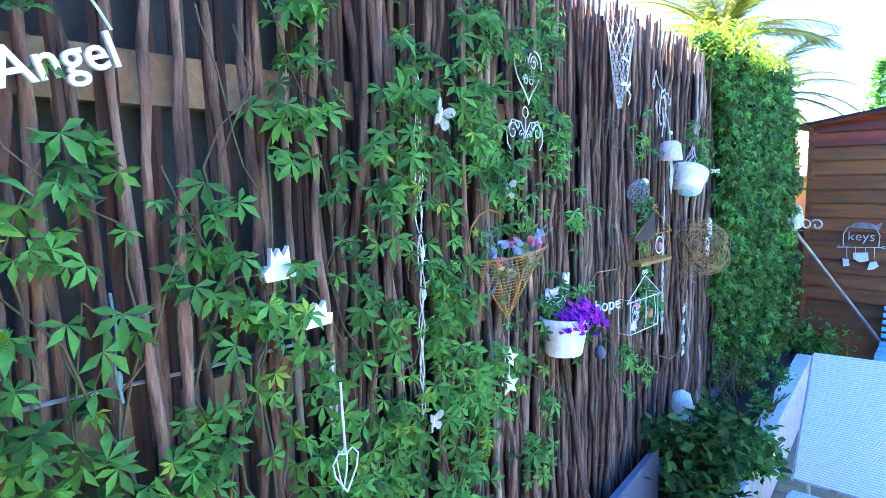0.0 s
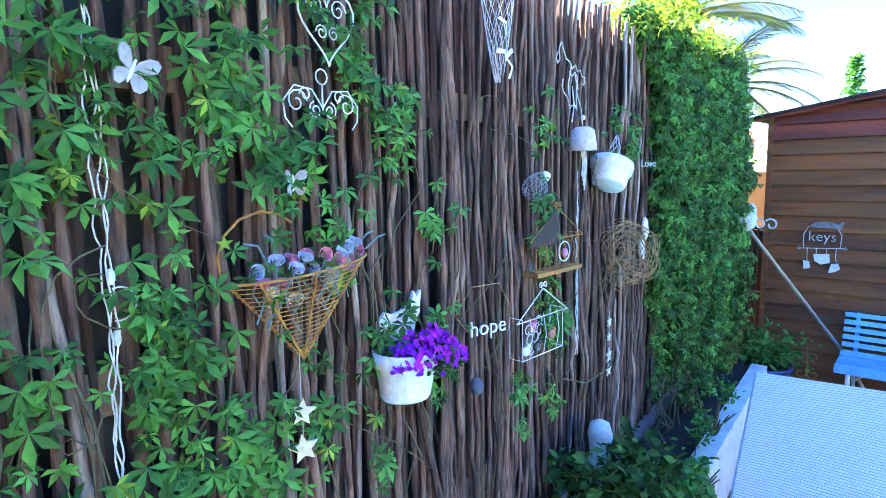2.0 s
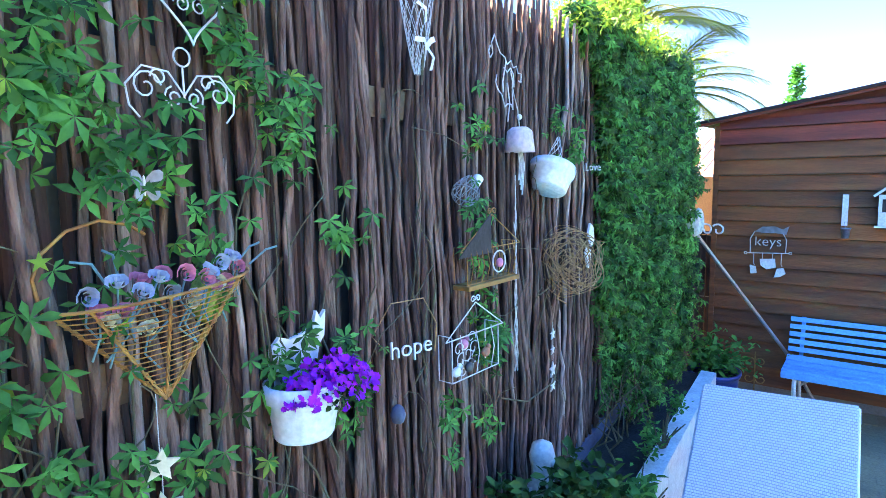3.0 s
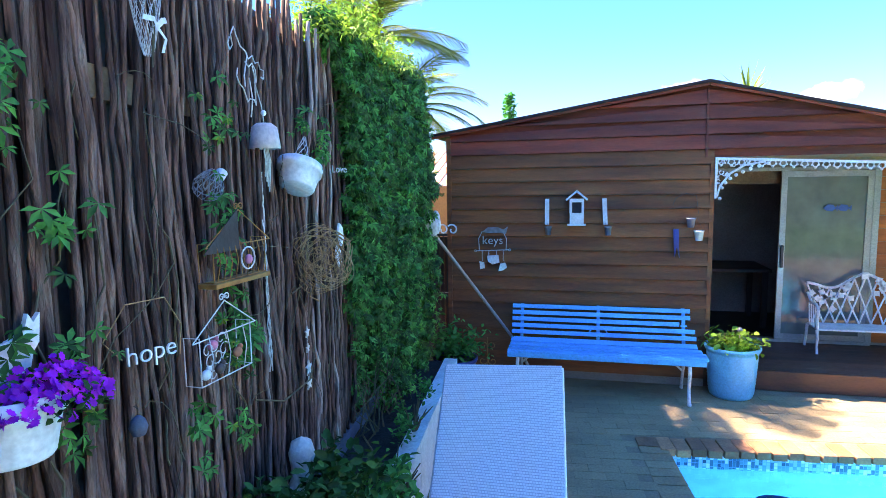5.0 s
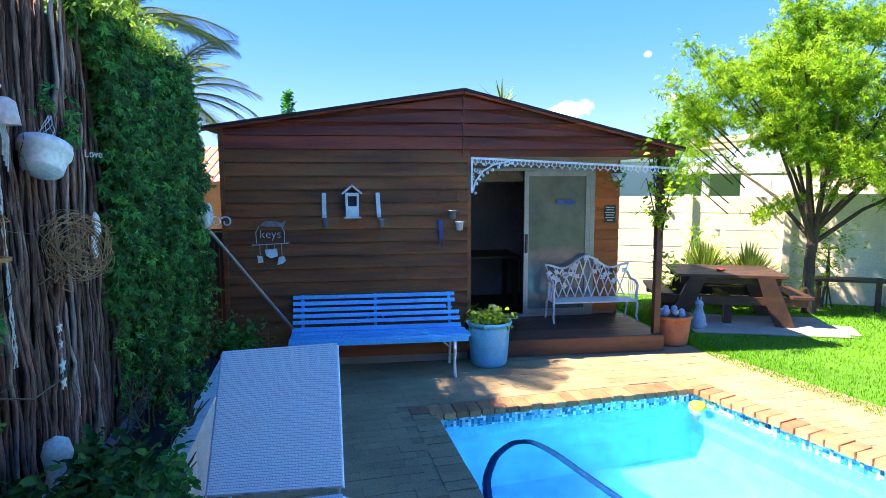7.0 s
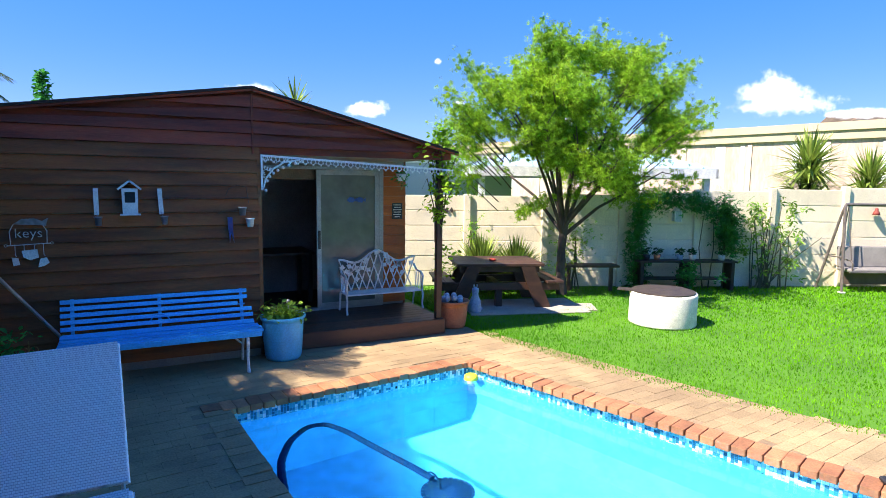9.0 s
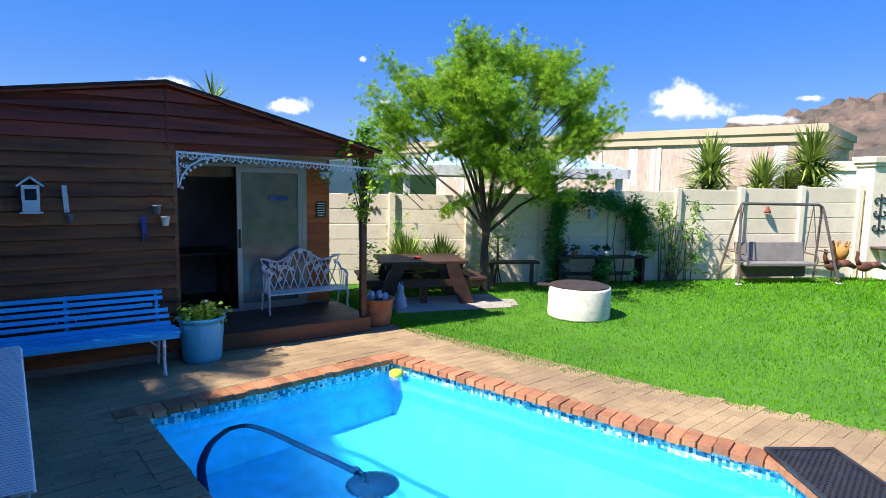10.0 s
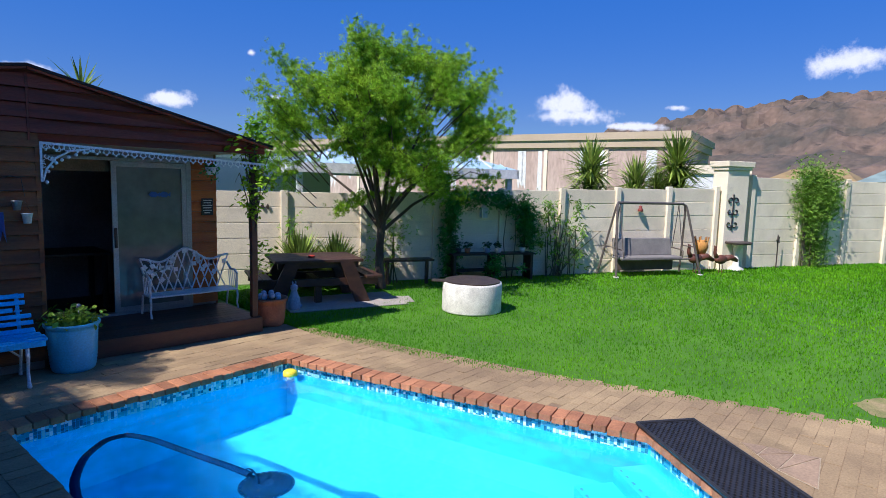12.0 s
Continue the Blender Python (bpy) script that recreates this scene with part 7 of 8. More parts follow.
# ---- worn patches, loose joints ----
BARE = ((6.85, 1.15, 0.36, 0.22),)
DRY = M("dry_earth", (0.36, 0.27, 0.13), (0.20, 0.20, 0.06), 5, 0.95, 0.6, spots=0.3)
rq = random.Random(19)
for bx_, by_, ba_, bb_ in BARE:
    rim_ = [(bx_ + ba_ * k_ * math.cos(a), by_ + bb_ * k_ * math.sin(a)) for a, k_ in [(6.283 * j / 18, rq.uniform(0.7, 1.1)) for j in range(18)]]
    single("bare_patch", flat(rim_, -0.004), DRY, "worn bare earth patch in the lawn", "bare patch", kind="structure")
MORTAR = M("pale_mortar", (0.46, 0.37, 0.25), (0.36, 0.28, 0.18), 9, 0.9, 0.3)
FLAG = M("crazy_paving", (0.38, 0.26, 0.16), (0.29, 0.20, 0.125), 3, 0.85, 0.3, rnd=0.15)
crazy = thing("crazy_paving", "patch of broken slate paving with pale mortar joints", "paving", kind="structure")
C_ = [(5.02, 1.79), (5.10, 1.61), (5.13, 1.43), (5.20, 1.28), (4.64, 1.17), (4.73, 1.44), (4.88, 1.62)]
part("mortar_bed", flat(C_, 0.004), MORTAR, crazy)
for tri in ((0, 1, 6), (1, 2, 6), (2, 5, 6), (2, 3, 5), (3, 4, 5)):
    cx_, cy_ = sum(C_[q][0] for q in tri) / 3, sum(C_[q][1] for q in tri) / 3
    o3 = [(cx_ + (C_[q][0] - cx_) * 0.91, cy_ + (C_[q][1] - cy_) * 0.91) for q in tri]
    part("slate_piece", Mesh().add([(x, y, 0.009) for x, y in o3] + [(x, y, 0.0) for x, y in o3], [(0, 1, 2), (5, 4, 3), (0, 3, 4, 1), (1, 4, 5, 2), (2, 5, 3, 0)]), FLAG, crazy)

# ---- grass ----
gr = np.random.RandomState(7)
N = 160000
gx = 4.2 + (21 - 4.2) * gr.rand(N) ** 2.2
gy = -1.5 + 12.0 * gr.rand(N)
ex = np.interp(gy, [-2.0, 1.06, 2.57, 4.1, 5.46, 6.6, 7.35, 12], [7.6, 6.31, 5.68, 5.02, 4.58, 4.35, 4.2, 4.1])
wl_y = 10.6 + (gx - 4.36) * math.tan(radians(WALL_ANG))
ok = (gx > ex - 0.10 + 0.04 * gr.randn(N)) & (gy < wl_y) & ~((abs(gx - 5.6) < 0.95) & (abs(gy - 8.15) < 0.5)) & (np.hypot(gx - 6.9, gy - 6.4) > 0.45)
for bx_, by_, ba_, bb_ in BARE:
    ok &= ((gx - bx_) / ba_) ** 2 + ((gy - by_) / bb_) ** 2 > 0.3 + 1.6 * gr.rand(N)
gx, gy = gx[ok], gy[ok]
n_g = len(gx)
yaw, lean_, hh = gr.rand(n_g) * 6.283, gr.randn(n_g) * 0.35, 0.018 + 0.02 * gr.rand(n_g) + 0.0025 * np.maximum(0, gx - 6)
ww = 0.008 + 0.002 * np.maximum(0, gx - 5)
mats = np.zeros((n_g, 4, 4))
mats[:, 0, 0], mats[:, 1, 0] = np.cos(yaw) * ww, np.sin(yaw) * ww
mats[:, 0, 1], mats[:, 1, 1], mats[:, 2, 1] = -np.sin(yaw) * hh * np.sin(lean_), np.cos(yaw) * hh * np.sin(lean_), hh * np.cos(lean_)
mats[:, 0, 2], mats[:, 1, 2] = -np.sin(yaw) * 0.02, np.cos(yaw) * 0.02
mats[:, 0, 3], mats[:, 1, 3], mats[:, 2, 3], mats[:, 3, 3] = gx, gy, -0.01, 1
gob = part("lawn_grass", scatter(*BLADE, mats, "lawn_grass"), GRASS)
tagged(gob, "short mown green lawn grass", "grass", kind="stuff")


# ---- beyond the garden ----
def building():
    P1, P2 = Vector((22.3, 9.85)), Vector((15.5, 38.0))
    d = (P2 - P1).normalized()
    ang = math.degrees(math.atan2(d.y, d.x))
    L = (P2 - P1).length
    b = thing("flat_roofed_building", "long pale building with peeling paint and a plain parapet", "building", pose(P1.x, P1.y, 0, 0, 0, ang))
    peel = M("peeling_paint", (0.56, 0.45, 0.38), (0.42, 0.29, 0.23), 0.55, 0.9, 0.2, stretch=(1, 1, 0.25), grain=12, spots=0.3)
    cream = M("parapet_paint", (0.50, 0.40, 0.28), (0.43, 0.34, 0.23), 0.7, 0.9, 0.1)
    part("wall", Mesh().box(0, -6, 0, L, 0, 3.62), peel, b)
    part("parapet", Mesh().box(-0.12, -6.1, 3.62, L, 0.12, 3.92).box(-0.2, -6.2, 3.92, L, 0.20, 4.2), cream, b)
    for k in range(11):
        part("pilaster", Mesh().box(0.3 + k * 2.6, 0.0, 0, 0.45 + k * 2.6, 0.06, 3.53), WALLP, b)
    rb_ = random.Random(4)
    for k in range(26):
        x, w_ = rb_.uniform(0.3, L - 2), rb_.uniform(0.15, 0.45)
        z_ = rb_.uniform(1.6, 2.8)
        o_ = [(x + w_ * (q / 4 - 0.5) * rb_.uniform(0.9, 1.3), 3.5) for q in range(5)] + [(x + w_ * (0.5 - q / 4) * 1.2, z_ + rb_.uniform(-0.35, 0.35)) for q in range(5)]
        part("paint_patch", Mesh().slab(o_, 0.012), WHITE, b, "patch of flaking white paint", at=pose(0, 0.008, 0))


building()
lb = thing("low_building", "lower pale flat-roofed outbuilding", "building", pose(21.5, 9.6, 0, 0, 0, -64))
part("wall", Mesh().box(0, 0, 0, 2.2, 3, 2.6), WHITE, lb)
part("parapet", Mesh().box(-0.1, -0.1, 2.6, 2.3, 3.1, 2.9), WALLP, lb)


def gazebo():
    g = thing("garden_pavilion", "pavilion with a pale blue sheet roof and white fascia", "pavilion", pose(11.25, 9.05, 0, 0, 0, 157))
    L, W_ = 5.2, 4.2
    blue = M("pale_blue_sheet", (0.42, 0.60, 0.70), (0.34, 0.50, 0.62), 2, 0.45, 0.1)
    v = [(0, -W_, 2.33), (L, -W_, 2.33), (L, 0, 2.33), (0, 0, 2.33), (1.9, -W_ / 2, 3.0), (L - 1.9, -W_ / 2, 3.0)]
    part("roof", Mesh().add(v, [(0, 1, 5, 4), (1, 2, 5), (2, 3, 4, 5), (3, 0, 4)]), blue, g, "ribbed pale blue roof sheets")
    for k in range(13):
        x = 0.3 + k * 0.37
        t = min(1, x / 1.9, (L - x) / 1.9)
        part("roof_rib", Mesh().tube([(x, 0.0, 2.35), (x, -W_ / 2 * t, 2.35 + 0.67 * t)], 0.02, 5), WHITE if k % 2 else blue, g)
    for a, c in (((0, 0), (L, 0)), ((0, 0), (0, -W_)), ((L, 0), (L, -W_)), ((0, -W_), (L, -W_))):
        x0, x1, y0, y1 = min(a[0], c[0]) - 0.03, max(a[0], c[0]) + 0.03, min(a[1], c[1]) - 0.03, max(a[1], c[1]) + 0.03
        part("fascia", Mesh().box(x0, y0, 2.12, x1, y1, 2.325), WHITE, g)
    for x in (0.15, L - 0.15):
        for y in (-0.15, -W_ + 0.15):
            part("post", Mesh().box(x - 0.06, y - 0.06, 0, x + 0.06, y + 0.06, 2.12), WHITE, g)


gazebo()
ph = thing("pale_house", "blue-grey rendered house wall with a white eaves board", "house", pose(0, 13.4, 0))
part("wall", Mesh().box(3.6, 0, 0, 8.9, 4, 2.42), M("blue_grey_render", (0.42, 0.46, 0.52), (0.34, 0.38, 0.44), 0.8, 0.9, 0.15, spots=0.15), ph)
part("eaves_board", Mesh().box(3.55, -0.06, 2.42, 8.95, 0.02, 2.52), WHITE, ph)
part("roof", Mesh().add([(3.5, -0.15, 2.53), (9.0, -0.15, 2.53), (9.0, 4.1, 2.75), (3.5, 4.1, 2.75), (3.5, -0.15, 2.56), (9.0, -0.15, 2.56), (9.0, 4.1, 2.78), (3.5, 4.1, 2.78)], [(3, 2, 1, 0), (4, 5, 6, 7), (0, 1, 5, 4), (1, 2, 6, 5), (2, 3, 7, 6), (3, 0, 4, 7)]), M("grey_blue_sheet", (0.40, 0.48, 0.55), (0.32, 0.40, 0.47), 2, 0.5, 0.1), ph)
for at, w, h, m, nm in (((57, 13.5, 0), 7, 3.9, (0.34, 0.24, 0.10), "tan roof of a distant house"), ((56, 6.5, 0), 7, 4.0, (0.22, 0.30, 0.27), "grey-green roof of a distant house")):
    hs_ = thing("distant_house", nm, "house", pose(*at))
    part("wall", Mesh().box(-3, -w / 2, 0, 3, w / 2, h - 1.0), WALLP, hs_)
    part("roof", Mesh().add([(-3.4, -w / 2, h - 1), (3.4, -w / 2, h - 1), (3.4, w / 2, h - 1), (-3.4, w / 2, h - 1), (0, -w / 2 + 1.6, h + 0.2), (0, w / 2 - 1.6, h + 0.2)], [(0, 1, 4), (1, 2, 5, 4), (2, 3, 5), (3, 0, 4, 5), (0, 3, 2, 1)]), M("roof_" + nm[:3], m, None, 1.0, 0.8, 0.1), hs_)
nb = thing("neighbour_house", "neighbouring house with a striped red tin roof", "house", pose(-3.0, 13.5, 0))
part("wall", Mesh().box(-4, 0, 0, 1.2, 5, 2.0), WHITE, nb)
for k in range(26):
    part("roof_sheet", Mesh().box(-4.2 + k * 0.22, -0.5, 0, -4.2 + k * 0.22 + (0.12), 3.0, 0.02), TERRA, nb, at=pose(0, 0, 1.95, 18, 0, 0))
part("roof_base", Mesh().box(-4.2, -0.5, -0.03, 1.5, 3.0, -0.004), WHITE, nb, at=pose(0, 0, 1.95, 18, 0, 0))
single("wall_neighbour", Mesh().box(-5, 0, 0, 0, 0.15, 2.0), M("orange_brick_wall", (0.50, 0.22, 0.10), (0.38, 0.16, 0.08), 4, 0.9, 0.3), "orange-brown boundary wall behind the gate", "wall", at=pose(-1.14, 9.6, 0), kind="structure")


def palm(at, n, L, seed, label, droop=1.0):
    rr = random.Random(seed)
    p = thing("palm_tree", label, "palm", pose(*at))
    part("trunk", Mesh().tube([(0, 0, -at[2]), (0.03, 0, -at[2] / 2), (0, 0, 0)], [0.16, 0.13, 0.12], 10), BARK, p)
    for i in range(n):
        a, e = i * 2.399, rr.uniform(0.1, 1.25)
        pts, q = [], Vector((0, 0, 0))
        for k in range(11):
            ee = e - droop * 0.16 * k
            q = q + Vector((math.cos(a) * math.cos(ee), math.sin(a) * math.cos(ee), math.sin(ee))) * (L / 10)
            pts.append(q.copy())
        m = Mesh().tube(pts, [0.018 * (1 - k / 12) for k in range(11)], 4)
        for k in range(1, 11):
            for h in (0, 0.12, 0.25, 0.37, 0.5, 0.62, 0.75, 0.87):
                b = pts[k - 1].lerp(pts[k], h)
                d = (pts[k] - pts[k - 1]).normalized()
                s = d.cross(Vector((0, 0, 1))).normalized()
                for sg_ in (-1, 1):
                    tip = b + (s * sg_ * 0.7 + d * 0.8 + Vector((0, 0, -0.05 - 0.3 * rr.random()))) * (0.50 * L / 1.6) * math.sin(math.pi * min(0.98, (k + h) / 11)) ** 0.6
                    w = d * 0.0046 * L
                    m.add([b - w, b + w, b.lerp(tip, 0.6) + w * 0.7, tip, b.lerp(tip, 0.6) - w * 0.7], [(0, 1, 2, 4), (4, 2, 3)])
        part("frond", m, PALM, p)
    return p


PALM = M("palm_frond", (0.26, 0.29, 0.055), (0.10, 0.14, 0.03), 2, 0.5, 0.0, island=0.5, trans=0.3)
palm((-1.95, 6.85, 3.45), 34, 1.05, 1, "feathery yellow-green palm behind the fence", 0.6)
palm((-1.80, 7.55, 2.85), 26, 1.0, 4, "feathery palm crown behind the creeper", 0.7)
yucca((3.85, 16.0, 3.86), 130, 0.95, "dark spiky cycad crown behind the shed roof", 9, 4.05)
cf = thing("conifer", "slim distant conifer behind the shed", "tree", pose(-2.85, 25.8, 0))
part("trunk", Mesh().tube([(0, 0, 0), (0, 0, 5.4)], [0.12, 0.02], 6), BARK, cf)
leaves("crown", OVAL, [(r.gauss(0, 0.04 + 0.09 * (5.7 - z)), r.gauss(0, 0.04 + 0.09 * (5.7 - z)), z) for z in [3.0 + 2.7 * r.random() for _ in range(700)]], LEAF, cf, (0.12, 0.25), 1.0, None, 71)
bt = thing("garden_shrub", "yellow-green tree top behind the shed", "shrub", pose(7.1, 15.0, 0))
part("trunk", Mesh().tube([(0, 0, 0), (0, 0, 2.6)], [0.08, 0.04], 6), BARK, bt)
leaves("crown", OVAL, [(r.gauss(0, 0.6), r.gauss(0, 0.6), 2.5 + r.gauss(0, 0.16)) for _ in range(1100)], LEAF_Y, bt, (0.12, 0.22), 1.0, None, 72)


def mountain():
    rows, cols = 64, 230
    v = []
    for i in range(rows):
        t = i / (rows - 1)
        for j in range(cols):
            a = radians(47 - 100 * j / (cols - 1))
            R = 1500 + 1100 * t
            hz = np.interp(math.degrees(a), [-60, -20, 0, 5, 9, 14, 18, 22, 26, 30, 34], [250, 330, 335, 330, 318, 305, 285, 262, 235, 195, 30])
            h = hz * min(1, (t * 1.25)) ** 1.3 + 62 * t * noise.ridged_multi_fractal((R * 0.0045 * math.cos(a), R * 0.0045 * math.sin(a), 2), 0.75, 2.2, 7, 1.0, 2.0) - 55 * t * (1.0 if t < 0.99 else 0.6)
            v.append((R * math.cos(a), R * math.sin(a), h - 5 if i else -10))
    f = [(i * cols + j, i * cols + j + 1, (i + 1) * cols + j + 1, (i + 1) * cols + j) for i in range(rows - 1) for j in range(cols - 1)]
    rock = M("mountain_rock", (0.17, 0.115, 0.08), (0.062, 0.058, 0.045), 0.008, 0.95, 0.0, grain=0.06, spots=0.75)
    single("mountain", Mesh().add(v, f), rock, "brown rocky mountain ridge in the distance", "mountain", kind="structure")


mountain()
def cloud_material():
    """White vapour, thick in the middle and frayed at its edge; glows instead of being sunlit."""
    m = bpy.data.materials.new("cloud_vapour")
    m.use_nodes = True
    n, l = m.node_tree.nodes, m.node_tree.links
    n.remove(n["Principled BSDF"])
    tc = n.new("ShaderNodeTexCoord")
    geo = n.new("ShaderNodeNewGeometry")
    nz = n.new("ShaderNodeTexNoise")
    nz.inputs["Scale"].default_value, nz.inputs["Detail"].default_value, nz.inputs["Roughness"].default_value = 0.03, 8, 0.62
    l.new(geo.outputs["Position"], nz.inputs["Vector"])
    ln_ = n.new("ShaderNodeVectorMath")
    ln_.operation = 'LENGTH'
    l.new(tc.outputs["Object"], ln_.inputs[0])
    mr = n.new("ShaderNodeMapRange")
    mr.inputs[1].default_value, mr.inputs[2].default_value, mr.inputs[3].default_value, mr.inputs[4].default_value = 0.0, 1.0, 0.32, -0.42
    l.new(ln_.outputs["Value"], mr.inputs[0])
    ad = n.new("ShaderNodeMath")
    l.new(mr.outputs[0], ad.inputs[0])
    wide = n.new("ShaderNodeMapRange")
    wide.inputs[1].default_value, wide.inputs[2].default_value, wide.inputs[3].default_value, wide.inputs[4].default_value = 0.25, 0.75, 0.1, 0.95
    l.new(nz.outputs["Fac"], wide.inputs[0])
    l.new(wide.outputs[0], ad.inputs[1])
    al = n.new("ShaderNodeMapRange")
    al.interpolation_type = 'SMOOTHSTEP'
    al.inputs[1].default_value, al.inputs[2].default_value, al.inputs[4].default_value = 0.32, 0.85, 0.97
    l.new(ad.outputs[0], al.inputs[0])
    # emission stands in for sunlight on the cloud
    em = n.new("ShaderNodeEmission")
    em.inputs["Color"].default_value, em.inputs["Strength"].default_value = (0.88, 0.91, 1.0, 1), 0.75
    tr = n.new("ShaderNodeBsdfTransparent")
    mx = n.new("ShaderNodeMixShader")
    l.new(al.outputs[0], mx.inputs[0])
    l.new(tr.outputs[0], mx.inputs[1])
    l.new(em.outputs[0], mx.inputs[2])
    l.new(mx.outputs[0], n["Material Output"].inputs[0])
    return m


CLOUD = cloud_material()
DISC = Mesh().add([(math.cos(a), 0, math.sin(a)) for a in [6.2832 * k / 24 for k in range(24)]], [tuple(range(24))]).data("cloud_layer")
DISC.materials.append(CLOUD)
rc = random.Random(12)
for (x, y, z), w, h, k_ in (((744, 506, 126), 66, 36, 5), ((752, 494, 108), 100, 17, 3), ((820, 430, 96), 80, 9, 2), ((299, 849, 110), 45, 18, 3), ((882, 178, 168), 75, 30, 3), ((398, 807, 182), 9, 7, 1), ((430, 795, 122), 17, 9, 1), ((560, 700, 94), 60, 10, 2), ((840, 380, 122), 26, 7, 1), ((150, 890, 130), 60, 14, 2)):
    c = thing("cloud", "small white fair-weather cloud", "cloud", pose(x, y, z, 0, 0, math.degrees(math.atan2(y, x)) - 90), "clouds", kind="structure")
    for k in range(k_):
        f_ = 1.0 - 0.25 * k
        part("cloud_layer", DISC, CLOUD, c, at=pose(w * rc.uniform(-0.25, 0.25) * (k > 0), 6.0 * k, h * rc.uniform(-0.1, 0.25) * (k > 0)) @ Matrix.Diagonal((w * f_, 1, h * f_, 1)))


# ---- poles of the fence ----
rp = random.Random(2)
POLES = []
for k in range(14):
    pts, x, y = [], 0.0, 0.0
    ax, ay, ph = rp.uniform(0.010, 0.026), rp.uniform(0.005, 0.013), rp.uniform(0, 6)
    for j in range(25):
        pts.append((ax * math.sin(j * 0.34 + ph) + rp.gauss(0, 0.0045), ay * math.cos(j * 0.27 + ph) + rp.gauss(0, 0.002), 2.0 * j / 24))
    rr = [0.0098 * (1.15 - 0.012 * j) * rp.uniform(0.76, 1.1) * (1.3 if rp.random() < 0.12 else 1.0) for j in range(25)]
    POLES.append(Mesh().tube(pts, rr, 6).data("pole", True))
for me in POLES:
    me.materials.append(POLE)
PALE = [me.copy() for me in POLES[:4]]
for me in PALE:
    me.materials[0] = POLE_PALE
y = -1.5
while y < 6.2:
    dense = y > 1.62
    wide = rp.uniform(0.85, 1.3) * (1.0 if dense else 1.12)
    z0 = 0.505 + rp.uniform(-0.003, 0.03)
    top = 2.86 + rp.gauss(0, 0.022) - (0.06 if y > 4.5 else 0)
    if y < 1.0:
        wide = min(wide, 1.1)
    me = rp.choice(PALE if y > 0.9 and rp.random() < 0.15 else POLES)
    o = part("pole", me, POLE, fence)
    o.matrix_basis = pose(fx(y) + rp.uniform(-0.012, 0.012), y, z0, rp.gauss(0, 0.6), rp.gauss(0, 0.4), rp.uniform(0, 360)) @ Matrix.Diagonal((wide, wide, (top - z0) / 2.0, 1))
    y += rp.uniform(0.0185, 0.026) if dense else (rp.uniform(0.024, 0.034) if rp.random() < 0.6 else rp.uniform(0.04, 0.06))

# a second, deeper row of poles closes the gaps, gap shade painted into its colour
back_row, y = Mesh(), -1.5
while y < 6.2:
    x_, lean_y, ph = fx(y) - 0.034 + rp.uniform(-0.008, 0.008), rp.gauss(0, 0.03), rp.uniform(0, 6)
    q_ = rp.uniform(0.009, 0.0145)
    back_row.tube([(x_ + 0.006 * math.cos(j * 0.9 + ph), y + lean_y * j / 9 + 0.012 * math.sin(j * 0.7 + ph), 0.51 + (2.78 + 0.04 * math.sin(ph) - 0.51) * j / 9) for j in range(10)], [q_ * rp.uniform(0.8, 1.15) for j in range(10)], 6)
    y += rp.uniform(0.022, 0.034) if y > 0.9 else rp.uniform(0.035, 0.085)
tagged(part("back_pole_row", back_row, POLE_BACK, fence, "red-brown back poles coloured dark as gap shade"), kind="stuff")

# ---- coping and paving bricks ----
BRICK = Mesh().box(-0.5, -0.5, -1.0, 0.5, 0.5, 0.0).data("brick")
BEV = bmesh.new()
BEV.from_mesh(BRICK)
bmesh.ops.bevel(BEV, geom=BEV.edges[:], offset=0.05, segments=1, affect='EDGES')
BEV.to_mesh(BRICK)
BEV.free()
BRICK.materials.append(COPING)
PBRICK = BRICK.copy()
for q in PBRICK.vertices:
    q.co.x, q.co.y = max(-0.5, min(0.5, q.co.x * 1.1)), max(-0.5, min(0.5, q.co.y * 1.09))
PBRICK.materials[0] = PAVE
SIDE = PBRICK.copy()
coping = thing("pool_coping", "row of worn red brick coping round the pool", "coping", kind="structure")
for i in range(n_):
    p, q = Vector(POOL[i]), Vector(POOL[(i + 1) % n_])
    d = (q - p).normalized()
    L, nrm = (q - p).length, Vector((-d.y, d.x))
    k = max(1, round(L / 0.115))
    for j in range(k):
        c = p + d * (L * (j + 0.5) / k) + nrm * 0.045
        o = part("brick", SIDE if i == n_ - 1 else BRICK, COPING, coping)
        o.matrix_basis = Matrix.LocRotScale((c.x, c.y, (0.003 if i == n_ - 1 else 0.016) + rp.gauss(0, 0.003)), Euler((rp.gauss(0, 0.012), rp.gauss(0, 0.012), math.atan2(d.y, d.x) + rp.gauss(0, 0.012))), (L / k - 0.008, 0.215, 0.06))


for i in range(n_):
    a, p, q = Vector(POOL[i - 1]), Vector(POOL[i]), Vector(POOL[(i + 1) % n_])
    d1_, d2_ = (p - a).normalized(), (q - p).normalized()
    n1_, n2_ = Vector((-d1_.y, d1_.x)) * 0.15, Vector((-d2_.y, d2_.x)) * 0.15
    mid_ = (n1_ + n2_).normalized()
    mid_ = mid_ * (0.15 * 0.15 / max(0.02, mid_.dot(n1_)))
    o4 = [p - mid_ * 0.1, p + n1_, p + mid_, p + n2_]
    part("corner_brick", Mesh().add([(w.x, w.y, 0.012) for w in o4] + [(w.x, w.y, -0.05) for w in o4], [(0, 1, 2, 3), (7, 6, 5, 4), (0, 4, 5, 1), (1, 5, 6, 2), (2, 6, 7, 3), (3, 7, 4, 0)]), COPING, coping)


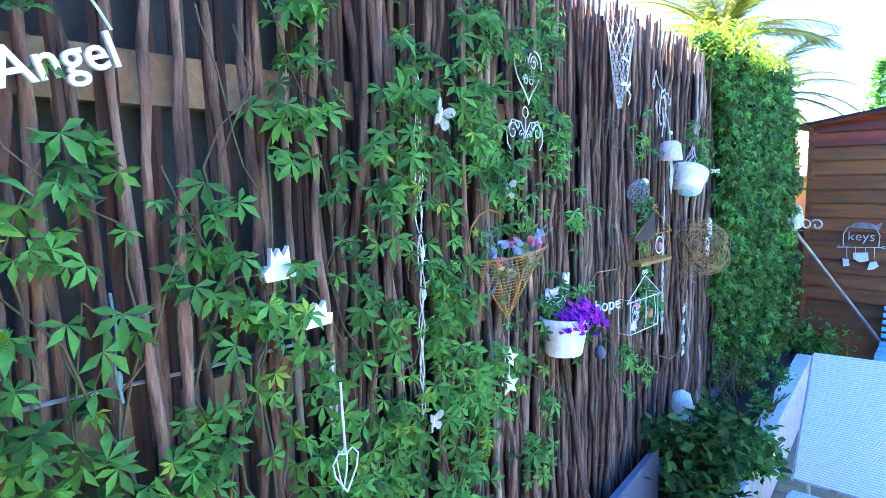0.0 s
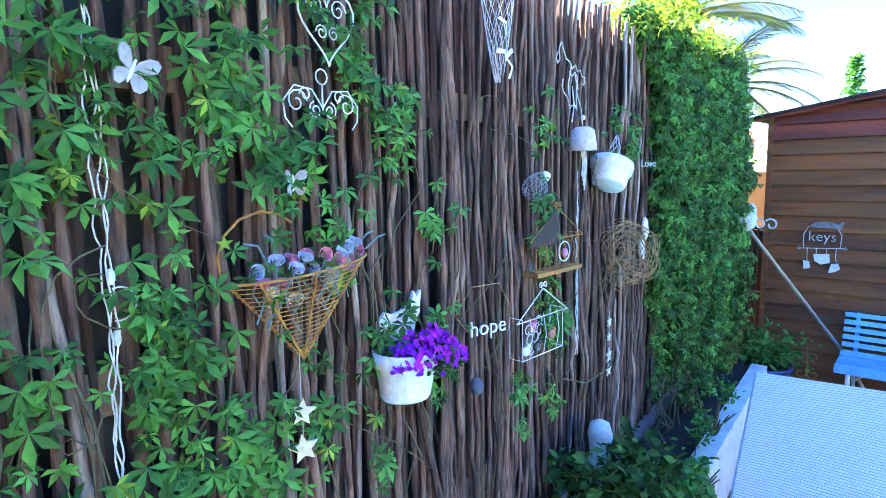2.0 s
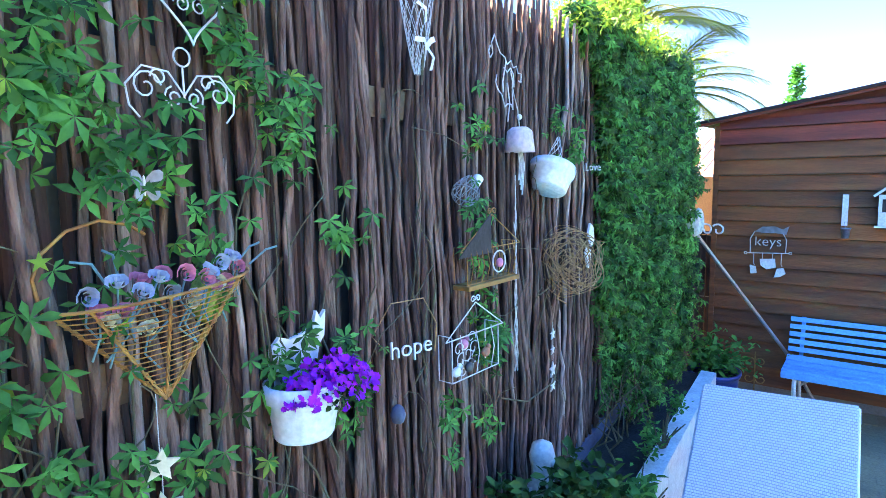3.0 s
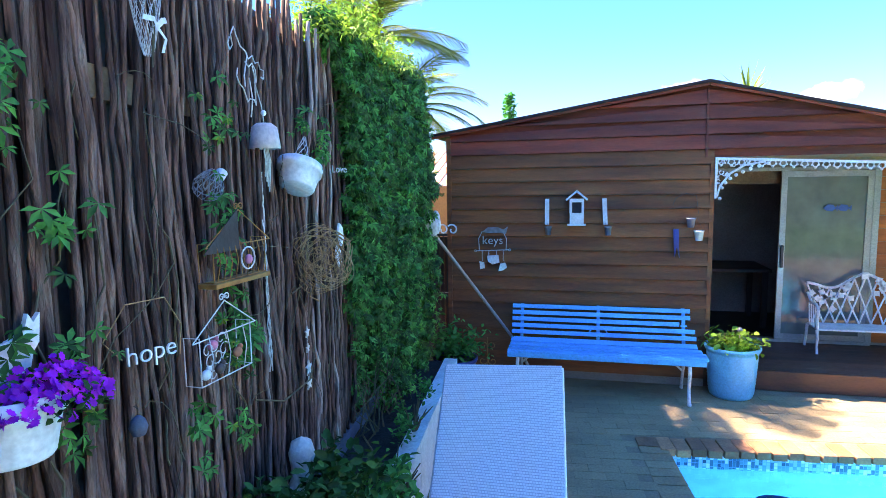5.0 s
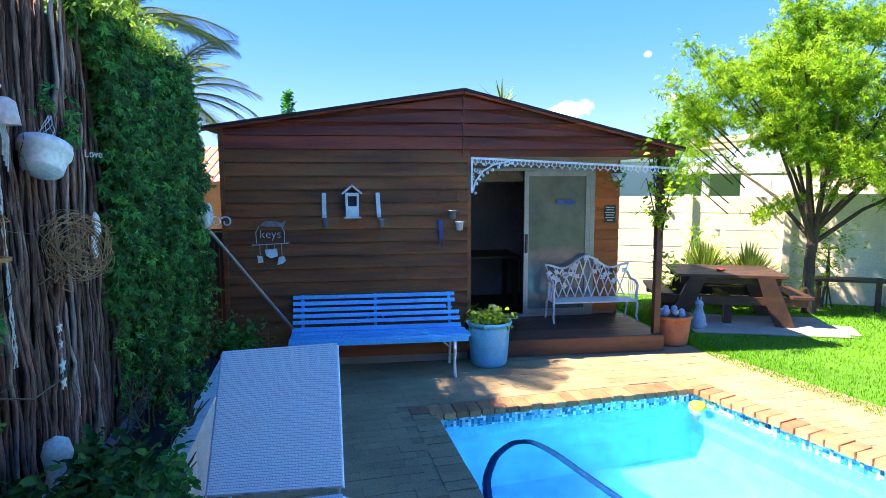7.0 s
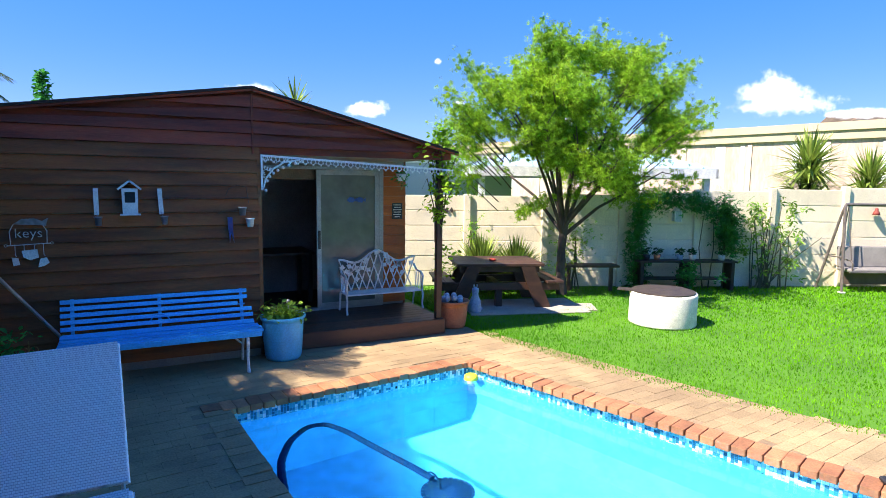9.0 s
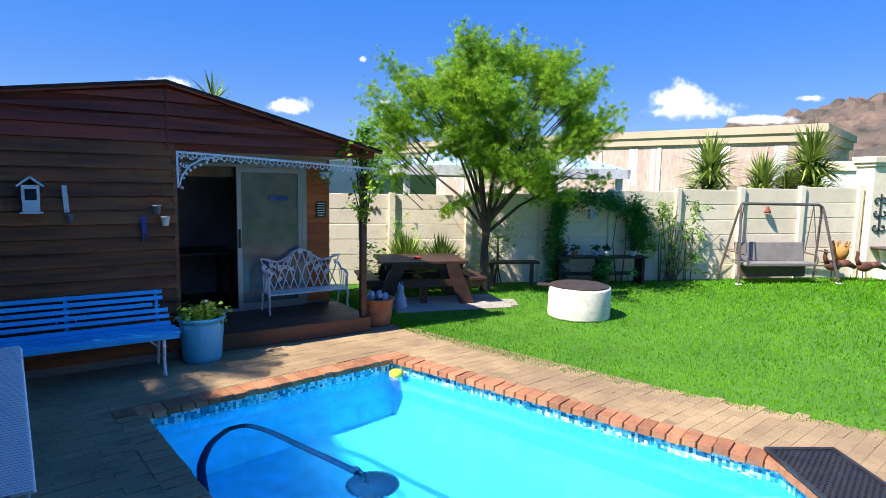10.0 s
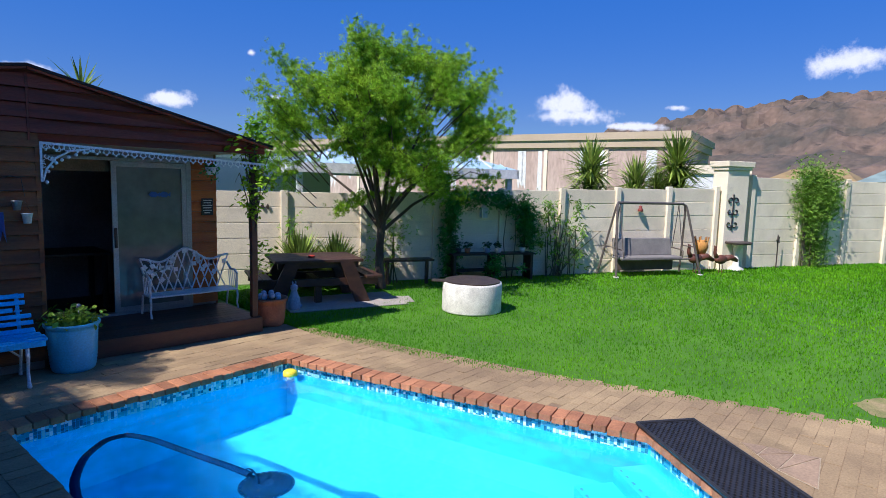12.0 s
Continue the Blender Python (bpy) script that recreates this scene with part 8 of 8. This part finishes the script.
def inside(x, y, poly):
    c = False
    for i in range(len(poly)):
        (x0, y0), (x1, y1) = poly[i], poly[i - 1]
        if (y0 > y) != (y1 > y) and x < (x1 - x0) * (y - y0) / (y1 - y0) + x0:
            c = not c
    return c


KEEP = inset(POOL, 0.17)
PAVED = [(-1.2, 7.12), (4.2, 7.3), (4.38, 6.6), (4.6, 5.46), (5.04, 4.1), (5.70, 2.57), (6.33, 1.06), (7.1, -0.9), (-0.2, -0.9)]
near, rest = [], Mesh()
ang = math.atan2(0.29, 2.51)
ca, sa = math.cos(ang), math.sin(ang)
bw, bl_ = 0.108, 0.218
for i in range(-60, 90):
    for j in range(-30, 50):
        u, v = j * bl_ + (i % 2) * bl_ / 2, i * bw
        x, y = u * ca - v * sa + 1.0, u * sa + v * ca + 3.0
        if not inside(x, y, PAVED) or inside(x, y, KEEP) or x < bedx(y) + 0.22 or (y > 7.0 and x > 1.3):
            continue
        near.append((x, y))
near.sort(key=lambda p: abs(p[1] - 6.3) * 1.0 + abs(p[0] - 2.6) * 0.6 if p[1] > 5 else 3 + abs(p[0] - 4.7))
for idx, (x, y) in enumerate(near):
    m = Matrix.LocRotScale((x, y, 0.0 + rp.gauss(0, 0.0012)), Euler((rp.gauss(0, 0.004), rp.gauss(0, 0.004), ang + rp.gauss(0, 0.012))), (bl_ - 0.0015, bw - 0.0015, 0.05))
    if idx < 300:
        o = part("paving_brick", PBRICK, PAVE, paving)
        o.matrix_basis = m
    else:
        rest.add([(-0.5, -0.5, -0.6), (0.5, -0.5, -0.6), (0.5, 0.5, -0.6), (-0.5, 0.5, -0.6), (-0.497, -0.493, 0), (0.497, -0.493, 0), (0.497, 0.493, 0), (-0.497, 0.493, 0)], [(4, 5, 6, 7), (0, 1, 5, 4), (1, 2, 6, 5), (2, 3, 7, 6), (3, 0, 4, 7)], m)
PAVE_I = M("paving_brick_field", (0.40, 0.285, 0.145), (0.25, 0.17, 0.09), 1.2, 0.9, 0.4, island=0.10, spots=0.35)
tagged(part("paving_brick_field", rest, PAVE_I, paving), kind="stuff")
